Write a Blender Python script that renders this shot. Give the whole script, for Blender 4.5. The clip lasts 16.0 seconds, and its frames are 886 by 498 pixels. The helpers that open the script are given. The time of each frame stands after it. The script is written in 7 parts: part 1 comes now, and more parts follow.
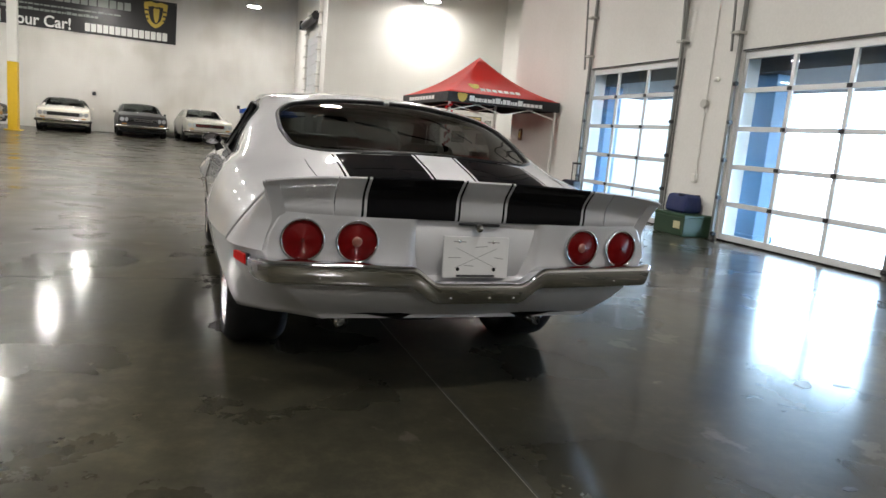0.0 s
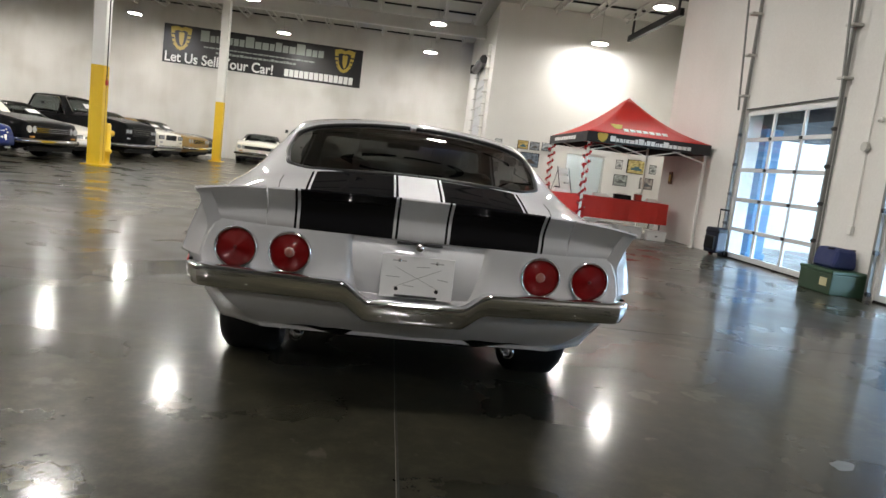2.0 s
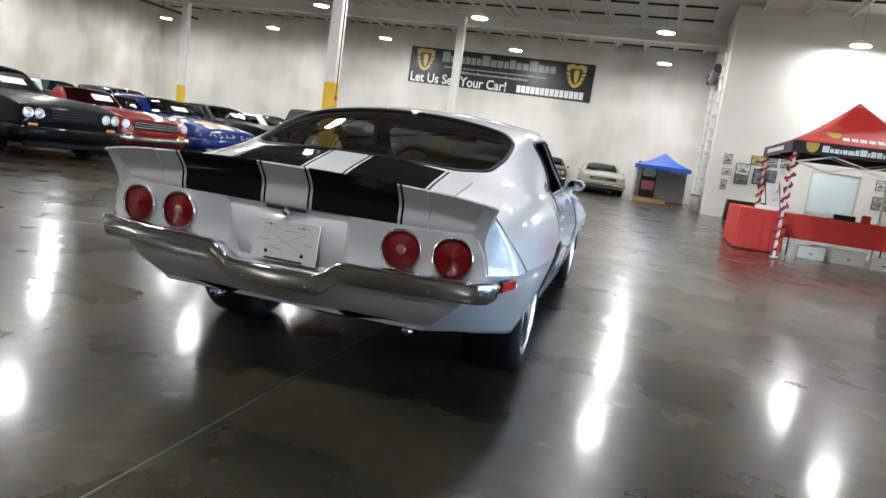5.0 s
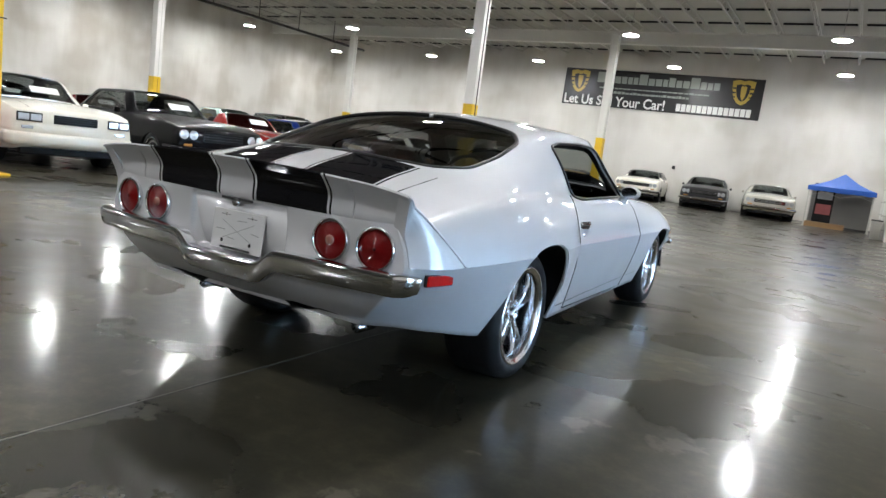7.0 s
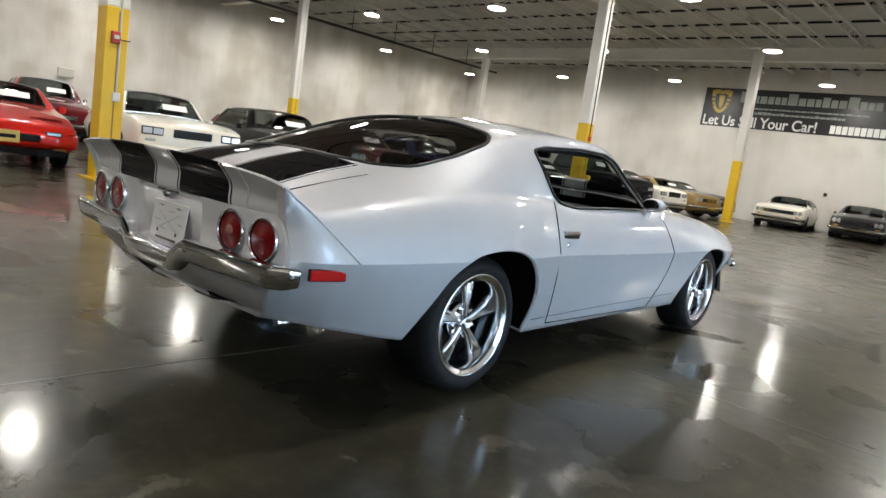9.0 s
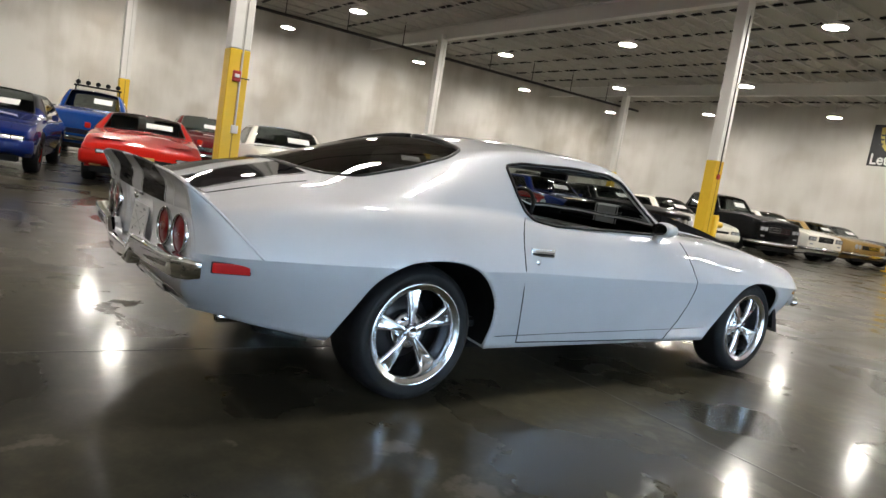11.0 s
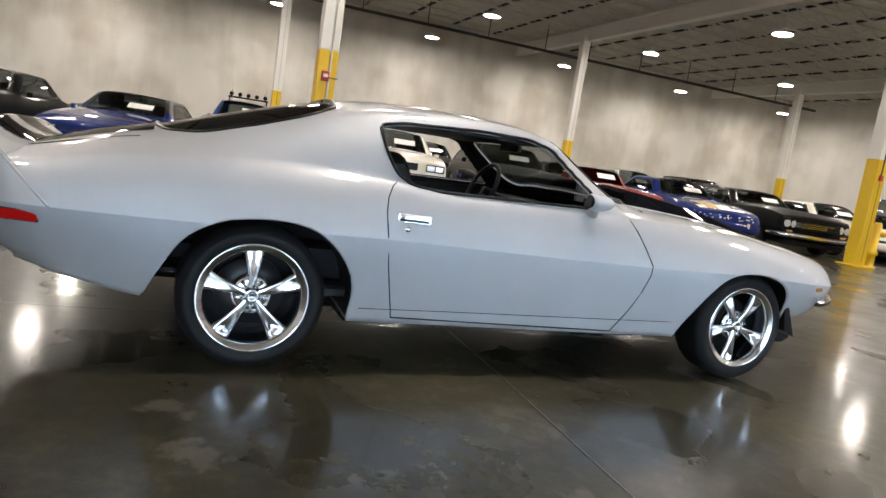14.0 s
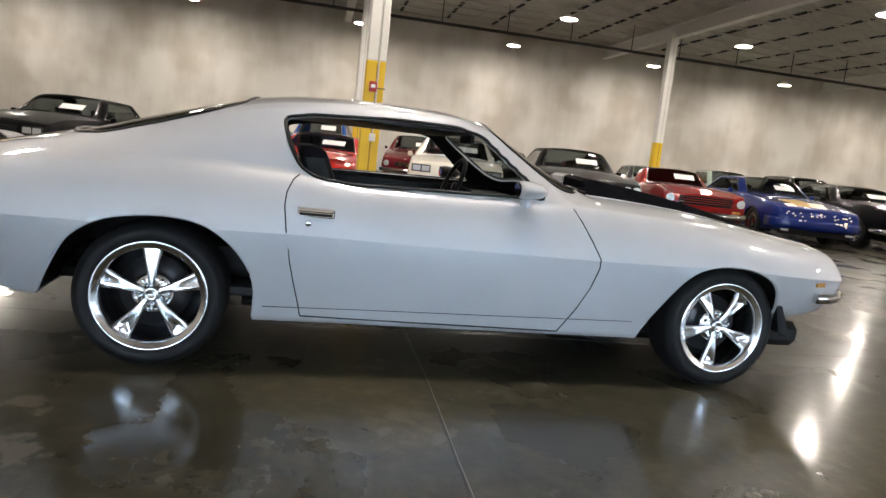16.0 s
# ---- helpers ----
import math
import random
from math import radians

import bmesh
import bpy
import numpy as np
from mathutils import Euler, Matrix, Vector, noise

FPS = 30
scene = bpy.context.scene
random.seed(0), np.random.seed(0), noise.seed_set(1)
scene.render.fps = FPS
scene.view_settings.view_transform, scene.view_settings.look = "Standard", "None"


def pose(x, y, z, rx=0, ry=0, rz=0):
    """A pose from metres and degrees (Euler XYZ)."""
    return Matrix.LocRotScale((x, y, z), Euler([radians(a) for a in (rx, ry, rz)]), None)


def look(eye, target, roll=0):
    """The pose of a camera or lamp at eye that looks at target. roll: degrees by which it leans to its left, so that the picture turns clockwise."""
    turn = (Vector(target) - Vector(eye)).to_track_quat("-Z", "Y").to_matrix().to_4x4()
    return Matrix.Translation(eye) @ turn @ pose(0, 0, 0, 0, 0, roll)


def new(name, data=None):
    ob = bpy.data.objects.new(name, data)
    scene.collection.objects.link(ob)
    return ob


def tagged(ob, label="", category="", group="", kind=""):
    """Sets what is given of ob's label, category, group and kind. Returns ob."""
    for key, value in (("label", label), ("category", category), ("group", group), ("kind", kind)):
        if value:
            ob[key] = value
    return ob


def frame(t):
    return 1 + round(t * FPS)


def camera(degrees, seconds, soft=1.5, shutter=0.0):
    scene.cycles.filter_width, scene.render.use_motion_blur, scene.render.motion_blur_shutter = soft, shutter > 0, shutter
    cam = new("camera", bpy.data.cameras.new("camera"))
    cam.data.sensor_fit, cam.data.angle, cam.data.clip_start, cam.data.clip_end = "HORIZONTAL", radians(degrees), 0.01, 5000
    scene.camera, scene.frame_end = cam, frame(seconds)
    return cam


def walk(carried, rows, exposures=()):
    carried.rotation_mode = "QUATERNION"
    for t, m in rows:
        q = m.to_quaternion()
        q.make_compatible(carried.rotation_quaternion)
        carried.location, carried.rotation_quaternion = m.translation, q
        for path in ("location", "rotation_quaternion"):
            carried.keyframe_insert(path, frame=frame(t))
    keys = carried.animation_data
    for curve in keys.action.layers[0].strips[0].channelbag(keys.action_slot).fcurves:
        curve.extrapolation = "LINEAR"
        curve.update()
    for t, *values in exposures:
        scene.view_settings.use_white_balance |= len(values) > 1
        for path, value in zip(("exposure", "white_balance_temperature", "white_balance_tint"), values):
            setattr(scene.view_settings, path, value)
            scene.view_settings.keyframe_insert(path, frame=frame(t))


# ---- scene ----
cam = camera(66.1, 16.0)
PATH = [
    (0, (0.22, 0.602, 1.045), (0.885, 2.461, 0.725), 5.1),
    (0.5, (0.464, 0.535, 1.047), (1.009, 2.438, 0.757), 5.7),
    (1, (0.671, 0.468, 1.058), (1.076, 2.406, 0.776), 7.0),
    (1.5, (0.888, 0.473, 1.059), (1.144, 2.438, 0.787), 8.0),
    (2, (1.091, 0.487, 1.042), (1.247, 2.465, 0.791), 6.8),
    (2.5, (1.339, 0.437, 1.06), (1.312, 2.417, 0.779), 7.7),
    (3, (1.545, 0.44, 1.035), (1.381, 2.413, 0.75), 8.0),
    (3.2, (1.63, 0.467, 1.032), (1.423, 2.435, 0.744), 7.2),
    (5.3, (2.59, 0.737, 1.035), (1.985, 2.623, 0.753), 7.2),
    (5.5, (2.643, 0.765, 1.027), (2.006, 2.641, 0.757), 6.5),
    (6, (2.855, 0.853, 1.023), (2.047, 2.661, 0.749), 6.7),
    (6.5, (3.079, 0.941, 1.034), (2.138, 2.683, 0.754), 7.9),
    (7, (3.241, 1.111, 1.022), (2.235, 2.816, 0.738), 7.4),
    (7.5, (3.395, 1.259, 1.025), (2.37, 2.952, 0.74), 7.4),
    (8, (3.594, 1.372, 1.039), (2.409, 2.961, 0.768), 8.2),
    (8.5, (3.73, 1.517, 1.032), (2.461, 3.041, 0.772), 7.5),
    (9, (3.856, 1.723, 1.031), (2.517, 3.184, 0.757), 8.2),
    (9.5, (4.004, 1.881, 1.03), (2.59, 3.271, 0.768), 8.3),
    (10, (4.185, 2.056, 1.05), (2.657, 3.317, 0.777), 10.0),
    (10.2, (4.241, 2.109, 1.048), (2.691, 3.348, 0.795), 9.9),
    (12.3, (4.688, 2.983, 1.028), (2.954, 3.952, 0.795), 7.7),
    (12.5, (4.674, 3.082, 1.026), (2.938, 4.05, 0.804), 7.2),
    (13, (4.765, 3.299, 1.024), (3.002, 4.221, 0.817), 7.2),
    (13.5, (4.866, 3.521, 1.036), (3.032, 4.281, 0.796), 9.0),
    (14, (4.894, 3.759, 1.019), (3.035, 4.447, 0.749), 8.8),
    (14.5, (4.892, 3.993, 1.023), (3.025, 4.654, 0.749), 7.7),
    (15, (4.952, 4.209, 1.027), (3.038, 4.714, 0.74), 7.5),
    (15.5, (4.971, 4.428, 1.027), (3.033, 4.826, 0.736), 8.1),
    (16, (4.959, 4.656, 1.028), (3.016, 5.041, 0.753), 6.4),
]
EXPOSURES = [(0, 1.62, 6650, 11), (2.4, 1.68, 6650, 11), (3.2, 1.78, 6400, 10), (5.3, 1.85, 6200, 10), (7.0, 1.80, 6200, 10), (8.5, 1.60, 6650, 10), (10.2, 1.55, 6850, 11), (12.3, 1.45, 7050, 13), (16, 1.46, 7300, 15)]
walk(cam, [(t, look(eye, target, roll)) for t, eye, target, roll in PATH], EXPOSURES)

# ---- world, light, exposure ----
world = bpy.data.worlds.new("sky")
scene.world = world
world.use_nodes = True
wn = world.node_tree.nodes
sky = wn.new("ShaderNodeTexSky")
sky.sky_type, sky.sun_disc = "NISHITA", False
sky.sun_elevation, sky.sun_rotation = radians(48), radians(200)
world.node_tree.links.new(sky.outputs[0], wn["Background"].inputs[0])
wn["Background"].inputs[1].default_value = 0.15
sun = new("sun", bpy.data.lights.new("sun", "SUN"))
sun.data.energy, sun.data.angle, sun.data.color = 4.5, radians(0.5), (1.0, 0.95, 0.88)
sun.matrix_world = pose(0, 0, 30, 42, 0, 200)
LAMP_POWER = 92.0      # emission of the high-bay lamps


# ---- materials ----
def material(name):
    m = bpy.data.materials.new(name)
    m.use_nodes = True
    return m, m.node_tree.nodes, m.node_tree.links, m.node_tree.nodes["Principled BSDF"]


def coords(nodes, links, scale, kind="Object"):
    tc, mp = nodes.new("ShaderNodeTexCoord"), nodes.new("ShaderNodeMapping")
    mp.inputs["Scale"].default_value = scale if hasattr(scale, "__len__") else (scale,) * 3
    links.new(tc.outputs[kind], mp.inputs[0])
    return mp.outputs[0]


def noise_tex(nodes, links, vec, scale, detail=4.0, rough=0.55):
    n = nodes.new("ShaderNodeTexNoise")
    n.inputs["Scale"].default_value, n.inputs["Detail"].default_value, n.inputs["Roughness"].default_value = scale, detail, rough
    links.new(vec, n.inputs["Vector"])
    return n.outputs["Fac"]


def ramp(nodes, links, fac, stops):
    r = nodes.new("ShaderNodeValToRGB")
    el = r.color_ramp.elements
    while len(el) < len(stops):
        el.new(0.5)
    for e, (p, c) in zip(el, stops):
        e.position, e.color = p, (*c, 1) if hasattr(c, "__len__") else (c, c, c, 1)
    links.new(fac, r.inputs[0])
    return r.outputs[0]


def mix(nodes, links, fac, a, b, mode="MIX"):
    m = nodes.new("ShaderNodeMix")
    m.data_type, m.blend_type = "RGBA", mode
    for sock, val in ((m.inputs[0], fac), (m.inputs[6], a), (m.inputs[7], b)):
        if hasattr(val, "is_linked"):
            links.new(val, sock)
        elif hasattr(val, "__len__"):
            sock.default_value = (*val[:3], 1)
        else:
            sock.default_value = val
    return m.outputs[2]


def maths(nodes, links, op, a, b=None):
    m = nodes.new("ShaderNodeMath")
    m.operation = op
    for sock, val in zip(m.inputs, (a, b)):
        if val is None:
            continue
        if hasattr(val, "is_linked"):
            links.new(val, sock)
        else:
            sock.default_value = val
    return m.outputs[0]


def bump(nodes, links, bsdf, height, strength=0.2, distance=0.01):
    b = nodes.new("ShaderNodeBump")
    b.inputs["Strength"].default_value, b.inputs["Distance"].default_value = strength, distance
    links.new(height, b.inputs["Height"])
    links.new(b.outputs[0], bsdf.inputs["Normal"])


def plain(name, color, rough=0.5, metal=0.0, coat=0.0, grain=0.0, scale=8.0, spec=0.5, rel=0.0):
    """Painted, plastic, metal or cloth surface with slight mottling at two scales."""
    m, n, l, b = material(name)
    b.inputs["Metallic"].default_value, b.inputs["Coat Weight"].default_value = metal, coat
    b.inputs["Coat Roughness"].default_value = 0.04
    b.inputs["Specular IOR Level"].default_value = spec
    v = coords(n, l, 1.0)
    big, small = noise_tex(n, l, v, scale), noise_tex(n, l, v, scale * 14)
    tone = mix(n, l, 0.35, big, small)
    k = max(grain, 0.03)
    c = mix(n, l, tone, [x * (1 - k) for x in color], [min(1, x * (1 + k)) for x in color])
    l.new(c, b.inputs["Base Color"])
    r = ramp(n, l, tone, [(0.25, max(0.02, rough * (1 - k))), (0.75, min(1, rough * (1 + k)))])
    l.new(r, b.inputs["Roughness"])
    if rel:
        bump(n, l, b, small, rel, 0.004)
    return m


def concrete_floor():
    """Sealed, trowelled concrete: cloudy olive-grey stains with ragged edges, paler worn patches, scratches, and a thin uneven seal that mirrors."""
    m, n, l, b = material("polished concrete")
    v = coords(n, l, 1.0)
    warp = n.new("ShaderNodeTexNoise")
    warp.inputs["Scale"].default_value, warp.inputs["Detail"].default_value = 0.7, 1
    l.new(v, warp.inputs["Vector"])
    bent = n.new("ShaderNodeVectorMath")
    bent.operation = "MULTIPLY_ADD"
    l.new(warp.outputs["Color"], bent.inputs[0])
    bent.inputs[1].default_value = (0.7, 0.7, 0)
    l.new(v, bent.inputs[2])
    w = bent.outputs[0]
    big, mid, fine = noise_tex(n, l, w, 0.45, 3, 0.5), noise_tex(n, l, w, 1.4, 2, 0.45), noise_tex(n, l, v, 60, 3)
    grit = noise_tex(n, l, v, 9, 5, 0.7)
    base = ramp(n, l, big, [(0.28, (0.0160, 0.0148, 0.0104)), (0.47, (0.0310, 0.0283, 0.0192)), (0.56, (0.0440, 0.0397, 0.0261)), (0.72, (0.074, 0.0650, 0.0410))])
    stain = ramp(n, l, mid, [(0.25, (0.62, 0.62, 0.61)), (0.50, (1.0, 1.0, 0.98)), (0.75, (1.45, 1.39, 1.25))])
    c = mix(n, l, 1.0, base, stain, "MULTIPLY")
    c = mix(n, l, 0.8, c, ramp(n, l, grit, [(0.26, 0.45), (0.50, 0.95), (0.74, 1.8)]), "MULTIPLY")
    c = mix(n, l, 0.06, c, ramp(n, l, fine, [(0.3, 0.015), (0.7, 0.06)]))
    scuff = noise_tex(n, l, w, 2.3, 5, 0.6)
    c = mix(n, l, ramp(n, l, scuff, [(0.625, 0.0), (0.66, 0.42)]), c, (0.125, 0.112, 0.088))
    l.new(c, b.inputs["Base Color"])
    rr = mix(n, l, 0.15, mid, grit)
    l.new(ramp(n, l, rr, [(0.32, 0.24), (0.5, 0.29), (0.70, 0.38)]), b.inputs["Roughness"])
    b.inputs["Specular IOR Level"].default_value = 0.08
    b.inputs["Coat IOR"].default_value = 1.33
    l.new(ramp(n, l, mid, [(0.25, 0.52), (0.75, 0.47)]), b.inputs["Coat Weight"])
    l.new(ramp(n, l, rr, [(0.3, 0.110), (0.5, 0.122), (0.62, 0.128), (0.75, 0.138)]), b.inputs["Coat Roughness"])
    return m


def wall_paint(name, color, stains=0.0):
    """Painted concrete panels with drifts of dust and soft squarish damp patches."""
    m, n, l, b = material(name)
    v = coords(n, l, 1.0)
    blotch = noise_tex(n, l, coords(n, l, (0.55, 0.55, 0.60)), 1.0, 2, 0.45)
    drip = noise_tex(n, l, coords(n, l, (0.75, 0.75, 0.16)), 1.0, 4, 0.55)
    fine = noise_tex(n, l, v, 30, 4)
    cell = n.new("ShaderNodeTexVoronoi")
    cell.feature, cell.distance = "SMOOTH_F1", "CHEBYCHEV"
    cell.inputs["Scale"].default_value, cell.inputs["Smoothness"].default_value = 0.62, 0.25
    l.new(coords(n, l, (1.0, 1.0, 1.15)), cell.inputs["Vector"])
    spot = maths(n, l, "MULTIPLY", ramp(n, l, cell.outputs["Distance"], [(0.22, 1.0), (0.42, 0.0)]), ramp(n, l, blotch, [(0.48, 0.0), (0.60, 1.0)]))
    dirt = mix(n, l, 0.5, blotch, drip)
    c = mix(n, l, ramp(n, l, dirt, [(0.42, 0.0), (0.62, stains)]), color, [x * y for x, y in zip(color, (0.50, 0.46, 0.39))])
    c = mix(n, l, maths(n, l, "MULTIPLY", spot, stains * 0.55), c, [x * y for x, y in zip(color, (0.58, 0.53, 0.45))])
    c = mix(n, l, 0.08, c, ramp(n, l, fine, [(0.3, 0.35), (0.7, 0.9)]))
    l.new(c, b.inputs["Base Color"])
    b.inputs["Roughness"].default_value = 0.62
    bump(n, l, b, fine, 0.08, 0.01)
    return m


def car_paint(name, color, metal=0.35, rough=0.52, stripes=False, spec=0.2, coat=0.65, ior=1.40):
    """Metallic base under a clear coat; with stripes, two black bands with pinstripes run along the car."""
    m, n, l, b = material(name)
    v = coords(n, l, 1.0)
    flake = noise_tex(n, l, v, 900, 2)
    soft = noise_tex(n, l, v, 3, 3)
    c = mix(n, l, 0.10, color, ramp(n, l, flake, [(0.35, [x * 0.6 for x in color]), (0.65, [min(1, x * 1.3) for x in color])]))
    c = mix(n, l, 0.5, c, ramp(n, l, soft, [(0.3, 0.88), (0.7, 1.0)]), "MULTIPLY")
    b.inputs["Metallic"].default_value, b.inputs["Roughness"].default_value = metal, rough
    b.inputs["Coat Weight"].default_value, b.inputs["Coat Roughness"].default_value = coat, 0.035
    b.inputs["Coat IOR"].default_value, b.inputs["Specular IOR Level"].default_value = ior, spec
    if stripes:
        sep = n.new("ShaderNodeSeparateXYZ")
        l.new(v, sep.inputs[0])
        ax = maths(n, l, "ABSOLUTE", sep.outputs[0])

        def band(lo, hi):
            return maths(n, l, "MULTIPLY", maths(n, l, "GREATER_THAN", ax, lo), maths(n, l, "LESS_THAN", ax, hi))
        both = maths(n, l, "ADD", band(0.105, 0.440), maths(n, l, "ADD", band(0.086, 0.095), band(0.450, 0.459)))
        c = mix(n, l, both, c, (0.006, 0.006, 0.007))
        l.new(maths(n, l, "MULTIPLY", maths(n, l, "SUBTRACT", 1.0, both), metal), b.inputs["Metallic"])
        l.new(maths(n, l, "SUBTRACT", coat, maths(n, l, "MULTIPLY", both, coat * 0.6)), b.inputs["Coat Weight"])
        l.new(maths(n, l, "SUBTRACT", spec, maths(n, l, "MULTIPLY", both, spec)), b.inputs["Specular IOR Level"])
    l.new(c, b.inputs["Base Color"])
    return m


def window_glass(name, tint=(0.55, 0.6, 0.6), rough=0.0):
    m, n, l, b = material(name)
    n.remove(b)
    out = n["Material Output"]
    tr, gl, mx, fr = n.new("ShaderNodeBsdfTransparent"), n.new("ShaderNodeBsdfGlossy"), n.new("ShaderNodeMixShader"), n.new("ShaderNodeLayerWeight")
    tr.inputs[0].default_value = (*tint, 1)
    gl.inputs["Roughness"].default_value = rough
    fr.inputs[0].default_value = 0.5
    f5 = maths(n, l, "POWER", fr.outputs[1], 5.0)
    l.new(maths(n, l, "ADD", maths(n, l, "MULTIPLY", f5, 0.9), 0.045), mx.inputs[0]); l.new(tr.outputs[0], mx.inputs[1]); l.new(gl.outputs[0], mx.inputs[2])
    l.new(mx.outputs[0], out.inputs[0])
    return m


def glow(name, color, strength):
    m, n, l, b = material(name)
    b.inputs["Emission Color"].default_value, b.inputs["Emission Strength"].default_value = (*color, 1), strength
    b.inputs["Base Color"].default_value = (*color, 1)
    return m


FLOOR = concrete_floor()
WALL = wall_paint("stained wall paint", (0.71, 0.685, 0.63), 0.62)
WALL_BACK = wall_paint("off-white wall paint", (0.70, 0.68, 0.635), 0.36)
WALL_CLEAN = wall_paint("white wall paint", (0.76, 0.745, 0.705), 0.14)
CEIL = plain("ceiling deck", (0.50, 0.49, 0.44), 0.7, grain=0.12, scale=1.5)
STEEL_W = plain("white painted steel", (0.72, 0.71, 0.67), 0.45, grain=0.08, scale=5)
STEEL_B = plain("beam steel", (0.50, 0.49, 0.45), 0.5, grain=0.12, scale=5)
PIPE = plain("dark pipe", (0.035, 0.032, 0.03), 0.5, grain=0.2)
YELLOW = plain("yellow safety paint", (0.72, 0.46, 0.02), 0.42, grain=0.10, scale=9, rel=0.1)
DARK_YELLOW = plain("grimy yellow paint", (0.30, 0.17, 0.01), 0.5, grain=0.2, scale=9)
RED_PAINT = plain("red enamel", (0.42, 0.03, 0.02), 0.35)
BLACK = plain("black plastic", (0.005, 0.005, 0.0055), 0.5, grain=0.2, spec=0.2)
TRIM = plain("black rubber trim", (0.005, 0.005, 0.005), 0.4, grain=0.2, spec=0.3)
TYRE = plain("tyre rubber", (0.008, 0.008, 0.0085), 0.6, grain=0.2, scale=20, spec=0.25, rel=0.2)
CHROME = plain("chrome", (0.70, 0.705, 0.715), 0.03, 1.0)
POLISHED = plain("polished alloy", (0.78, 0.79, 0.81), 0.13, 1.0)
DARK_METAL = plain("dark metal", (0.05, 0.05, 0.052), 0.4, 0.8)
SILVER = car_paint("silver paint", (0.50, 0.50, 0.51), coat=1.0, ior=1.50)
SILVER_STRIPE = car_paint("silver paint with black stripes", (0.50, 0.50, 0.51), stripes=True, coat=1.0, ior=1.50)
GLASS = window_glass("car glass", (0.34, 0.37, 0.36))
REAR_GLASS = window_glass("tinted car glass", (0.17, 0.18, 0.18))
MARKER_RED = plain("red marker lens", (0.46, 0.005, 0.003), 0.35, grain=0.1, scale=60, spec=0.12)
CLEAR = window_glass("clear glass", (0.9, 0.93, 0.93))
VINYL = plain("black vinyl", (0.006, 0.006, 0.0065), 0.5, spec=0.3, grain=0.25, scale=12, rel=0.1)
LENS_RED = plain("red lens", (0.105, 0.0016, 0.002), 0.35, coat=0.12, grain=0.2, scale=60, spec=0.10)
LENS_CLEAR = plain("frosted clear lens", (0.20, 0.075, 0.06), 0.2, coat=0.6, grain=0.2, scale=60)
AMBER = plain("amber lens", (0.45, 0.22, 0.06), 0.2, coat=1.0)
WHITE = plain("white card", (0.78, 0.78, 0.76), 0.6)
LAMP = glow("lamp disc", (1.0, 0.985, 0.95), LAMP_POWER)


# ---- building helpers ----
def mesh_from(name, verts, faces, smooth=False):
    me = bpy.data.meshes.new(name)
    me.from_pydata([tuple(v) for v in verts], [], faces)
    if smooth:
        me.polygons.foreach_set("use_smooth", [True] * len(me.polygons))
    me.update()
    return me


def from_bm(name, bm, smooth=False):
    me = bpy.data.meshes.new(name)
    bmesh.ops.recalc_face_normals(bm, faces=bm.faces[:])
    if smooth:
        for f in bm.faces:
            f.smooth = True
    bm.to_mesh(me)
    bm.free()
    return me


def thing(name, label, category, at=(0, 0, 0), rz=0.0, group="", kind=""):
    """An empty at the base of a thing made of parts."""
    ob = new(name)
    ob.matrix_basis = pose(*at, 0, 0, rz)
    ob.empty_display_size = 0.2
    return tagged(ob, label, category, group, kind)


def part(name, me, mat, parent, label="", m=None):
    if not isinstance(me, bpy.types.Mesh):
        me = from_bm(name, me)
    if mat is not None and not me.materials:
        me.materials.append(mat)
    ob = new(name, me)
    if parent is not None:
        ob.parent = parent
    if m is not None:
        ob.matrix_basis = m
    if label:
        ob["label"] = label
    return ob


def solo(name, me, mat, label, category, m=None, group="", kind=""):
    return tagged(part(name, me, mat, None, "", m), label, category, group, kind)


def box_bm(sx, sy, sz, bevel=0.0, at=(0, 0, 0), bm=None, seg=1):
    """A box whose base is centred on at."""
    own = bmesh.new()
    bmesh.ops.create_cube(own, size=1.0, matrix=Matrix.Translation((at[0], at[1], at[2] + sz / 2)) @ Matrix.Diagonal((sx, sy, sz, 1)))
    if bevel:
        bmesh.ops.bevel(own, geom=own.edges[:], offset=bevel, segments=seg, affect="EDGES", profile=0.6)
    if bm is None:
        return own
    me = bpy.data.meshes.new("tmp")
    own.to_mesh(me); own.free()
    bm.from_mesh(me)
    bpy.data.meshes.remove(me)
    return bm


def cyl_bm(r1, r2, h, seg=24, m=None, bm=None, caps=True):
    bm = bm or bmesh.new()
    bmesh.ops.create_cone(bm, cap_ends=caps, segments=seg, radius1=r1, radius2=r2, depth=h, matrix=(m or Matrix()) @ Matrix.Translation((0, 0, h / 2)))
    return bm


def lathe(profile, seg=32, axis="x"):
    """Turn a profile of (radius, along) round an axis; closed ring of faces."""
    verts, faces, n = [], [], len(profile)
    for i in range(seg):
        a = 2 * math.pi * i / seg
        for r, t in profile:
            if axis == "x":
                verts.append((t, r * math.cos(a), r * math.sin(a)))
            else:
                verts.append((r * math.cos(a), r * math.sin(a), t))
    for i in range(seg):
        for j in range(n - 1):
            a, b = i * n + j, ((i + 1) % seg) * n + j
            faces.append((a, b, b + 1, a + 1))
    return verts, faces


def lathe_me(name, profile, seg=32, axis="x", smooth=True):
    me = mesh_from(name, *lathe(profile, seg, axis), smooth)
    bm = bmesh.new(); bm.from_mesh(me)
    bmesh.ops.remove_doubles(bm, verts=bm.verts[:], dist=1e-5)
    bmesh.ops.recalc_face_normals(bm, faces=bm.faces[:])
    bm.to_mesh(me); bm.free()
    return me


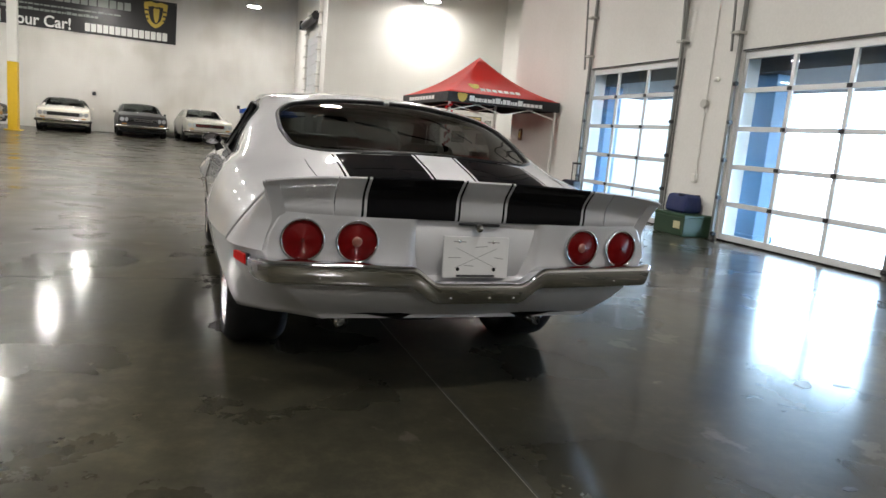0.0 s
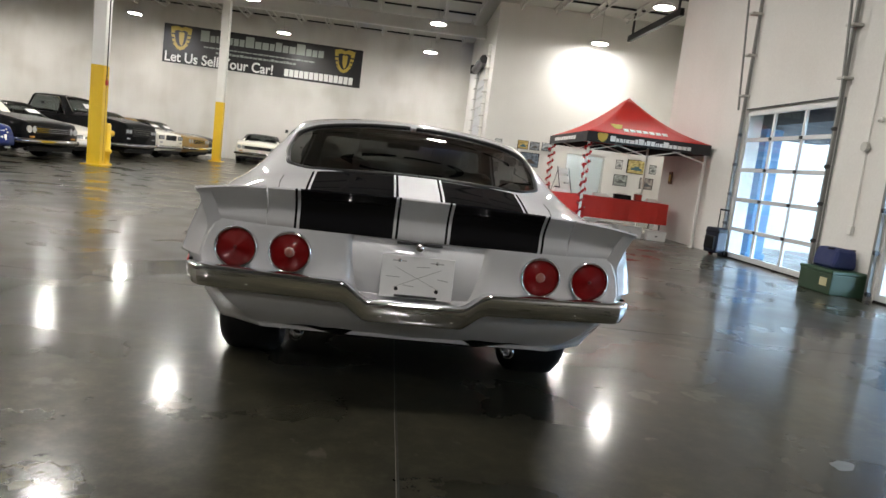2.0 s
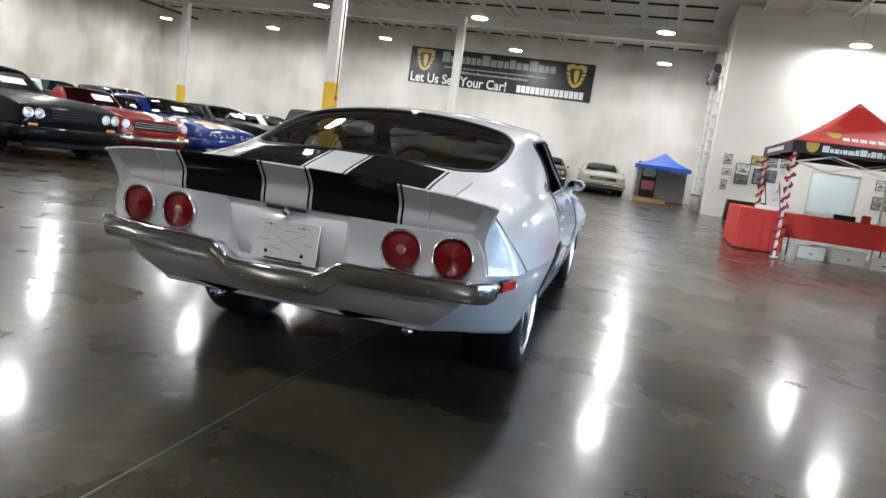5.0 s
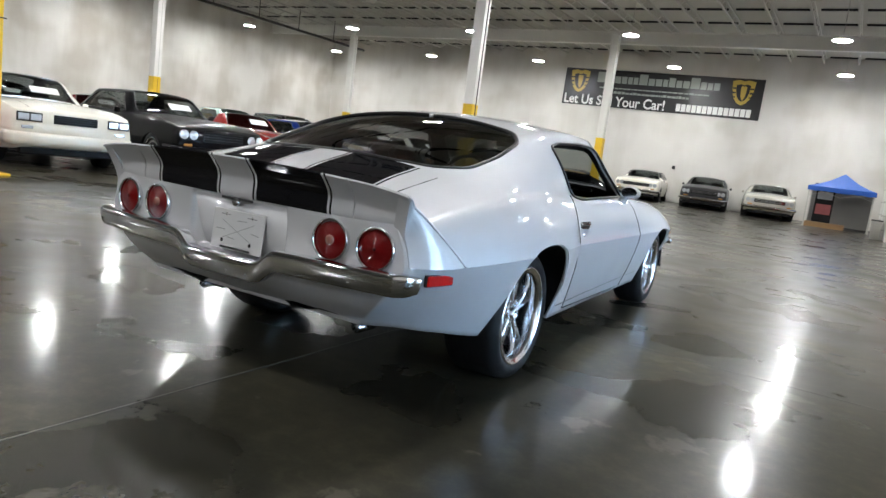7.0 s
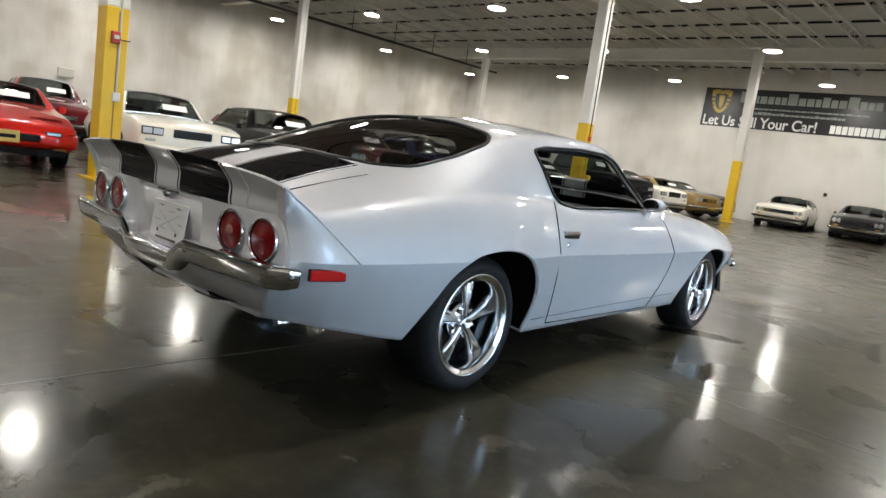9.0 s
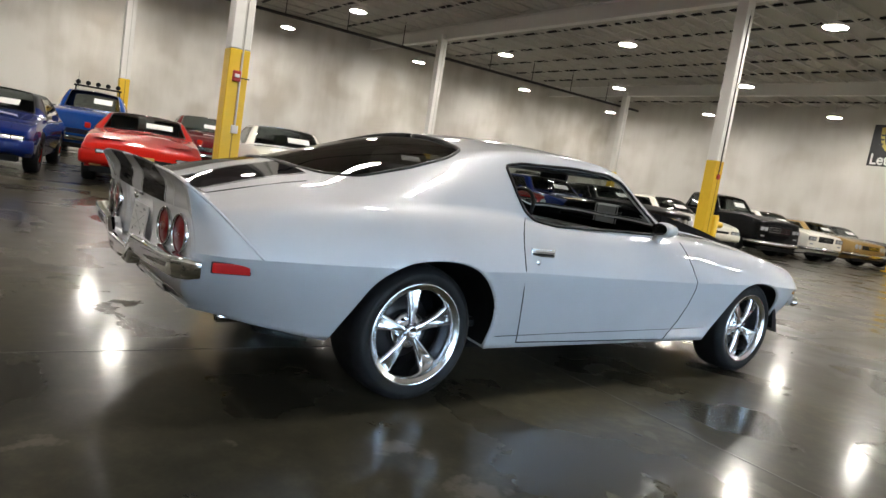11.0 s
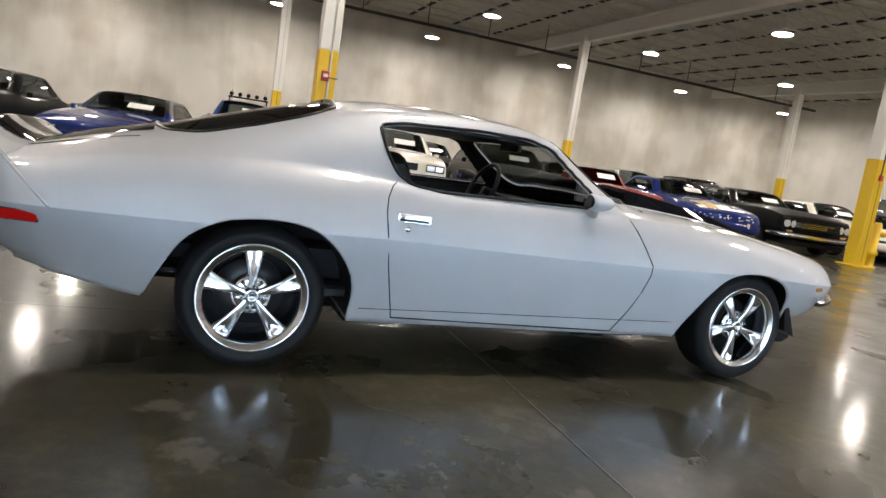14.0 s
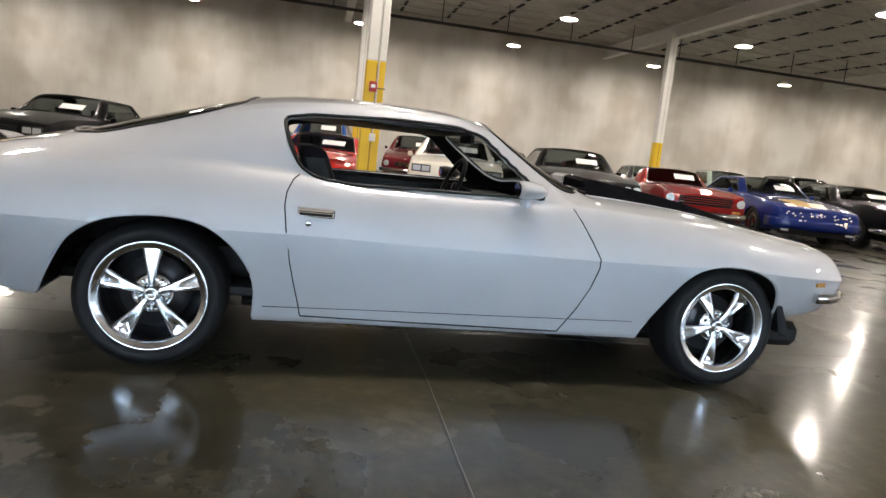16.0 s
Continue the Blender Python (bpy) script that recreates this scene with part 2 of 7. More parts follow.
def tube(name, pts, r, sides=8, closed=False, up=None):
    """A round bar along points."""
    pts = [Vector(p) for p in pts]
    n, verts, faces = len(pts), [], []
    for i, p in enumerate(pts):
        a = pts[i - 1] if i or closed else p
        b = pts[(i + 1) % n] if i < n - 1 or closed else p
        d = (b - a).normalized()
        s = d.cross(Vector(up) if up else (Vector((0, 0, 1)) if abs(d.z) < 0.9 else Vector((1, 0, 0)))).normalized()
        t = s.cross(d)
        for k in range(sides):
            w = 2 * math.pi * k / sides
            verts.append(p + r * (math.cos(w) * s + math.sin(w) * t))
    for i in range(n if closed else n - 1):
        for k in range(sides):
            a, b, c, e = i * sides + k, i * sides + (k + 1) % sides, ((i + 1) % n) * sides + (k + 1) % sides, ((i + 1) % n) * sides + k
            faces.append((a, b, c, e))
    if not closed:
        faces += [tuple(range(sides))[::-1], tuple((n - 1) * sides + k for k in range(sides))]
    return mesh_from(name, verts, faces, True)


def curve_fn(pairs):
    """Smooth monotone interpolation through (x, y) pairs."""
    xs, ys = np.array([p[0] for p in pairs], float), np.array([p[1] for p in pairs], float)
    h, d = np.diff(xs), np.diff(ys) / np.diff(xs)
    m = np.r_[d[0], [0 if a * b <= 0 else 2 * a * b / (a + b) for a, b in zip(d[:-1], d[1:])], d[-1]]

    def f(x):
        x = min(max(x, xs[0]), xs[-1])
        i = min(max(int(np.searchsorted(xs, x) - 1), 0), len(h) - 1)
        t = (x - xs[i]) / h[i]
        return float(ys[i] * (1 + 2 * t) * (1 - t) ** 2 + h[i] * m[i] * t * (1 - t) ** 2 + ys[i + 1] * t * t * (3 - 2 * t) + h[i] * m[i + 1] * t * t * (t - 1))
    return f


# ---- the hall ----
BACK_Y, LEFT_X, DOOR_X, SIDE_Y, SIDE_X, CEIL_Z, FRONT_Y = 34.7, -26.2, 6.88, 25.6, 4.1, 6.95, -22.0


def slab(name, lo, hi, mat, label, category="wall", bevel=0.0):
    """A box from corner to corner, as a piece of the setting."""
    size = [b - a for a, b in zip(lo, hi)]
    bm = box_bm(*size, bevel, ((lo[0] + hi[0]) / 2, (lo[1] + hi[1]) / 2, lo[2]))
    return solo(name, bm, mat, label, category, kind="structure")


slab("floor", (LEFT_X - 0.3, FRONT_Y - 0.3, -0.2), (DOOR_X + 4.4, BACK_Y + 0.3, 0.0), FLOOR, "polished grey-brown concrete floor with saw-cut joints", "floor")
slab("wall_left", (LEFT_X - 0.3, FRONT_Y, 0), (LEFT_X, BACK_Y, CEIL_Z), WALL, "tall beige concrete wall with dusty grey stains")
slab("wall_back", (LEFT_X - 0.3, BACK_Y, 0), (SIDE_X + 0.3, BACK_Y + 0.3, CEIL_Z), WALL_BACK, "tall off-white concrete back wall with faint stains")
slab("wall_return", (SIDE_X, SIDE_Y + 0.3, 0), (SIDE_X + 0.3, BACK_Y, CEIL_Z), WALL_CLEAN, "white painted return wall beside the back wall")
# unseen closing wall, coloured dark so the coupe's tail mirrors less brightness
slab("wall_front", (LEFT_X - 0.3, FRONT_Y - 0.3, 0), (DOOR_X + 0.3, FRONT_Y, CEIL_Z), wall_paint("darkened wall paint", (0.22, 0.21, 0.20), 0.3), "plain grey wall closing the hall")
slab("ceiling", (LEFT_X - 0.3, FRONT_Y - 0.3, CEIL_Z), (DOOR_X + 4.4, BACK_Y + 0.3, CEIL_Z + 0.2), CEIL, "grey corrugated roof deck over steel joists", "ceiling")

# wall with the pictures, with a glazed opening to an office behind it
OFF_X0, OFF_X1, OFF_Z0, OFF_Z1 = 7.23, 8.69, 0.46, 1.92
slab("wall_side", (SIDE_X, SIDE_Y, 0), (OFF_X0, SIDE_Y + 0.3, CEIL_Z), WALL_CLEAN, "tall white wall hung with small framed pictures")
slab("wall_side_2", (OFF_X1, SIDE_Y, 0), (10.9, SIDE_Y + 0.3, CEIL_Z), WALL_CLEAN, "tall white wall beside the office window")
slab("wall_side_3", (OFF_X0, SIDE_Y, 0), (OFF_X1, SIDE_Y + 0.3, OFF_Z0), WALL_CLEAN, "white wall below the office window")
slab("wall_side_4", (OFF_X0, SIDE_Y, OFF_Z1), (OFF_X1, SIDE_Y + 0.3, CEIL_Z), WALL_CLEAN, "white wall above the office window")

# door wall, pierced by the dock doors
DOORS = [(5.63, 8.14), (9.42, 11.93), (1.84, 4.35)]
DOOR_H = 2.52
DOOR_END = 15.3
edges = sorted(DOORS)
cuts = [FRONT_Y] + [e for d in edges for e in d] + [DOOR_END]
for k in range(0, len(cuts), 2):
    slab(f"wall_door_{k // 2 + 1}", (DOOR_X, cuts[k], 0), (DOOR_X + 0.3, cuts[k + 1], CEIL_Z), WALL_CLEAN, "tall white painted wall between the dock doors")
for k, (a, b) in enumerate(edges):
    slab(f"wall_over_door_{k + 1}", (DOOR_X, a, DOOR_H), (DOOR_X + 0.3, b, CEIL_Z), WALL_CLEAN, "white wall panel over a dock door")
slab("wall_door_end", (DOOR_X + 0.3, DOOR_END - 0.3, 0), (11.2, DOOR_END, CEIL_Z), WALL_CLEAN, "white wall returning behind the dock doors")
slab("wall_recess", (10.9, DOOR_END, 0), (11.2, SIDE_Y + 0.3, CEIL_Z), WALL_CLEAN, "white wall closing the recess")

# outside
slab("ground", (DOOR_X + 4.4, -60, -0.25), (120, 90, -0.02), plain("outdoor paving", (0.42, 0.41, 0.39), 0.8, grain=0.15, scale=0.5), "pale sunlit yard outside the doors", "ground")
bk, bn, bl, bb = material("bright sky haze")
haze = noise_tex(bn, bl, coords(bn, bl, (0.0, 0.12, 0.3)), 1.0, 3)
bl.new(ramp(bn, bl, haze, [(0.3, (0.40, 0.66, 1.0)), (0.7, (0.56, 0.78, 1.0))]), bb.inputs["Emission Color"])
bb.inputs["Emission Strength"].default_value = 6.8
slab("backdrop", (60, -70, -2), (60.5, 110, 45), bk, "bright hazy sky beyond the yard", "sky")

# saw-cut joints in the floor, as thin sunk strips of dark filler
JOINT = plain("joint filler", (0.020, 0.019, 0.017), 0.6, grain=0.3, scale=20)
JOINT_PALE = plain("worn joint edge", (0.14, 0.132, 0.115), 0.5, grain=0.3, scale=20)


def joint(name, a, b, w=0.009):
    """A joint from a to b that wanders slightly, with a paler worn edge."""
    a, b = Vector((*a, 0)), Vector((*b, 0))
    n = max(2, int((b - a).length / 0.35))
    d = (b - a).normalized()
    s = Vector((-d.y, d.x, 0))
    for nm, off, ww, z, mat in ((name, 0.0, w, 0.0012, JOINT), (name + "_edge", w * .8, w * .5, 0.0008, JOINT_PALE)):
        verts, faces = [], []
        for k in range(n + 1):
            p = a.lerp(b, k / n) + s * (off + 0.006 * noise.noise(Vector((k * 0.7, a.x, a.y))))
            h = ww * (0.6 + 0.5 * abs(noise.noise(Vector((k * 1.3, 5.0, a.y)))))
            verts += [p + s * h / 2 + Vector((0, 0, z)), p - s * h / 2 + Vector((0, 0, z)), p + s * h / 2 + Vector((0, 0, -.003)), p - s * h / 2 + Vector((0, 0, -.003))]
        for k in range(n):
            q = 4 * k
            faces += [(q, q + 1, q + 5, q + 4), (q, q + 4, q + 6, q + 2), (q + 1, q + 3, q + 7, q + 5)]
        solo(nm, mesh_from(nm, verts, faces), mat, "thin saw-cut joint in the concrete floor", "floor joint", kind="structure")


joint("floor_joint_1", (-25, 5.15), (2.05, 5.23))
joint("floor_joint_2", (2.05, 5.23), (6.8, 5.12))
joint("floor_joint_3", (1.30, -6.0), (1.17, 5.24))
joint("floor_joint_4", (1.145, 5.26), (1.3, 23.6))
joint("floor_joint_5", (-25, 17.95), (6.9, 17.6))
joint("floor_joint_6", (-6.3, -10), (-6.0, 35))
joint("floor_joint_7", (-25, -6.9), (6.9, -7.1))

# marks and scuffs on the floor
SCUFF = plain("dark floor mark", (0.012, 0.012, 0.011), 0.5, grain=0.4, scale=30)
PATCH = plain("pale floor patch", (0.09, 0.087, 0.078), 0.4, grain=0.3, scale=20)


def blot(name, x, y, r, mat, ax=1.0, rz=0.0, z=0.0012):
    n = 14
    seed = x * 3.1 + y
    pts = [(r * (0.65 + 0.7 * abs(noise.noise(Vector((k * .8, seed, 1))))) * math.cos(2 * math.pi * k / n) * ax, r * (0.65 + 0.7 * abs(noise.noise(Vector((k * .8, seed, 4))))) * math.sin(2 * math.pi * k / n)) for k in range(n)]
    me = mesh_from(name, [(a, b, z) for a, b in pts] + [(a, b, -.002) for a, b in pts], [tuple(range(n))] + [(k, n + k, n + (k + 1) % n, (k + 1) % n) for k in range(n)])
    solo(name, me, mat, "small worn mark on the concrete floor", "floor mark", pose(x, y, 0, 0, 0, rz), kind="structure")


for x, y, r, mat, ax, rz in ((2.575, 4.916, .014, SCUFF, 2.2, 20), (2.81, 4.934, .018, SCUFF, 1.6, -30), (2.24, 5.30, .020, SCUFF, 1.5, 0), (3.4, 5.9, .02, SCUFF, 2.2, 40), (3.05, 3.05, .05, PATCH, 1.6, 30), (3.25, 3.0, .035, PATCH, 1.5, -20),
                         (0.9, 1.55, .05, SCUFF, 3.0, 40), (0.98, 1.62, .04, SCUFF, 3.5, 60), (0.3, 1.5, .02, SCUFF, 1.4, 0), (2.3, 2.15, .018, SCUFF, 2, 0), (3.3, 6.4, .03, SCUFF, 1.8, 10), (3.7, 5.2, .02, SCUFF, 2.4, -40), (-0.9, 3.2, .03, SCUFF, 3, 15), (3.1, 2.2, .02, PATCH, 1.4, 0)):
    blot("floor_mark", x, y, r, mat, ax, rz)


# ---- cars: a body lofted through sections ----
NB, NL, NU, NG, NT = 4, 16, 12, 12, 12       # points of a half section: floor, lower side, upper side, greenhouse, top


def section(f, v):
    """Half section of a body at v (metres ahead of the rear axle): list of (u, z)."""
    zb, wb, zm, wm, zs, ws, wr, zr, zt = (f[k](v) for k in ("zb", "wb", "zm", "wm", "zs", "ws", "wr", "zr", "zt"))
    pts = [(wb * 0.94 * i / NB, zb + 0.012) for i in range(NB)]
    for i in range(NL):                      # tuck-under below the crease
        t = i / NL
        k = 0.36 * t + 0.64 * math.sin(t * math.pi / 2)
        pts.append((wb + (wm - wb) * k, zb + (zm - zb) * t))
    for i in range(NU):                      # side above the crease, rolling over at the shoulder
        t = i / NU
        pts.append((wm + (ws - wm) * (0.55 * t + 0.45 * t ** 3.0), zm + (zs - zm) * (1 - (1 - t) ** 1.25)))
    for i in range(NG):                      # shoulder to roof rail, slightly bowed
        t = i / NG
        bow = 0.028 * math.sin(math.pi * t) * min(1.0, max(0.0, (zr - zs) / 0.2))
        pts.append((ws + (wr - ws) * t + bow, zs + (zr - zs) * t))
    for i in range(NT + 1):                  # across the top
        t = i / NT
        pts.append((wr * (1 - t), zr + (zt - zr) * (1 - (1 - t) ** 2.2)))
    return pts


def loft(f, stations, warp=None):
    """Grid of points [station][point], right half (u >= 0)."""
    out = []
    for v in stations:
        row = []
        for u, z in section(f, v):
            p = Vector((u, v, z))
            row.append(warp(p) if warp else p)
        out.append(row)
    return out


def in_poly(p, poly):
    x, y = p
    inside = False
    for (ax, ay), (bx, by) in zip(poly, poly[1:] + poly[:1]):
        if (ay > y) != (by > y) and x < (bx - ax) * (y - ay) / (by - ay) + ax:
            inside = not inside
    return inside


def nearest_on(p, poly):
    best, q = 1e9, p
    for (ax, ay), (bx, by) in zip(poly, poly[1:] + poly[:1]):
        dx, dy = bx - ax, by - ay
        t = max(0, min(1, ((p[0] - ax) * dx + (p[1] - ay) * dy) / (dx * dx + dy * dy + 1e-12)))
        c = (ax + t * dx, ay + t * dy)
        d = math.hypot(c[0] - p[0], c[1] - p[1])
        if d < best:
            best, q = d, c
    return best, q


def rounded(poly, r=0.04, n=5):
    """Round the corners of a polygon."""
    out = []
    for i, p in enumerate(poly):
        a, b = Vector(poly[i - 1]), Vector(poly[(i + 1) % len(poly)])
        p = Vector(p)
        ra = min(r, (a - p).length * 0.45)
        rb = min(r, (b - p).length * 0.45)
        s, e = p + (a - p).normalized() * ra, p + (b - p).normalized() * rb
        for k in range(n + 1):
            t = k / n
            out.append(tuple((1 - t) ** 2 * s + 2 * t * (1 - t) * p + t * t * e))
    return out


IG0 = NB + NL + NU          # first greenhouse point
IT0 = IG0 + NG              # first roof point


def body_meshes(name, grid, side_cuts, top_cuts, stripe_rows, mats, surf=None):
    """Body shell with openings. side_cuts: (polygon in v, z; point range); top_cuts: (polygon in v, u; from point).
    Faces inside the polygons are left out of the shell and given back as meshes of their own, mirrored to both sides."""
    ns, npt = len(grid), len(grid[0])
    P = [[p.copy() for p in row] for row in grid]
    inside = {}
    cuts = side_cuts + top_cuts
    for ci, (poly, lo, hi, ax) in enumerate(cuts):
        xs, ys = [q[0] for q in poly], [q[1] for q in poly]
        for i in range(ns):
            for j in range(lo, min(hi + 1, npt)):
                p = P[i][j]
                q = (p.y, p.z) if ax == "z" else (p.y, p.x)
                if (i, j) not in inside and min(xs) <= q[0] <= max(xs) and min(ys) <= q[1] <= max(ys) and in_poly(q, poly):
                    inside[i, j] = ci
    verts, index, rim = [], {}, {}
    for s in (1, -1):
        for i in range(ns):
            for j in range(npt):
                if s == -1 and j in (0, npt - 1):
                    index[s, i, j] = index[1, i, j]
                    continue
                p = P[i][j]
                index[s, i, j] = len(verts)
                verts.append((s * p.x if j not in (0, npt - 1) else 0.0, p.y, p.z))

    def crossing(s, a, b, ci):
        """Where the edge from a (inside) to b (outside) meets the rim of an opening."""
        key = (s, a, b, ci)
        if key not in rim:
            poly, ax = cuts[ci][0], cuts[ci][3]
            pa, pb = P[a[0]][a[1]], P[b[0]][b[1]]
            lo, hi = 0.0, 1.0
            for _ in range(9):
                t = (lo + hi) / 2
                p = pa.lerp(pb, t)
                if in_poly((p.y, p.z) if ax == "z" else (p.y, p.x), poly):
                    lo = t
                else:
                    hi = t
            p = pa.lerp(pb, (lo + hi) / 2)
            rim[key] = len(verts)
            verts.append((s * p.x, p.y, p.z))
        return rim[key]

    shell, mi, panes = [], [], {}
    for s in (1, -1):
        for i in range(ns - 1):
            for j in range(npt - 1):
                cs = [(i, j), (i + 1, j), (i + 1, j + 1), (i, j + 1)]
                hit = [inside.get(c) for c in cs if c in inside]
                slot = 2 if stripe_rows and j >= IG0 and stripe_rows(P[i][j].y) else 0
                if not hit:
                    f = [index[(s, *c)] for c in cs]
                    shell.append(f[::-1] if s == -1 else f)
                    mi.append(slot)
                    continue
                ci, out, inn = hit[0], [], []
                for a, b in zip(cs, cs[1:] + cs[:1]):
                    ia, ib = a in inside, b in inside
                    (inn if ia else out).append(index[(s, *a)])
                    if ia != ib:
                        k = crossing(s, a, b, ci) if ia else crossing(s, b, a, ci)
                        inn.append(k)
                        out.append(k)
                if len(out) > 2:
                    shell.append(out[::-1] if s == -1 else out)
                    mi.append(slot)
                if len(inn) > 2:
                    panes.setdefault(ci, {}).setdefault(s, []).append(inn[::-1] if s == -1 else inn)
        for i, flip in ((0, s == 1), (ns - 1, s == -1)):     # end caps
            mid = index[s, i, 0]
            for j in range(1, npt - 1):
                f = [mid, index[s, i, j], index[s, i, j + 1]]
                shell.append(f[::-1] if not flip else f)
                mi.append(0)

    def extract(faces, inset=0.0):
        used = sorted({k for f in faces for k in f})
        remap = {k: n for n, k in enumerate(used)}
        return mesh_from(name, [verts[k] for k in used], [[remap[k] for k in f] for f in faces], True)
    me = mesh_from(name, verts, shell, True)
    for m in mats:
        me.materials.append(m)
    me.polygons.foreach_set("material_index", mi)
    crease = {index[s, i, NB + NL] for s in (1, -1) for i in range(ns)}
    bm = bmesh.new(); bm.from_mesh(me)
    bm.verts.ensure_lookup_table()
    for e in bm.edges:                               # the side crease stays crisp
        if e.is_boundary or (e.verts[0].index in crease and e.verts[1].index in crease):
            e.smooth = False
    bmesh.ops.delete(bm, geom=[v for v in bm.verts if not v.link_faces], context="VERTS")
    bmesh.ops.recalc_face_normals(bm, faces=bm.faces[:])
    bm.to_mesh(me); bm.free()
    return me, {k: {s: extract(fs) for s, fs in d.items()} for k, d in panes.items()}, P


def edge_line(P, poly, ax, lo, hi, off=0.004, step=0.02, close=True):
    """Points of a polygon laid on the body surface (right half), pushed out a little."""
    out, npt = [], len(P[0])
    dense = []
    for (ax0, ay0), (bx0, by0) in zip(poly, poly[1:] + (poly[:1] if close else [])):
        n = max(1, int(math.hypot(bx0 - ax0, by0 - ay0) / step))
        dense += [(ax0 + (bx0 - ax0) * k / n, ay0 + (by0 - ay0) * k / n) for k in range(n)]
    for q in dense:
        out.append(on_surface(P, q, ax, lo, hi, off))
    return [p for p in out if p is not None]


def on_surface(P, q, ax, lo, hi, off=0.004):
    """The surface point of the right half over (v, z) or (v, u)."""
    best, hit = 1e9, None
    ys = [row[lo].y for row in P]
    i0 = int(np.searchsorted(ys, q[0]))
    for i in range(max(0, i0 - 3), min(len(P) - 1, i0 + 3)):
        for j in range(lo, min(hi, len(P[0]) - 1)):
            a, b, c, d = P[i][j], P[i + 1][j], P[i][j + 1], P[i + 1][j + 1]
            ka, kc = (a.z, c.z) if ax == "z" else (a.x, c.x)
            tv = (q[0] - a.y) / ((b.y - a.y) or 1e-9)
            tw = (q[1] - ka) / ((kc - ka) or 1e-9)
            e = max(0, -tv, tv - 1) + max(0, -tw, tw - 1)
            if e < best:
                tv, tw = min(max(tv, 0), 1), min(max(tw, 0), 1)
                p = (a * (1 - tv) + b * tv) * (1 - tw) + (c * (1 - tv) + d * tv) * tw
                n = (b - a).cross(c - a)
                n = n.normalized() if n.length > 1e-9 else Vector((1, 0, 0))
                if n.x < 0 and ax == "z" or n.z < 0 and ax == "u":
                    n = -n
                best, hit = e, p + n * off
    return hit


def mirror_me(me):
    m2 = me.copy()
    m2.transform(Matrix.Diagonal((-1, 1, 1, 1)))
    m2.flip_normals()
    return m2


WHEELS = {}


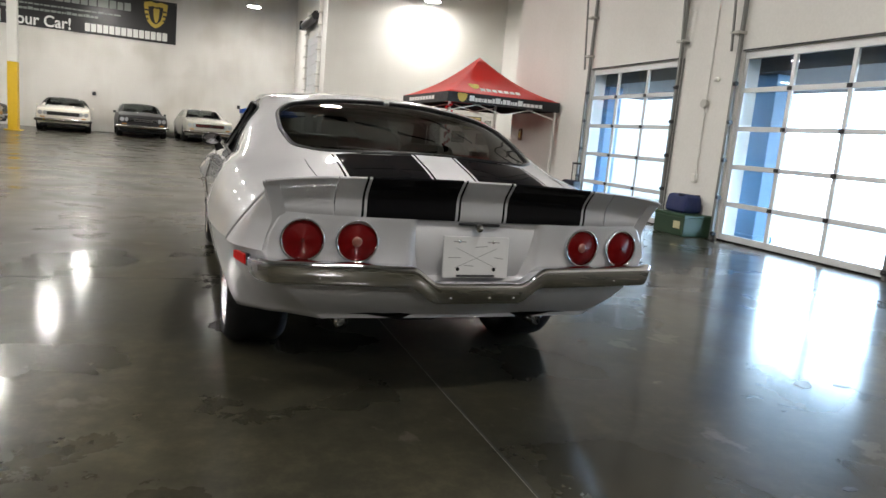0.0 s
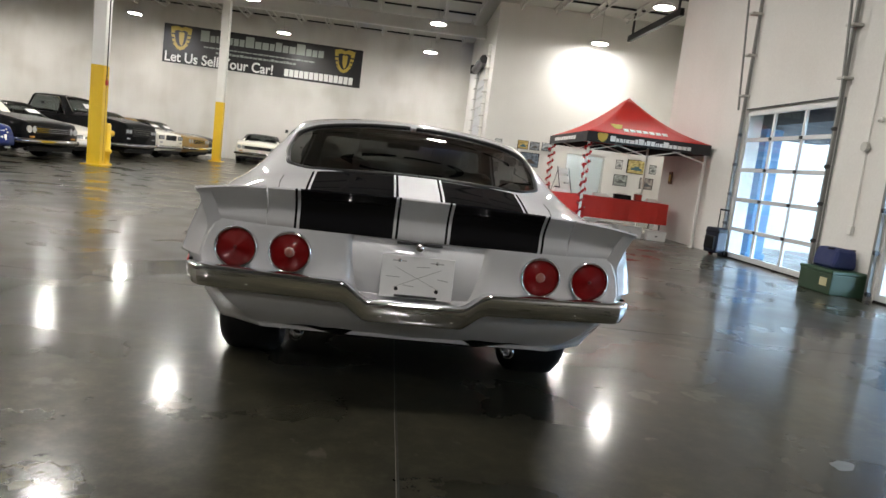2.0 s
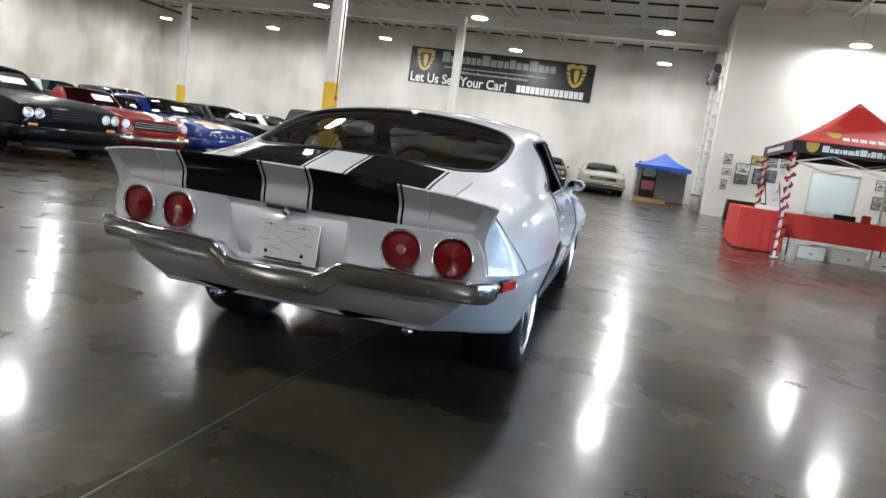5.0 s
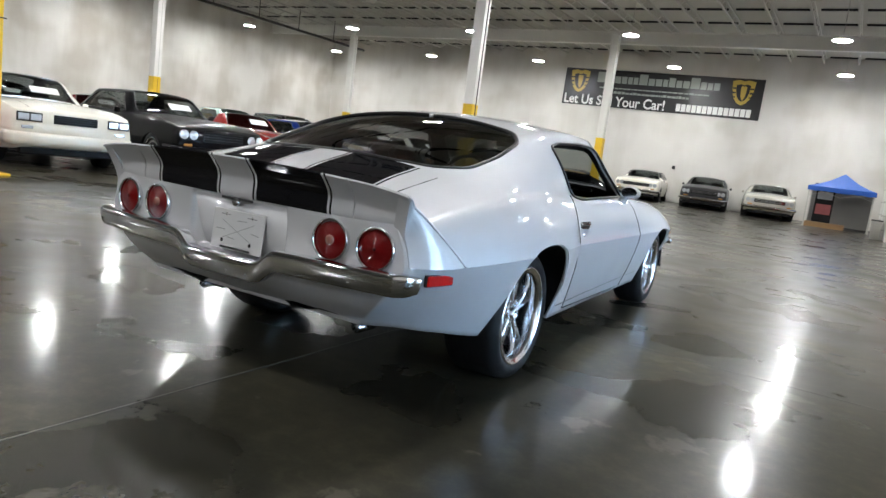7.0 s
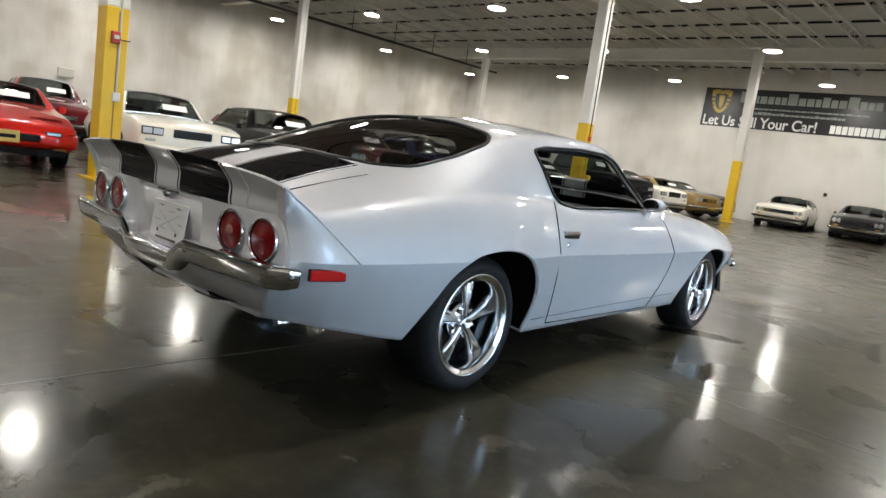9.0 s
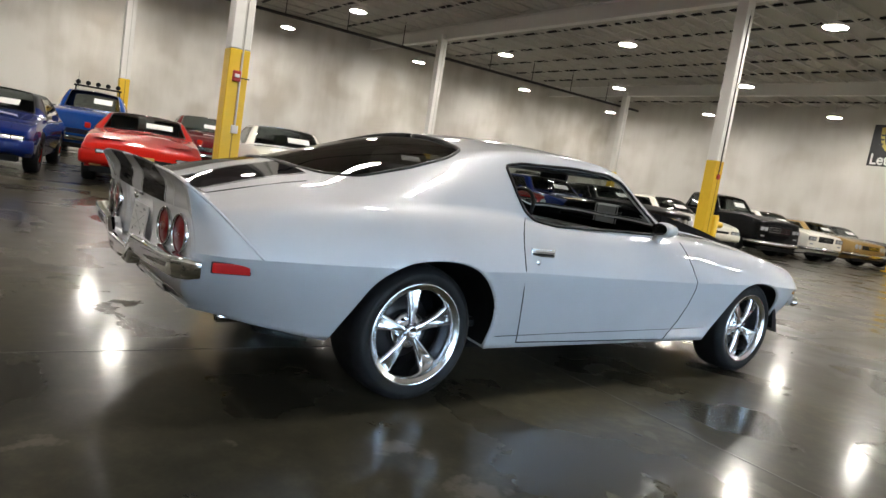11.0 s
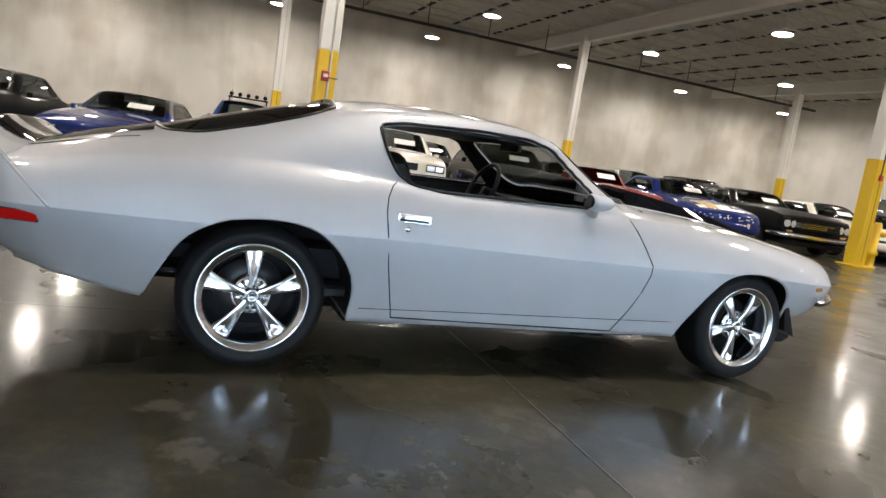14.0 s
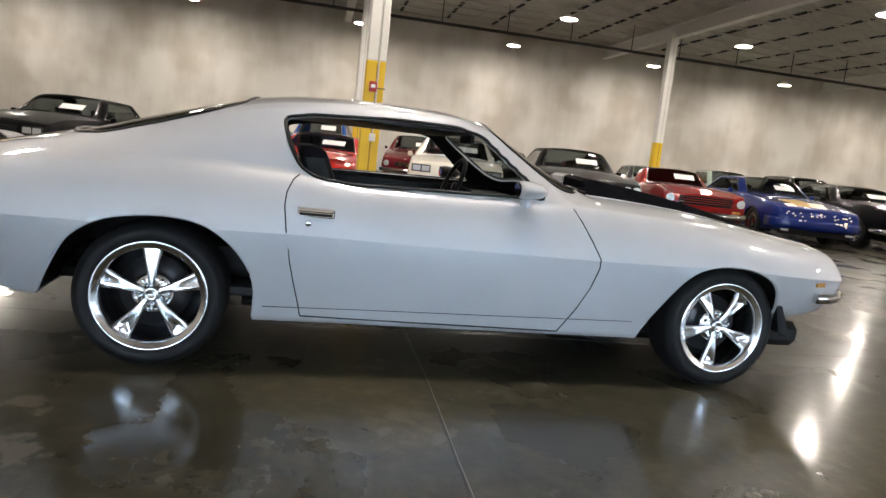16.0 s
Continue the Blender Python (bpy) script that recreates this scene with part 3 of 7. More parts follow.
def wheel_parts(parent, r_tyre, r_rim, width, style, m, dish=0.0):
    """A wheel whose outer face looks along +x: tyre, rim with five spokes or a disc, hub cap, nuts."""
    key = (round(r_tyre, 3), round(r_rim, 3), round(width, 3), style)
    if key not in WHEELS:
        w = width / 2
        rt, rr = r_tyre, r_rim
        tyre = lathe_me("tyre", [(rr - 0.012, -w * 0.9), (rr + 0.01, -w), (rt - 0.03, -w), (rt - 0.006, -w * 0.82), (rt, -w * 0.6), (rt, w * 0.6), (rt - 0.006, w * 0.82),
                                 (rt - 0.03, w * 0.99), ((rt + rr) / 2, w * 1.04), (rr + 0.008, w * 0.97), (rr - 0.004, w * 0.86), (rr - 0.012, -w * 0.9)], 56)
        if style == "five":
            rim = lathe_me("rim", [(rr, w * 0.80), (rr + 0.006, w * 0.93), (rr + 0.003, w * 1.0), (rr - 0.004, w * 1.0), (rr - 0.006, w * 0.985), (rr - 0.008, w * 0.965), (rr - 0.025, w * 0.945), (rr - 0.027, w * 0.92), (rr - 0.029, w * 0.88), (rr - 0.031, w * 0.86), (rr - 0.031, w * 0.60), (rr - 0.036, w * 0.1), (rr - 0.036, -w * 0.9), (rr, -w * 0.9), (rr, w * 0.80)], 56)
            verts, faces = [], []
            ro, ri = rr - 0.030, 0.034
            for k in range(5):
                a0 = math.pi / 2 + k * 2 * math.pi / 5
                rows = []
                for t in np.linspace(0, 1, 7):
                    r = ri + (ro - ri) * t
                    half = 0.0160 + 0.029 * t ** 1.6
                    x = w * 0.52 - dish + (0.006 * math.sin(math.pi * t) + 0.30 * dish * t)
                    crown = 0.013 - 0.004 * t
                    dip = crown - 0.016 * t
                    sec = [(-half, -0.022), (-half, crown * 0.5), (-half * 0.55, crown), (half * 0.0, dip), (half * 0.55, crown), (half, crown * 0.5), (half, -0.022)]
                    rows.append([(x + dx, r * math.cos(a0) - s * math.sin(a0), r * math.sin(a0) + s * math.cos(a0)) for s, dx in sec])
                base = len(verts)
                for row in rows:
                    verts += row
                for i in range(6):
                    for j in range(6):
                        q = base + i * 7 + j
                        faces.append((q, q + 1, q + 8, q + 7))
            spokes = mesh_from("spokes", verts, faces, True)
            cap = lathe_me("hub_cap", [(r, w * a - dish) for r, a in ((0.0, 0.70), (0.014, 0.70), (0.015, 0.73), (0.026, 0.74), (0.031, 0.71), (0.035, 0.60), (0.038, 0.52), (0.060, 0.48), (0.084, 0.45), (0.088, 0.36), (0.088, 0.10))], 32)
            nut = lathe_me("nut", [(0.0, 0.024), (0.006, 0.024), (0.0085, 0.020), (0.010, 0.0)], 8, smooth=False)
            disc = lathe_me("brake_disc", [(0.05, -w * 0.1 - dish * .5), (0.150, -w * 0.1 - dish * .5), (0.150, -w * 0.25 - dish * .5), (0.05, -w * 0.25 - dish * .5)], 40)
            barrel = lathe_me("barrel", [(0.0, -w * 0.80), (rr - 0.028, -w * 0.80)], 40)
            WHEELS[key] = tyre, rim, spokes, cap, nut, disc, barrel
        else:
            rim = lathe_me("rim", [(rr, w * 0.85), (rr, w * 0.95), (rr - 0.012, w * 0.93), (rr - 0.03, w * 0.72), (rr - 0.05, w * 0.66), (rr * 0.55, w * 0.76), (rr * 0.35, w * 0.62), (rr * 0.2, w * 0.80), (0.0, w * 0.84)], 28)
            slots = None
            if style == "spoke":
                bm = bmesh.new()
                for k in range(10):
                    a = 2 * math.pi * k / 10
                    box_bm(0.012, rr * 0.38, rr * 0.20, 0, (w * 0.745, 0, 0), bm)
                    bmesh.ops.rotate(bm, verts=bm.verts[-8:], cent=(0, 0, 0), matrix=Matrix.Rotation(0, 3, "X"))
                    bmesh.ops.translate(bm, verts=bm.verts[-8:], vec=(0, 0, rr * 0.55 - rr * 0.10))
                    bmesh.ops.rotate(bm, verts=bm.verts[-8:], cent=(0, 0, 0), matrix=Matrix.Rotation(a, 3, "X"))
                    bmesh.ops.scale(bm, verts=bm.verts[-8:], vec=(1, 1, 1))
                slots = from_bm("slot", bm)
            WHEELS[key] = tyre, rim, slots
    made = WHEELS[key]
    wheel = part("wheel", made[0], TYRE, parent, "black low tyre" if style == "five" else "", m)
    wheel.name = "wheel"
    part("rim", made[1], POLISHED if style == "five" else CHROME if style == "chrome" else POLISHED, wheel, "polished alloy rim" if style == "five" else "")
    if style == "five":
        part("spokes", made[2], POLISHED, wheel, "five polished flared spokes")
        part("hub_cap", made[3], CHROME, wheel)
        w = width / 2
        for k in range(5):
            a = math.pi / 2 + (k + 0.5) * 2 * math.pi / 5
            part("nut", made[4], CHROME, wheel, "", Matrix.Translation((w * 0.45 - dish, 0.064 * math.cos(a), 0.064 * math.sin(a))))
        part("brake_disc", made[5], DARK_METAL, wheel)
        part("barrel", made[6], BLACK, wheel)
    elif made[2]:
        part("slot", made[2], BLACK, wheel)
    return wheel


def arch(c, z, r, n=28):
    """Wheel opening as a polygon in v, z; open towards the ground."""
    return [(c + r * math.cos(a), z + r * math.sin(a)) for a in np.linspace(0, math.pi, n)] + [(c - r, -0.5), (c + r, -0.5)]


def side_width(f):
    """Half width of a body's side at v and height z."""
    def width(v, z):
        pts = section(f, v)[NB:IG0 + 1]
        return float(np.interp(z, [q[1] for q in pts], [q[0] for q in pts]))
    return width


def well_poly_me(poly, u0, u1, width):
    """Dark liner of a wheel opening that follows its outline."""
    verts, faces, n = [], [], len(poly)
    for u in (u0, None):
        for v, z in poly:
            verts.append((u if u else width(v, z) - .004, v, z))
    faces = [(k, k + 1, n + k + 1, n + k) for k in range(n - 1)] + [tuple(range(n))]
    return mesh_from("wheel_well", verts, faces)


def well_me(c, z, r, u0, u1):
    """Dark inner liner of a wheel opening."""
    verts, faces, n = [], [], 25
    for u in (u0, u1):
        for a in np.linspace(0, math.pi, n):
            verts.append((u, c + r * math.cos(a), z + r * math.sin(a)))
    for k in range(n - 1):
        faces.append((k, k + 1, n + k + 1, n + k))
    verts += [(u0, c - r, 0.2), (u0, c + r, 0.2)]
    faces.append(tuple(range(n)) + (2 * n, 2 * n + 1))
    return mesh_from("wheel_well", verts, faces)


# ---- the silver coupe ----
CAR_X, CAR_Y, CAR_TURN = 1.164, 3.988, 2.05
F = {k: curve_fn(p) for k, p in dict(
    zb=[(-1.05, .350), (-.9, .350), (-.78, .340), (-.44, .285), (0, .25), (.35, .222), (2.26, .226), (2.8, .285), (3.05, .36), (3.25, .385), (3.62, .43)],
    wb=[(-1.05, .50), (-1.0, .555), (-.95, .606), (-.88, .668), (-.8, .724), (-.4, .828), (0, .85), (.5, .81), (2.2, .80), (2.8, .815), (3.2, .76), (3.45, .66), (3.62, .44)],
    zm=[(-1.05, .61), (-.6, .615), (.4, .622), (1.2, .612), (2.0, .608), (2.7, .62), (3.2, .60), (3.62, .58)],
    wm=[(-1.05, .735), (-1.0, .776), (-.96, .808), (-.9, .846), (-.78, .886), (-.4, .930), (0, .944), (.35, .922), (.6, .892), (1.2, .874), (2.0, .868), (2.5, .890), (2.75, .898), (3.0, .884), (3.2, .852), (3.36, .805), (3.5, .73), (3.62, .55)],
    zs=[(-1.05, .740), (-.9, .770), (-.6, .828), (-.2, .872), (.2, .885), (.55, .875), (.9, .842), (1.6, .842), (1.9, .850), (2.3, .835), (2.7, .812), (3.0, .775), (3.25, .742), (3.42, .725), (3.55, .705), (3.62, .665)],
    ws=[(-1.05, .70), (-.9, .76), (-.6, .795), (-.2, .805), (.2, .795), (.55, .782), (1.0, .778), (1.7, .765), (2.3, .742), (3.0, .71), (3.25, .675), (3.45, .60), (3.62, .40)],
    wr=[(-1.05, .60), (-.6, .625), (-.35, .630), (-.2, .630), (0, .625), (.3, .620), (.6, .616), (1.0, .612), (1.42, .602), (1.7, .640), (1.9, .690), (2.05, .66), (2.4, .60), (3.0, .56), (3.3, .52), (3.62, .32)],
    zr=[(-1.05, .772), (-.9, .803), (-.6, .880), (-.4, .915), (-.28, .943), (-.1, 1.003), (.1, 1.072), (.3, 1.134), (.5, 1.173), (.75, 1.198), (1.0, 1.208), (1.25, 1.202), (1.42, 1.168), (1.6, 1.055), (1.75, .955), (1.9, .872), (2.05, .868), (2.4, .858), (2.8, .828), (3.1, .787), (3.35, .757), (3.55, .735), (3.62, .70)],
    zt=[(-1.05, .792), (-.9, .826), (-.7, .898), (-.5, .952), (-.42, .975), (-.2, 1.048), (0, 1.112), (.2, 1.172), (.4, 1.217), (.6, 1.245), (.9, 1.260), (1.2, 1.257), (1.42, 1.238), (1.55, 1.200), (1.8, 1.065), (2.0, .955), (2.1, .908), (2.2, .905), (2.6, .882), (3.0, .828), (3.35, .778), (3.55, .75), (3.62, .715)],
).items()}


def tail_warp(p):
    """The tail is bowed in plan, and the pan below the bumper runs forward."""
    if p.y < -0.75:
        k = min(1.0, (-0.75 - p.y) / 0.27)
        low = min(1.0, max(0.0, (0.52 - p.z) / 0.15))
        p = Vector((p.x, p.y - k * 0.035 * (1 - (p.x / 0.8) ** 2) + k * 0.095 * low * low, p.z))
    return p


stations = sorted(set(np.round(np.r_[np.linspace(-1.0, -0.84, 10), np.linspace(-0.84, 3.2, 168), np.linspace(3.2, 3.61, 20)], 4)))
grid = loft(F, stations, tail_warp)
SIDE_WIN = rounded([(.490, 1.112), (.62, 1.136), (1.0, 1.160), (1.28, 1.160), (1.41, 1.135), (1.735, .868), (1.1, .856), (.80, .850), (.66, .862), (.575, .905), (.52, 1.0)], .035, 3)
REAR_WIN = rounded([(-.455, 0), (-.45, .30), (-.40, .48), (-.27, .590), (-.05, .622), (.19, .612), (.31, .53), (.345, .25), (.355, 0), (.355, -.3), (-.455, -.3)], .05, 3)
WINDSCREEN = rounded([(1.50, -.3), (1.50, .40), (1.485, .545), (1.56, .575), (1.80, .628), (1.93, .60), (2.03, .40), (2.07, 0), (2.07, -.3)], .03, 3)
def smooth_line(pts, n=6):
    """Catmull-Rom line through points."""
    out, q = [], [Vector(p) for p in pts]
    for i in range(len(q) - 1):
        a, b, c, d = q[max(0, i - 1)], q[i], q[i + 1], q[min(len(q) - 1, i + 2)]
        for k in range(n):
            t = k / n
            out.append(tuple(.5 * (2 * b + (c - a) * t + (2 * a - 5 * b + 4 * c - d) * t * t + (3 * b - a - 3 * c + d) * t ** 3)))
    return out + [tuple(q[-1])]


RLINE = smooth_line([(-.470, .20), (-.432, .30), (-.378, .42), (-.300, .552), (-.180, .630), (-.035, .659), (.11, .659), (.225, .629), (.320, .560), (.392, .462), (.422, .36), (.420, .25), (.415, .17)])
FLINE = smooth_line([(2.255, .18), (2.30, .295), (2.35, .388), (2.405, .476), (2.465, .552), (2.535, .603), (2.62, .628), (2.71, .634), (2.81, .628), (2.905, .600), (2.965, .562), (3.003, .515), (3.025, .46), (3.045, .38), (3.05, .25)])
RARCH, FARCH = RLINE + [(.415, -.5), (-.470, -.5)], FLINE + [(3.05, -.5), (2.255, -.5)]
S0, S1 = NB, NB + NL + NU + 2
body_me, panes, P = body_meshes("body", grid,
    [(RARCH, 0, S1, "z"), (FARCH, 0, S1, "z"), (SIDE_WIN, IG0 - 3, IT0 + 1, "z")],
    [(REAR_WIN, IG0 + 4, 99, "u"), (WINDSCREEN, IG0 + 4, 99, "u")],
    lambda v: v < -0.455 or v > 2.06, [SILVER, BLACK, SILVER_STRIPE, BLACK], side_width(F))
coupe = thing("coupe", "silver fastback muscle coupe with twin black stripes and rear spoiler", "car", (CAR_X, CAR_Y, 0), CAR_TURN)
body = part("body", body_me, None, coupe, "silver metallic body with black stripes on deck and bonnet")
sol = body.modifiers.new("thickness", "SOLIDIFY")
sol.thickness, sol.offset, sol.material_offset = 0.018, -1, 1


def glass_part(name, d, label):
    bm = bmesh.new()
    for me in d.values():
        bm.from_mesh(me)
    bmesh.ops.remove_doubles(bm, verts=bm.verts[:], dist=1e-4)
    bmesh.ops.recalc_face_normals(bm, faces=bm.faces[:])
    for v in bm.verts:
        v.co -= v.normal * 0.006
    for f in bm.faces:
        f.smooth = True
    g = part(name, bm, REAR_GLASS if name == "rear_window" else GLASS, coupe, label)
    for p in g.data.polygons:
        p.use_smooth = True
    return g


glass_part("rear_window", panes[3], "dark tinted rear window with black surround")
glass_part("windscreen", panes[4], "clear curved windscreen")


def trim_part(name, poly, ax, lo, hi, r, mat, both=True, close=True, off=0.002, label=""):
    pts = edge_line(P, poly, ax, lo, hi, off, close=close)
    me = tube(name, pts, r, 6, close)
    part(name, me, mat, coupe, label)
    if both:
        part(name, mirror_me(me), mat, coupe, label)


trim_part("window_seal", SIDE_WIN, "z", IG0 - 3, IT0 + 1, 0.008, TRIM)
half = [q for q in REAR_WIN if q[1] > 0.004]
half = [(-.455, 0.0)] + half + [(.355, 0.0)]
for nm, r, mat, off in (("rear_window_seal", .011, TRIM, -.002),):
    trim_part(nm, half, "u", IG0 + 4, 99, r, mat, True, False, off)
halfw = [(1.50, 0.0)] + [q for q in WINDSCREEN if q[1] > 0.004] + [(2.07, 0.0)]
trim_part("windscreen_seal", halfw, "u", IG0 + 4, 99, 0.007, TRIM, True, False)


def seam(name, pts, r=0.0028, mat=TRIM, lo=S0, hi=S1, off=0.0018):
    line = [on_surface(P, q, "z", lo, hi, off) for q in pts]
    dense = []
    for a, b in zip(line, line[1:]):
        dense += [a.lerp(b, k / 4) for k in range(4)]
    me = tube(name, dense + [line[-1]], r, 5)
    part(name, me, mat, coupe)
    part(name, mirror_me(me), mat, coupe)


# shut lines
seam("door_gap", [(.575, .872), (.55, .85), (.527, .80), (.522, .74), (.535, .64), (.56, .50), (.59, .38), (.612, .30), (.622, .255)])
seam("door_gap", [(1.865, .835), (1.90, .78), (1.95, .70), (2.0, .615), (2.0, .57), (1.97, .47), (1.92, .36), (1.85, .243)])
seam("door_gap", [(.622, .252), (1.0, .247), (1.4, .244), (1.85, .241)], 0.0035)
seam("rocker_line", [(.46, .290), (.9, .296), (1.4, .302), (1.9, .309), (2.23, .315)], 0.0018, DARK_METAL)


def lip(name, line):
    wide = side_width(F)
    pts = [Vector((wide(v, z) - .0105, v, z)) for v, z in line if z > F["zb"](v) + .004]
    me = tube(name, pts, 0.007, 8)
    part(name, me, SILVER, coupe)
    part(name, mirror_me(me), SILVER, coupe)


for line in (RLINE, FLINE):
    lip("arch_lip", line)
    w = well_poly_me([(v, max(z + .006, F["zb"](v) + .004)) for v, z in line], .42, .872, side_width(F))
    part("wheel_well", w, BLACK, coupe)
    part("wheel_well", mirror_me(w), BLACK, coupe)
part("underbody", box_bm(1.30, 1.75, .12, .03, (0, 1.30, .17)), BLACK, coupe)
for s in (1, -1):
    part("exhaust_pipe", cyl_bm(.03, .03, 1.1, 12, pose(s * .40, .35, .21, -90, 0, 0)), BLACK, coupe)
part("front_subframe", box_bm(1.20, 1.25, .14, .04, (0, 2.80, .165)), BLACK, coupe)
part("rear_floor_pan", box_bm(1.10, .95, .08, .03, (0, -.15, .30)), BLACK, coupe)
part("fuel_tank", box_bm(.9, .55, .14, .05, (0, -.45, .33), seg=3), BLACK, coupe)
part("rear_axle", cyl_bm(.04, .04, 1.3, 16, pose(-.65, 0, .30, 0, 90, 0)), BLACK, coupe)

# raised cowl scoop on the bonnet
us, vs = [-.445, -.425, -.40, -.15, 0, .15, .40, .425, .445], [2.07, 2.10, 2.2, 2.35, 2.5, 2.65, 2.8, 2.95, 3.08, 3.2]
verts = []
for v in vs:
    hgt = .085 * max(0, 1 - (v - 2.1) / 1.12) * (1 if v > 2.08 else .7)
    for u in us:
        base = F["zr"](v) + (F["zt"](v) - F["zr"](v)) * (1 - (abs(u) / F["wr"](v)) ** 2.2)
        verts.append((u, v, base + (hgt if abs(u) < .41 else hgt * .45 if abs(u) < .43 else -.006) + .002))
n = len(us)
faces = [(i * n + j, i * n + j + 1, (i + 1) * n + j + 1, (i + 1) * n + j) for i in range(len(vs) - 1) for j in range(n - 1)]
verts += [(u, 2.07, .86) for u in us]
q = len(vs) * n
faces += [(j + 1, j, q + j, q + j + 1) for j in range(n - 1)]
scoop = part("bonnet_scoop", mesh_from("bonnet_scoop", verts, faces, True), SILVER_STRIPE, coupe, "raised cowl scoop under the black stripes")
scoop.data.set_sharp_from_angle(angle=radians(35))

RT, RR, HUB = .312, .232, .305
for v, w, uo in ((0.0, .270, .842), (2.743, .225, .822)):
    for s in (1, -1):
        wheel_parts(coupe, RT, RR, w, "five", pose(s * (uo - w / 2), v, HUB, 0, 0, 0 if s == 1 else 180) @ pose(0, 0, 0, 32 if v > 1 else 2, 0, 0), .004 if v < 1 else .002)

# tail panel: closes the rear end, with a recess for the plate
end_sec = [(u, z) for u, z in section(F, -1.0)][NB:]
END_U = curve_fn([(z, u) for u, z in end_sec if z < .818])
TZ0, TZ1 = .352, .815


def tail_v(u, z, k=1.0):
    p = tail_warp(Vector((u, -1.0, z)))
    a = max(abs(u) / .225, abs(z - .625) / .105)
    rec = max(0.0, min(1.0, (1.18 - a) / .30))
    rec = rec * rec * (3 - 2 * rec)
    bowl = .012 * math.sin(math.pi * max(0, min(1, (z - .52) / .22))) * max(0, 1 - (abs(u) / .76) ** 8)
    return p.y + .058 * rec + bowl


verts, faces, nu = [], [], 120
zrows = np.linspace(TZ0, TZ1, 56)
for z in zrows:
    w = END_U(z)
    for k in range(nu + 1):
        u = w * (2 * k / nu - 1)
        verts.append((u, tail_v(u, z), z))
for i in range(len(zrows) - 1):
    for k in range(nu):
        a = i * (nu + 1) + k
        faces.append((a, a + 1, a + nu + 2, a + nu + 1))
part("tail_panel", mesh_from("tail_panel", verts, faces, True), SILVER, coupe, "silver tail panel with a plate recess")


def sweep(name, path, profile, smooth=True):
    """Sweep profiles along a plan path. path: (u, v, z, outward u, outward v); profile(i) gives (out, up) points of a closed loop."""
    verts, faces, n = [], [], len(profile(0))
    for i, (u, v, z, ou, ov) in enumerate(path):
        for o, h in profile(i):
            verts.append((u + ou * o, v + ov * o, z + h))
    for i in range(len(path) - 1):
        for k in range(n):
            faces.append((i * n + k, i * n + (k + 1) % n, (i + 1) * n + (k + 1) % n, (i + 1) * n + k))
    faces += [tuple(range(n))[::-1], tuple((len(path) - 1) * n + k for k in range(n))]
    me = mesh_from(name, verts, faces, smooth)
    bm = bmesh.new(); bm.from_mesh(me)
    bmesh.ops.recalc_face_normals(bm, faces=bm.faces[:])
    bm.to_mesh(me); bm.free()
    return me


# rear bumper, dropping in the middle under the plate
def bump_z(u):
    t = max(0.0, min(1.0, (abs(u) - .165) / .11))
    t = t * t * (3 - 2 * t)
    return .484 + .060 * t + .010 * max(0, (abs(u) - .3) / .5)


plan = [(u, -1.034 - .035 * (1 - (u / .8) ** 2)) for u in np.linspace(0, .76, 46)] + [(.774, -1.021), (.786, -1.008), (.795, -.994), (.801, -.980), (.805, -.966)]
plan = [(-u, v) for u, v in plan[:0:-1]] + plan
bpath = []
for i, (u, v) in enumerate(plan):
    a, b = plan[max(0, i - 1)], plan[min(len(plan) - 1, i + 1)]
    t = Vector((b[0] - a[0], b[1] - a[1])).normalized()
    bpath.append((u, v, bump_z(u), t.y, -t.x))


def bump_prof(i):
    u = abs(plan[i][0])
    h = 1.0 if u < .79 else max(.45, 1 - (u - .79) * 15)
    e, o = .042 * h, .6 + .4 * h
    face = []
    for k in range(15):
        a = radians(90 - 180 * k / 14)
        c, q = max(0.0, math.cos(a)), math.sin(a)
        face.append(((.004 + .037 * c ** .38 * (1 - .26 * (1 - q))) * o, e * math.copysign(abs(q) ** .85, q)))
    return [(-.025, e * .92)] + face + [(-.025, -e)]


rb = part("rear_bumper", sweep("rear_bumper", bpath, bump_prof), CHROME, coupe, "chrome rear bumper dipping under the plate")
rb.data.set_sharp_from_angle(angle=radians(32))
bolt = lathe_me("bolt", [(0, .006), (.007, .004), (.009, 0)], 10)
for u in (-.60, -.12, .04, .14, .60):
    i = min(range(len(plan)), key=lambda k: abs(plan[k][0] - u))
    part("bumper_bolt", bolt, POLISHED, coupe, "", Matrix.Translation((u, plan[i][1] - .024, bump_z(u) - .016)) @ pose(0, 0, 0, 0, 0, -90))

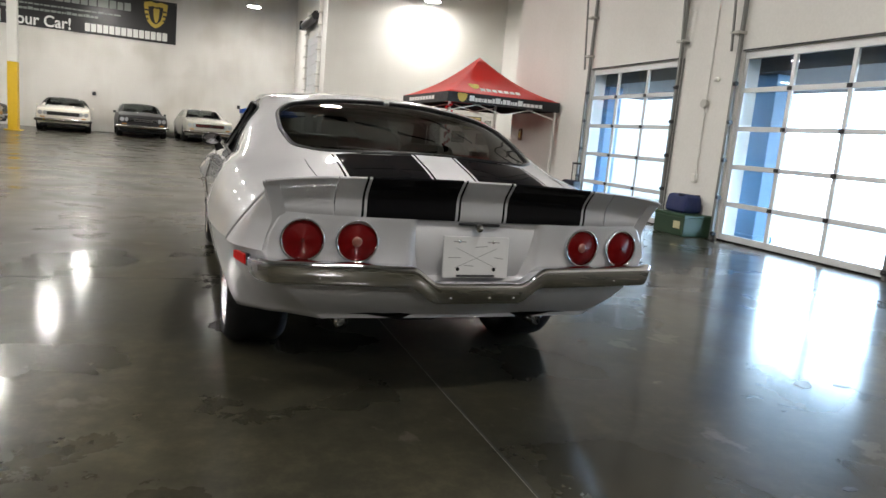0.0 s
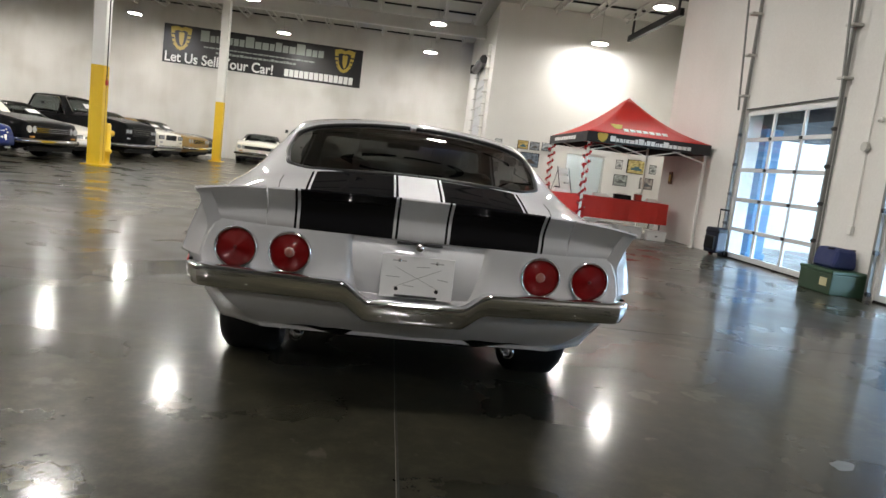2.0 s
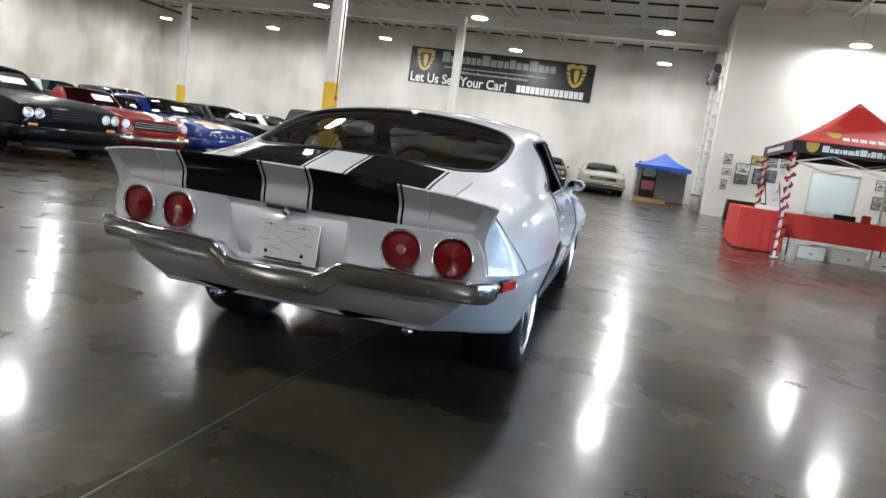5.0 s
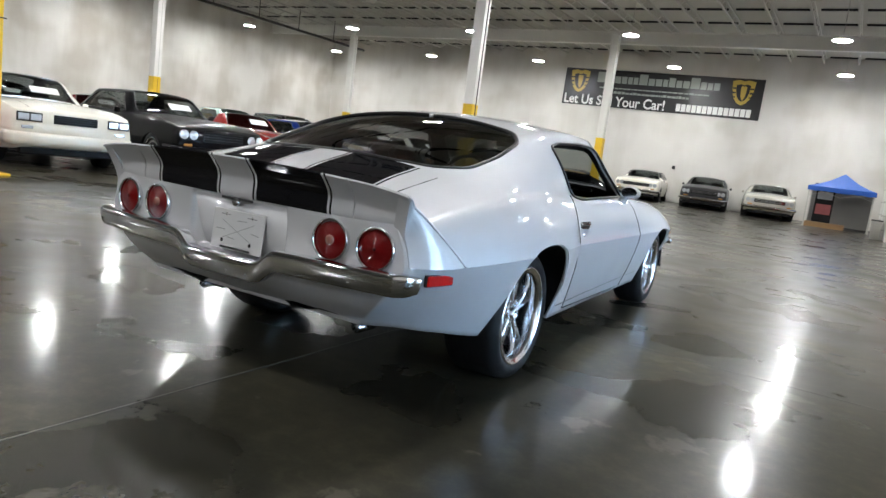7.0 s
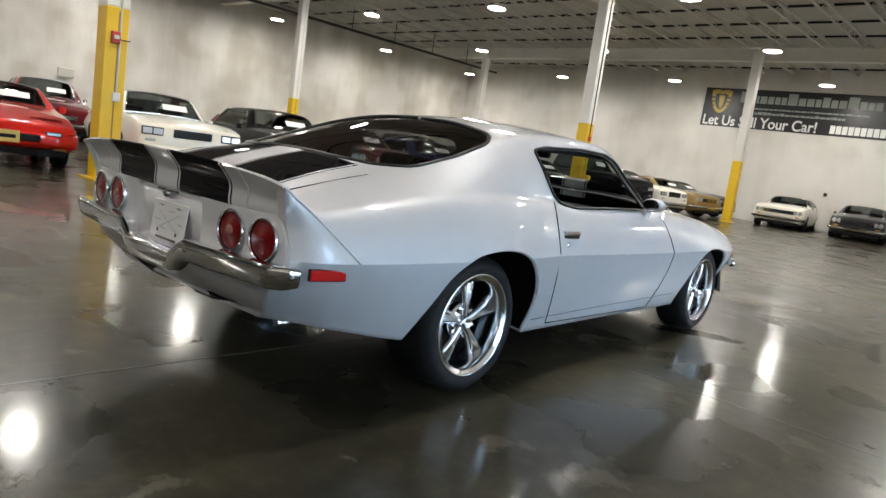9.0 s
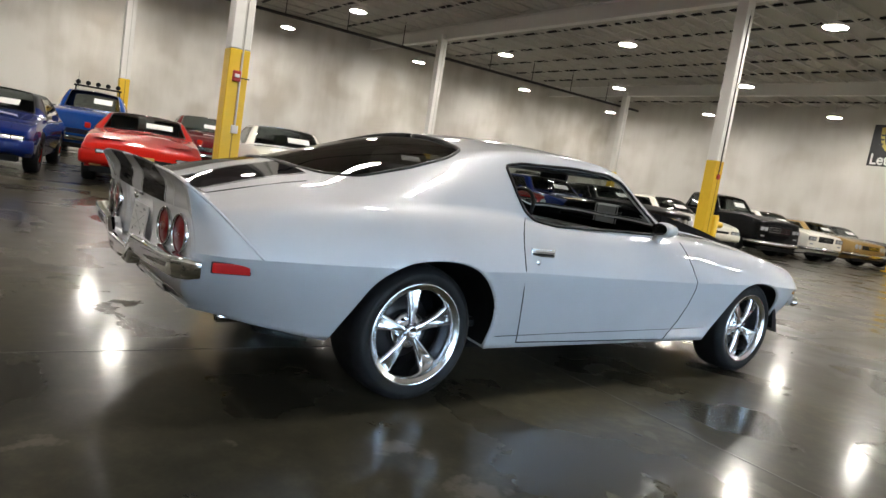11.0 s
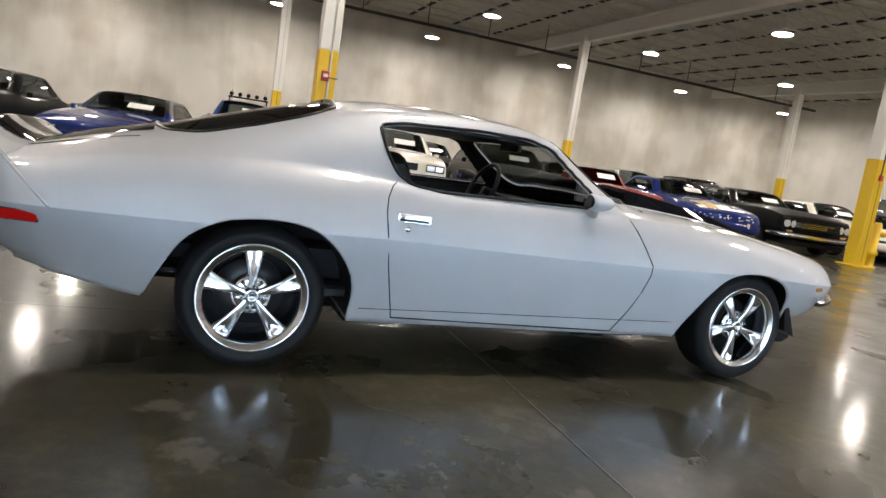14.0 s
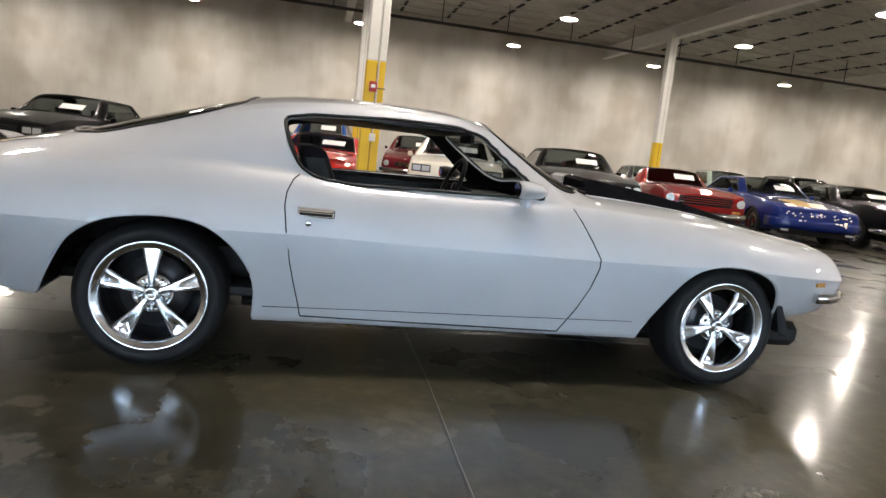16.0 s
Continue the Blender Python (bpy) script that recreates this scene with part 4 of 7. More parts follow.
# tail lamps
DARK_LENS = plain("dark red lens", (.06, .002, .002), .35, spec=.2)
ring_me = lathe_me("ring", [(.0690, -.014), (.0690, .006), (.0705, .012), (.0735, .0135), (.077, .010), (.0785, .004), (.079, -.012)], 40)
lens_me = lathe_me("lens", [(0, .010), (.012, .010), (.014, .0085), (.030, .0080), (.032, .0065), (.050, .0055), (.052, .0040), (.066, .0025), (.0705, -.004)], 36)
centre_me = lathe_me("reverse_lens", [(0, .018), (.010, .0175), (.017, .014), (.0195, .006)], 24)
pin_me = lathe_me("reflector", [(0, .016), (.006, .015), (.008, .006)], 16)
for u in (-.657, -.465, .465, .657):
    m = Matrix.Translation((u, tail_v(u, .656) - .006, .657)) @ pose(0, 0, 0, 0, 0, -90 + (6 if u > 0 else -6) * abs(u))
    lamp = part("tail_lamp", ring_me, CHROME, coupe, "round tail lamp with chrome ring", m)
    part("lens", lens_me, LENS_RED, lamp, "deep red lens")
    part("reverse_lens" if abs(u) < .5 else "reflector", centre_me if abs(u) < .5 else pin_me, LENS_CLEAR if abs(u) < .5 else DARK_LENS, lamp)

# plate and lock
pm = Matrix.Translation((.004, -1.022, .530)) @ pose(0, 0, 0, -5, 0, 0)
plate = part("number_plate", box_bm(.272, .006, .158, .002), plain("bare aluminium", (.74, .74, .74), .34, .55, grain=.08, scale=30), coupe, "blank aluminium number plate with scratched marks", pm)
for dx, dz, sx, sz, rot in ((0, .075, .19, .002, 24), (0, .075, .19, .002, -24), (-.07, .135, .05, .004, 0), (.07, .135, .05, .004, 0), (-.09, .075, .05, .003, 0), (.095, .075, .04, .003, 8), (.02, .118, .05, .003, -4), (-.03, .045, .04, .003, 5)):
    part("mark", box_bm(sx, .0012, sz, 0), plain("scratch grey", (.34, .34, .34), .5), plate, "", Matrix.Translation((dx, -.0036, dz)) @ pose(0, 0, 0, 0, rot, 0))
hole = lathe_me("hole", [(0, .0012), (.0075, .001)], 16)
for dx, dz in ((-.075, .033), (.075, .033)):
    part("hole", hole, BLACK, plate, "", Matrix.Translation((dx, -.0036, dz)) @ pose(0, 0, 0, 0, 0, -90))
for dx in (-.07, .07):
    part("screw", lathe_me("screw", [(0, .004), (.005, .003), (.007, 0)], 10), POLISHED, plate, "", Matrix.Translation((dx, -.003, .138)) @ pose(0, 0, 0, 0, 0, -90))
part("plate_bracket", box_bm(.16, .012, .008, .003), DARK_METAL, plate, "", pose(0, -.004, .004))
lock = part("boot_lock", lathe_me("boot_lock", [(0, .012), (.012, .012), (.016, .007), (.018, 0)], 20), CHROME, coupe, "chrome boot lock", Matrix.Translation((0, -1.030, .722)) @ pose(0, 0, 0, 0, 0, -90))
part("lock_wing", box_bm(.17, .006, .010, .003), DARK_METAL, coupe, "", pose(0, -1.028, .730))

# spoiler: centre piece and two end pieces that run down onto the wings
def lipz(u):
    return .902 - .030 * (abs(u) / .8) ** 2 - .014 * (max(0.0, abs(u) - .6) / .23) ** 2


def rear_v(u):
    return -1.018 - .035 * (1 - (u / .8) ** 2)


def sp_section(u):
    """Closed loop (v, z): deck front edge, up the concave top to the lip, down the concave rear face."""
    z1, v0 = lipz(u), rear_v(u)
    f = min(1.0, max(0.0, (abs(u) - .60) / .22))
    g = f ** 1.5
    front_v, front_z = -.905 - .09 * g, F["zt"](-.905) - .020 * (abs(u) / .6) ** 2 - .030 * g
    top = [(front_v + (v0 - .018 - front_v) * t, front_z + .004 + (z1 - .002 - front_z - .004) * t ** 1.9) for t in (0, .35, .65, .85, 1)]
    rear = [(v0 - .036, z1), (v0 - .038, z1 - .006), (v0 - .016, z1 - .030), (v0 + .008, z1 - .060), (v0 + .016, z1 - .085), (v0 + .014, .775), (v0 + .016, .754)]
    return [(front_v, front_z - .02)] + top + rear + [(v0 + .020, .746), (v0 + .03, .744)]


def spoiler(name, us, mat, label):
    secs = [sp_section(u) for u in us]
    n = len(secs[0])
    verts = [(u - math.copysign(max(0, abs(u) - .557) / .275 * .040 * max(0, min(1, (.90 - z) / .15)), u), v, z) for u, s in zip(us, secs) for v, z in s]
    faces = [(i * n + k, i * n + (k + 1) % n, (i + 1) * n + (k + 1) % n, (i + 1) * n + k) for i in range(len(us) - 1) for k in range(n)]
    faces += [tuple(range(n))[::-1], tuple((len(us) - 1) * n + k for k in range(n))]
    bm = bmesh.new()
    bm.from_mesh(mesh_from("t", verts, faces))
    bmesh.ops.recalc_face_normals(bm, faces=bm.faces[:])
    me = bpy.data.meshes.new(name)
    bm.to_mesh(me); bm.free()
    me.polygons.foreach_set("use_smooth", [len(p.vertices) == 4 for p in me.polygons])
    me.set_sharp_from_angle(angle=radians(38))
    return part(name, me, mat, coupe, label)


spoiler("spoiler_centre", list(np.linspace(-.553, .553, 40)), SILVER_STRIPE, "three-piece spoiler centre with black stripes")
for s in (1, -1):
    spoiler("spoiler_end", list(np.linspace(s * .557, s * .803, 14)), SILVER, "silver spoiler end piece")
    # fin from the lip down to the wing crease
    wide = side_width(F)
    lead = smooth_line([(-.770, .617), (-.815, .660), (-.862, .705), (-.905, .746), (-.95, .788), (-1.0, .825), (rear_v(.8) - .034, lipz(.83))], 4)
    rear = [(rear_v(.8) + .028 - .062 * k ** 2, .612 + (lipz(.83) - .612) * k) for k in np.linspace(0, 1, len(lead))]
    verts, faces, nc = [], [], 7
    for a, b in zip(lead, rear):
        for k in range(nc):
            v, z = a[0] + (b[0] - a[0]) * k / (nc - 1), a[1] + (b[1] - a[1]) * k / (nc - 1)
            q = min(1.0, max(0.0, (z - .72) / .15)) * min(1.0, max(0.0, (-v - .88) / .14))
            flat = F["wm"](max(v, -1.0)) + .004 - .16 * (z - .615) * (1 - q) + .026 * q
            bow = .016 * math.sin(math.pi * k / (nc - 1)) * (1 - q)
            verts.append((max(wide(max(v, -1.0), z) + .006, flat) + bow, v, z))
    cnt = len(verts)
    verts += [(x - .05, y + .004, z - .006) for x, y, z in verts]
    rows = len(lead)
    for i in range(rows - 1):
        for k in range(nc - 1):
            q = i * nc + k
            faces += [(q, q + 1, q + nc + 1, q + nc), (cnt + q + nc, cnt + q + nc + 1, cnt + q + 1, cnt + q)]
        for q in (i * nc, i * nc + nc - 1):
            faces.append((q, q + nc, cnt + q + nc, cnt + q))
    for k in range(nc - 1):
        faces.append((k, k + 1, cnt + k + 1, cnt + k))
    bm = bmesh.new(); bm.from_mesh(mesh_from("t", [(s * x, y, z) for x, y, z in verts], faces))
    bmesh.ops.remove_doubles(bm, verts=bm.verts[:], dist=1e-4)
    bmesh.ops.recalc_face_normals(bm, faces=bm.faces[:])
    fin = part("spoiler_fin", bm, SILVER, coupe, "silver side fin of the spoiler")
    fin.data.polygons.foreach_set("use_smooth", [True] * len(fin.data.polygons))
    fin.data.set_sharp_from_angle(angle=radians(40))
    edge = [(s * verts[i * nc][0], verts[i * nc][1], verts[i * nc][2]) for i in range(rows)]
    part("fin_edge", tube("fin_edge", edge, .0055, 6), SILVER, fin)

# boot lid gaps
for s in (1, -1):
    pts = [on_surface(P, (v, u), "u", IG0, 99, .0005) for v, u in ((-.90, .545), (-.75, .56), (-.60, .575), (-.50, .575))]
    me = tube("boot_gap", [Vector((s * p.x, p.y, p.z)) for p in pts], .0025, 5)
    part("boot_gap", me, TRIM, coupe)

# side markers, handles, locks, mirrors
for s in (1, -1):
    q = on_surface(P, (-.87, .568), "z", S0, S1, 0)
    m = Matrix.Translation((s * (q.x + .001), q.y, q.z - .021)) @ pose(0, 0, 0, 0, 0, s * -12.5)
    mk = part("side_marker", box_bm(.016, .142, .044, .006, seg=3), TRIM, coupe, "red side marker lamp in a dark bezel", m)
    part("lens", box_bm(.018, .134, .038, .006, (s * .003, 0, .003), seg=3), MARKER_RED, mk, "bright red lens")
    q = on_surface(P, (.655, .722), "z", S0, S1, 0)
    hd = part("door_handle", box_bm(.012, .160, .042, .005, seg=2), CHROME, coupe, "chrome pull door handle", Matrix.Translation((s * (q.x + .001), q.y, q.z - .022)))
    part("grip", box_bm(.014, .145, .014, .005, (s * .006, 0, .022), seg=2), CHROME, hd)
    part("slot", box_bm(.010, .140, .012, .002, (s * .003, 0, .007)), BLACK, hd)
    q = on_surface(P, (.625, .672), "z", S0, S1, 0)
    part("door_lock", lathe_me("door_lock", [(0, .004), (.010, .004), (.014, 0)], 16), CHROME, coupe, "", Matrix.Translation((s * q.x, q.y, q.z)) @ pose(0, 0, 0, 0, 0, 0 if s == 1 else 180))
    q = on_surface(P, (1.63, .835), "z", S0, IG0 + 2, 0)
    mir = part("door_mirror", lathe_me("door_mirror", [(0, -.052), (.030, -.050), (.047, -.040), (.052, -.02), (.050, .02), (.040, .06), (.022, .085), (0, .095)], 24), SILVER if s == 1 else BLACK, coupe,
               "silver bullet door mirror" if s == 1 else "dark door mirror", Matrix.Translation((s * (q.x + .075), 1.60, .905)) @ pose(0, 0, 0, 0, 0, 90) @ Matrix.Diagonal((1, 1.25, .82, 1)))
    part("mirror_glass", lathe_me("mirror_glass", [(0, -.0535), (.042, -.0515)], 20), CHROME, mir)
    bm = bmesh.new()
    cyl_bm(.030, .018, .07, 14, pose(s * (q.x + .02), 1.615, .835, 0, s * 25, 0), bm)
    part("mirror_stalk", bm, SILVER if s == 1 else BLACK, coupe)

# front end seen from the side: bumperette, lamp, chin flap
for s in (1, -1):
    pth = [(s * u, v, .497, s * a, b) for u, v, a, b in ((.835, 3.26, 1, .1), (.815, 3.34, .9, .4), (.775, 3.42, .75, .65), (.71, 3.50, .5, .85), (.62, 3.57, .3, .95), (.47, 3.63, .1, 1), (.30, 3.65, 0, 1))]
    part("front_bumper", sweep("front_bumper", pth, lambda i: [(-.02, .024), (.016, .026), (.030, .013), (.031, -.009), (.016, -.026), (-.02, -.024)]), CHROME, coupe, "chrome front bumper blade")
    q = on_surface(P, (3.28, .572), "z", S0, S1, 0)
    part("side_lamp", box_bm(.012, .075, .024, .004, seg=2), AMBER, coupe, "small amber side lamp", Matrix.Translation((s * q.x, q.y, q.z - .015)) @ pose(0, 0, 0, 0, 0, s * 18))
    verts = [(s * u, v, z) for v, z in ((3.03, .46), (3.07, .44), (3.15, .272), (3.07, .305)) for u in (.72, .83)]
    part("chin_flap", mesh_from("chin_flap", verts, [(0, 2, 3, 1), (2, 4, 5, 3), (4, 6, 7, 5), (6, 0, 1, 7), (0, 6, 4, 2), (1, 3, 5, 7)]), BLACK, coupe, "black flap before the front wheel")
    part("exhaust_tip", lathe_me("exhaust_tip", [(.022, -.01), (.028, 0), (.028, .10), (.024, .10)], 18), POLISHED, coupe, "polished exhaust tip", Matrix.Translation((s * .44, -.76, .285)) @ pose(0, 0, 0, 0, 0, 90))

# cabin
part("cabin_floor", box_bm(1.42, 2.0, .05, .01, (0, .95, .30)), VINYL, coupe)
for s in (1, -1):
    part("door_card", box_bm(.05, 1.40, .50, .02, (s * .735, 1.18, .34)), VINYL, coupe, "black vinyl door card")
    part("rear_side_panel", box_bm(.05, .72, .20, .02, (s * .70, .15, .66)), VINYL, coupe)
    seat = part("front_seat", box_bm(.52, .52, .16, .05, (s * .36, 1.02, .34), seg=3), VINYL, coupe, "black high-backed bucket seat")
    bm = box_bm(.50, .14, .54, .055, (0, 0, 0), seg=3)
    for v in bm.verts:
        k = v.co.z / .54
        v.co.x *= 1 - .45 * max(0, k - .62) / .38
        v.co.y -= .20 * k
    part("seat_back", bm, VINYL, seat, "", pose(s * .36, .82, .46))
part("rear_seat", box_bm(1.15, .45, .18, .05, (0, .28, .34), seg=3), VINYL, coupe)
bm = box_bm(1.15, .14, .42, .05, (0, 0, 0), seg=3)
for v in bm.verts:
    v.co.y -= v.co.z * .45
part("rear_seat_back", bm, VINYL, coupe, "black rear bench", pose(0, .12, .46))
part("parcel_shelf", box_bm(1.12, .42, .02, .005, (0, -.20, .85)), VINYL, coupe)
bm = box_bm(1.34, .32, .20, .06, (0, 1.78, .62), seg=3)
part("dashboard", bm, VINYL, coupe, "black padded dashboard")
part("headliner", box_bm(1.10, .95, .02, .004, (0, .95, 1.135)), VINYL, coupe, "black headliner")
part("steering_wheel", lathe_me("steering_wheel", [(.178 + .014 * math.cos(a), .014 * math.sin(a)) for a in np.linspace(0, 2 * math.pi, 11)], 36), BLACK, coupe, "three-spoke steering wheel", Matrix.Translation((-.36, 1.52, .84)) @ pose(0, 0, 0, 0, 0, -90) @ pose(0, 0, 0, 0, -22, 0))
part("steering_column", cyl_bm(.025, .03, .30, 12, pose(-.36, 1.53, .84, -110, 0, 0)), BLACK, coupe)
part("rear_view_mirror", box_bm(.24, .03, .06, .012, (0, 1.50, 1.10), seg=2), BLACK, coupe, "interior mirror")
part("mirror_stem", cyl_bm(.006, .006, .07, 8, pose(0, 1.51, 1.14)), BLACK, coupe)
part("gear_lever", cyl_bm(.012, .010, .26, 10, pose(0, 1.28, .36, 12, 0, 0)), CHROME, coupe)
for x in (-.36, .36):
    part("sun_visor", box_bm(.40, .14, .015, .005, (x * .8, 1.36, 1.145)), VINYL, coupe)


# ---- columns, lamps ----
def column(at, box=False):
    c = thing("column", "white steel column with yellow safety paint at its foot", "column", (*at, 0), group="hall columns", kind="structure")
    bm = bmesh.new()
    s = 0.15
    box_bm(2 * s, 2 * s, CEIL_Z - 0.5 - 2.35, 0.012, (0, 0, 2.35), bm)
    part("upper_shaft", bm, STEEL_W, c)
    part("lower_shaft", box_bm(2 * s + 0.006, 2 * s + 0.006, 2.35, 0.012), YELLOW, c, "yellow painted foot")
    part("base_plate", box_bm(0.5, 0.5, 0.03, 0.004), YELLOW, c)
    part("seam", box_bm(0.004, 0.022, CEIL_Z - 0.9 - 2.37, 0, (s + 0.001, 0.02, 2.37)), STEEL_B, c, "dark joint between the two halves of the shaft")
    part("lower_seam", box_bm(0.004, 0.018, 2.2, 0, (s + 0.004, 0.02, 0.1)), DARK_YELLOW, c)
    return c


for at in ((-6.2, 5.45), (-6.15, 17.5), (-6.2, 28.6), (-20.3, 6.0), (-19.6, 17.4), (-20.3, 29.3), (-20.3, -6.2)):
    column(at)


def lamp_at(x, y, z=5.78):
    l = thing("high_bay_lamp", "round white high-bay ceiling lamp, lit", "lamp", (x, y, z), group="ceiling lamps")
    part("disc", LAMP_ME[0], LAMP, l, "glowing round lamp face")
    part("housing", LAMP_ME[1], STEEL_W, l)
    part("rod", LAMP_ME[2], STEEL_B, l)
    return l


LAMP_ME = [lathe_me("disc", [(0.0, -0.022), (0.10, -0.020), (0.19, -0.014), (0.245, -0.007), (0.265, 0.0)], 20, "z"),
           lathe_me("housing", [(0.268, 0.0), (0.30, 0.0), (0.29, 0.035), (0.20, 0.09), (0.07, 0.14), (0.0, 0.14)], 20, "z"),
           from_bm("rod", cyl_bm(0.012, 0.012, CEIL_Z - 5.78 - 0.13, 6, Matrix.Translation((0, 0, 0.13))))]
# the row at y -6.8 continues the grid unseen, added to light the coupe's tail
for y in (-6.8, -0.5, 5.95, 12.3, 18.65, 25.1, 31.6):
    for x in (-23.4, -16.95, -10.85, -4.5, 1.95):
        lamp_at(x, y)
lamp_at(7.65, 18.9)
lamp_at(7.65, 24.75)


# ---- ceiling steelwork ----
GIRDERS = (-18.7, -6.6, 5.5, 17.5, 29.3)


def bar_into(verts, faces, p, q, w, h):
    """A square bar from p to q in the plane of a joist."""
    p, q = Vector(p), Vector(q)
    d = (q - p).normalized()
    up = Vector((1, 0, 0)).cross(d)
    k = len(verts)
    for c in (p, q):
        for sx, sh in ((-1, -1), (1, -1), (1, 1), (-1, 1)):
            verts.append(c + Vector((sx * w / 2, 0, 0)) + up * (sh * h / 2))
    faces += [(k + i, k + (i + 1) % 4, k + 4 + (i + 1) % 4, k + 4 + i) for i in range(4)]


def joists():
    """Open-web joists: a bottom chord, a zigzag web and a top chord under the deck."""
    verts, faces = [], []
    x = LEFT_X + 0.5
    while x < DOOR_X + 2.5:
        y1 = BACK_Y if x < SIDE_X else SIDE_Y
        ends = [FRONT_Y] + [g for g in GIRDERS if g < y1 - 1] + [y1]
        for a, b in zip(ends, ends[1:]):
            a, b = a + .05, b - .05
            n = max(2, round((b - a) / 1.05))
            zt, zb = CEIL_Z - .03, CEIL_Z - .30
            bar_into(verts, faces, (x, a, zt), (x, b, zt), .07, .05)
            bar_into(verts, faces, (x, a + .5, zb), (x, b - .5, zb), .06, .045)
            ys = [a + (b - a) * k / n for k in range(n + 1)]
            for k in range(n):
                m = (ys[k] + ys[k + 1]) / 2
                bar_into(verts, faces, (x, ys[k], zt), (x, m, zb), .022, .022)
                bar_into(verts, faces, (x, m, zb), (x, ys[k + 1], zt), .022, .022)
        x += 1.27
    return mesh_from("ceiling_joists", verts, faces)


solo("ceiling_joists", joists(), STEEL_B, "rows of pale roof joists under the deck", "ceiling joists", kind="structure")


def slots():
    bm = bmesh.new()
    y = FRONT_Y + 1.0
    while y < BACK_Y - 0.3:
        x = LEFT_X + 0.6
        while x < DOOR_X + 2.0:
            if x < SIDE_X - 1 or y < SIDE_Y:
                box_bm(1.06, 0.11, 0.05, 0, (x + 0.60, y, CEIL_Z - 0.055), bm)
            x += 1.27
        y += 2.05
    return bm


solo("ceiling_gaps", slots(), plain("dark ceiling gap", (0.012, 0.012, 0.012), 0.8), "dark dashed gaps between the ceiling panels", "ceiling", kind="structure")
for y in GIRDERS:
    x1 = DOOR_X if y < 25 else SIDE_X
    bm = box_bm(x1 - LEFT_X - 0.02, 0.10, 0.46, 0.01, ((x1 + LEFT_X) / 2, y, CEIL_Z - 0.66))
    box_bm(x1 - LEFT_X - 0.02, 0.28, 0.035, 0.004, ((x1 + LEFT_X) / 2, y, CEIL_Z - 0.70), bm)
    box_bm(x1 - LEFT_X - 0.02, 0.28, 0.035, 0.004, ((x1 + LEFT_X) / 2, y, CEIL_Z - 0.235), bm)
    solo("roof_girder", bm, STEEL_W, "long pale steel roof girder carried by columns", "girder", kind="structure")
for k, (a, b) in enumerate(((FRONT_Y, 5.5), (5.5, 18.0), (18.0, 31.8))):
    pp = thing("sprinkler_pipe", "dark steel sprinkler pipe hung below the roof", "pipe", (-21.6, a, CEIL_Z - 1.02), kind="structure")
    part("pipe", cyl_bm(0.06, 0.06, b - a, 12, pose(0, 0, 0, -90, 0, 0)), PIPE, pp)
    for y in np.arange(0.8, b - a, 2.6):
        part("hanger", cyl_bm(0.02, 0.02, 1.0, 6, pose(0, float(y), 0.02)), PIPE, pp)
beam = solo("bracket_beam", box_bm(0.12, 4.6, 0.22, 0.01, (8.7, 22.6, CEIL_Z - 0.95)), DARK_METAL, "dark steel bracket beam below the roof", "beam", kind="structure")
for y in (20.6, 24.6):
    part("hanger", box_bm(0.06, 0.06, 0.75, 0, (8.7, y, CEIL_Z - 0.75)), DARK_METAL, beam)

# fittings on columns
E2 = (-6.2, 5.45)
alarm = thing("fire_alarm_box", "small red fire alarm box on a column", "alarm", (E2[0] + 0.162, E2[1] - 0.02, 1.87))
part("case", box_bm(0.06, 0.12, 0.16, 0.01), RED_PAINT, alarm)
part("lens", box_bm(0.02, 0.07, 0.05, 0.005, (0.04, 0, 0.06)), WHITE, alarm)
part("lever", cyl_bm(0.008, 0.008, 0.14, 8, pose(0.02, 0.05, 0.06, -90, 0, 0)), DARK_METAL, alarm)
sock = thing("socket_box", "grey electrical socket box on a column", "socket", (E2[0] + 0.162, E2[1] + 0.04, 1.10))
part("case", box_bm(0.05, 0.10, 0.12, 0.008), STEEL_W, sock)
part("conduit", cyl_bm(0.014, 0.014, 4.4, 8, pose(0.0, 0.0, 0.1)), STEEL_B, sock)
B2 = (-6.15, 17.5)
a2 = thing("fire_alarm_box", "small red fire alarm box on a column", "alarm", (B2[0] + 0.162, B2[1], 1.9))
part("case", box_bm(0.06, 0.10, 0.12, 0.01), RED_PAINT, a2)
part("conduit", cyl_bm(0.014, 0.014, 3.9, 8, pose(0, 0, 0.1)), DARK_METAL, a2)
riser = thing("fire_hydrant_riser", "yellow painted standpipe beside a column", "standpipe", (B2[0] + 0.10, B2[1] + 0.34, 0))
part("pipe", lathe_me("pipe", [(0.0, 1.02), (0.06, 1.02), (0.085, 0.96), (0.085, 0.40), (0.12, 0.38), (0.12, 0.30), (0.085, 0.28), (0.085, 0.06), (0.14, 0.04), (0.14, 0.0)], 18, "z"), YELLOW, riser)
part("valve", cyl_bm(0.075, 0.075, 0.22, 14, pose(0, 0.04, 0.78, -90, 0, 0)), YELLOW, riser)
vent = thing("wall_vent", "small grey vent box on the wall", "vent", (-26.14, 11.2, 1.9))
part("case", box_bm(0.12, 0.6, 0.35, 0.02), STEEL_B, vent)
for x, y in ((-4.5, BACK_Y - .05), (1.6, BACK_Y - .05), (-16.0, BACK_Y - .05)):
    h = thing("hose_outlet", "small dark outlet on the back wall", "outlet", (x, y, 1.55))
    part("case", box_bm(0.14, 0.10, 0.16, 0.02), DARK_METAL, h)


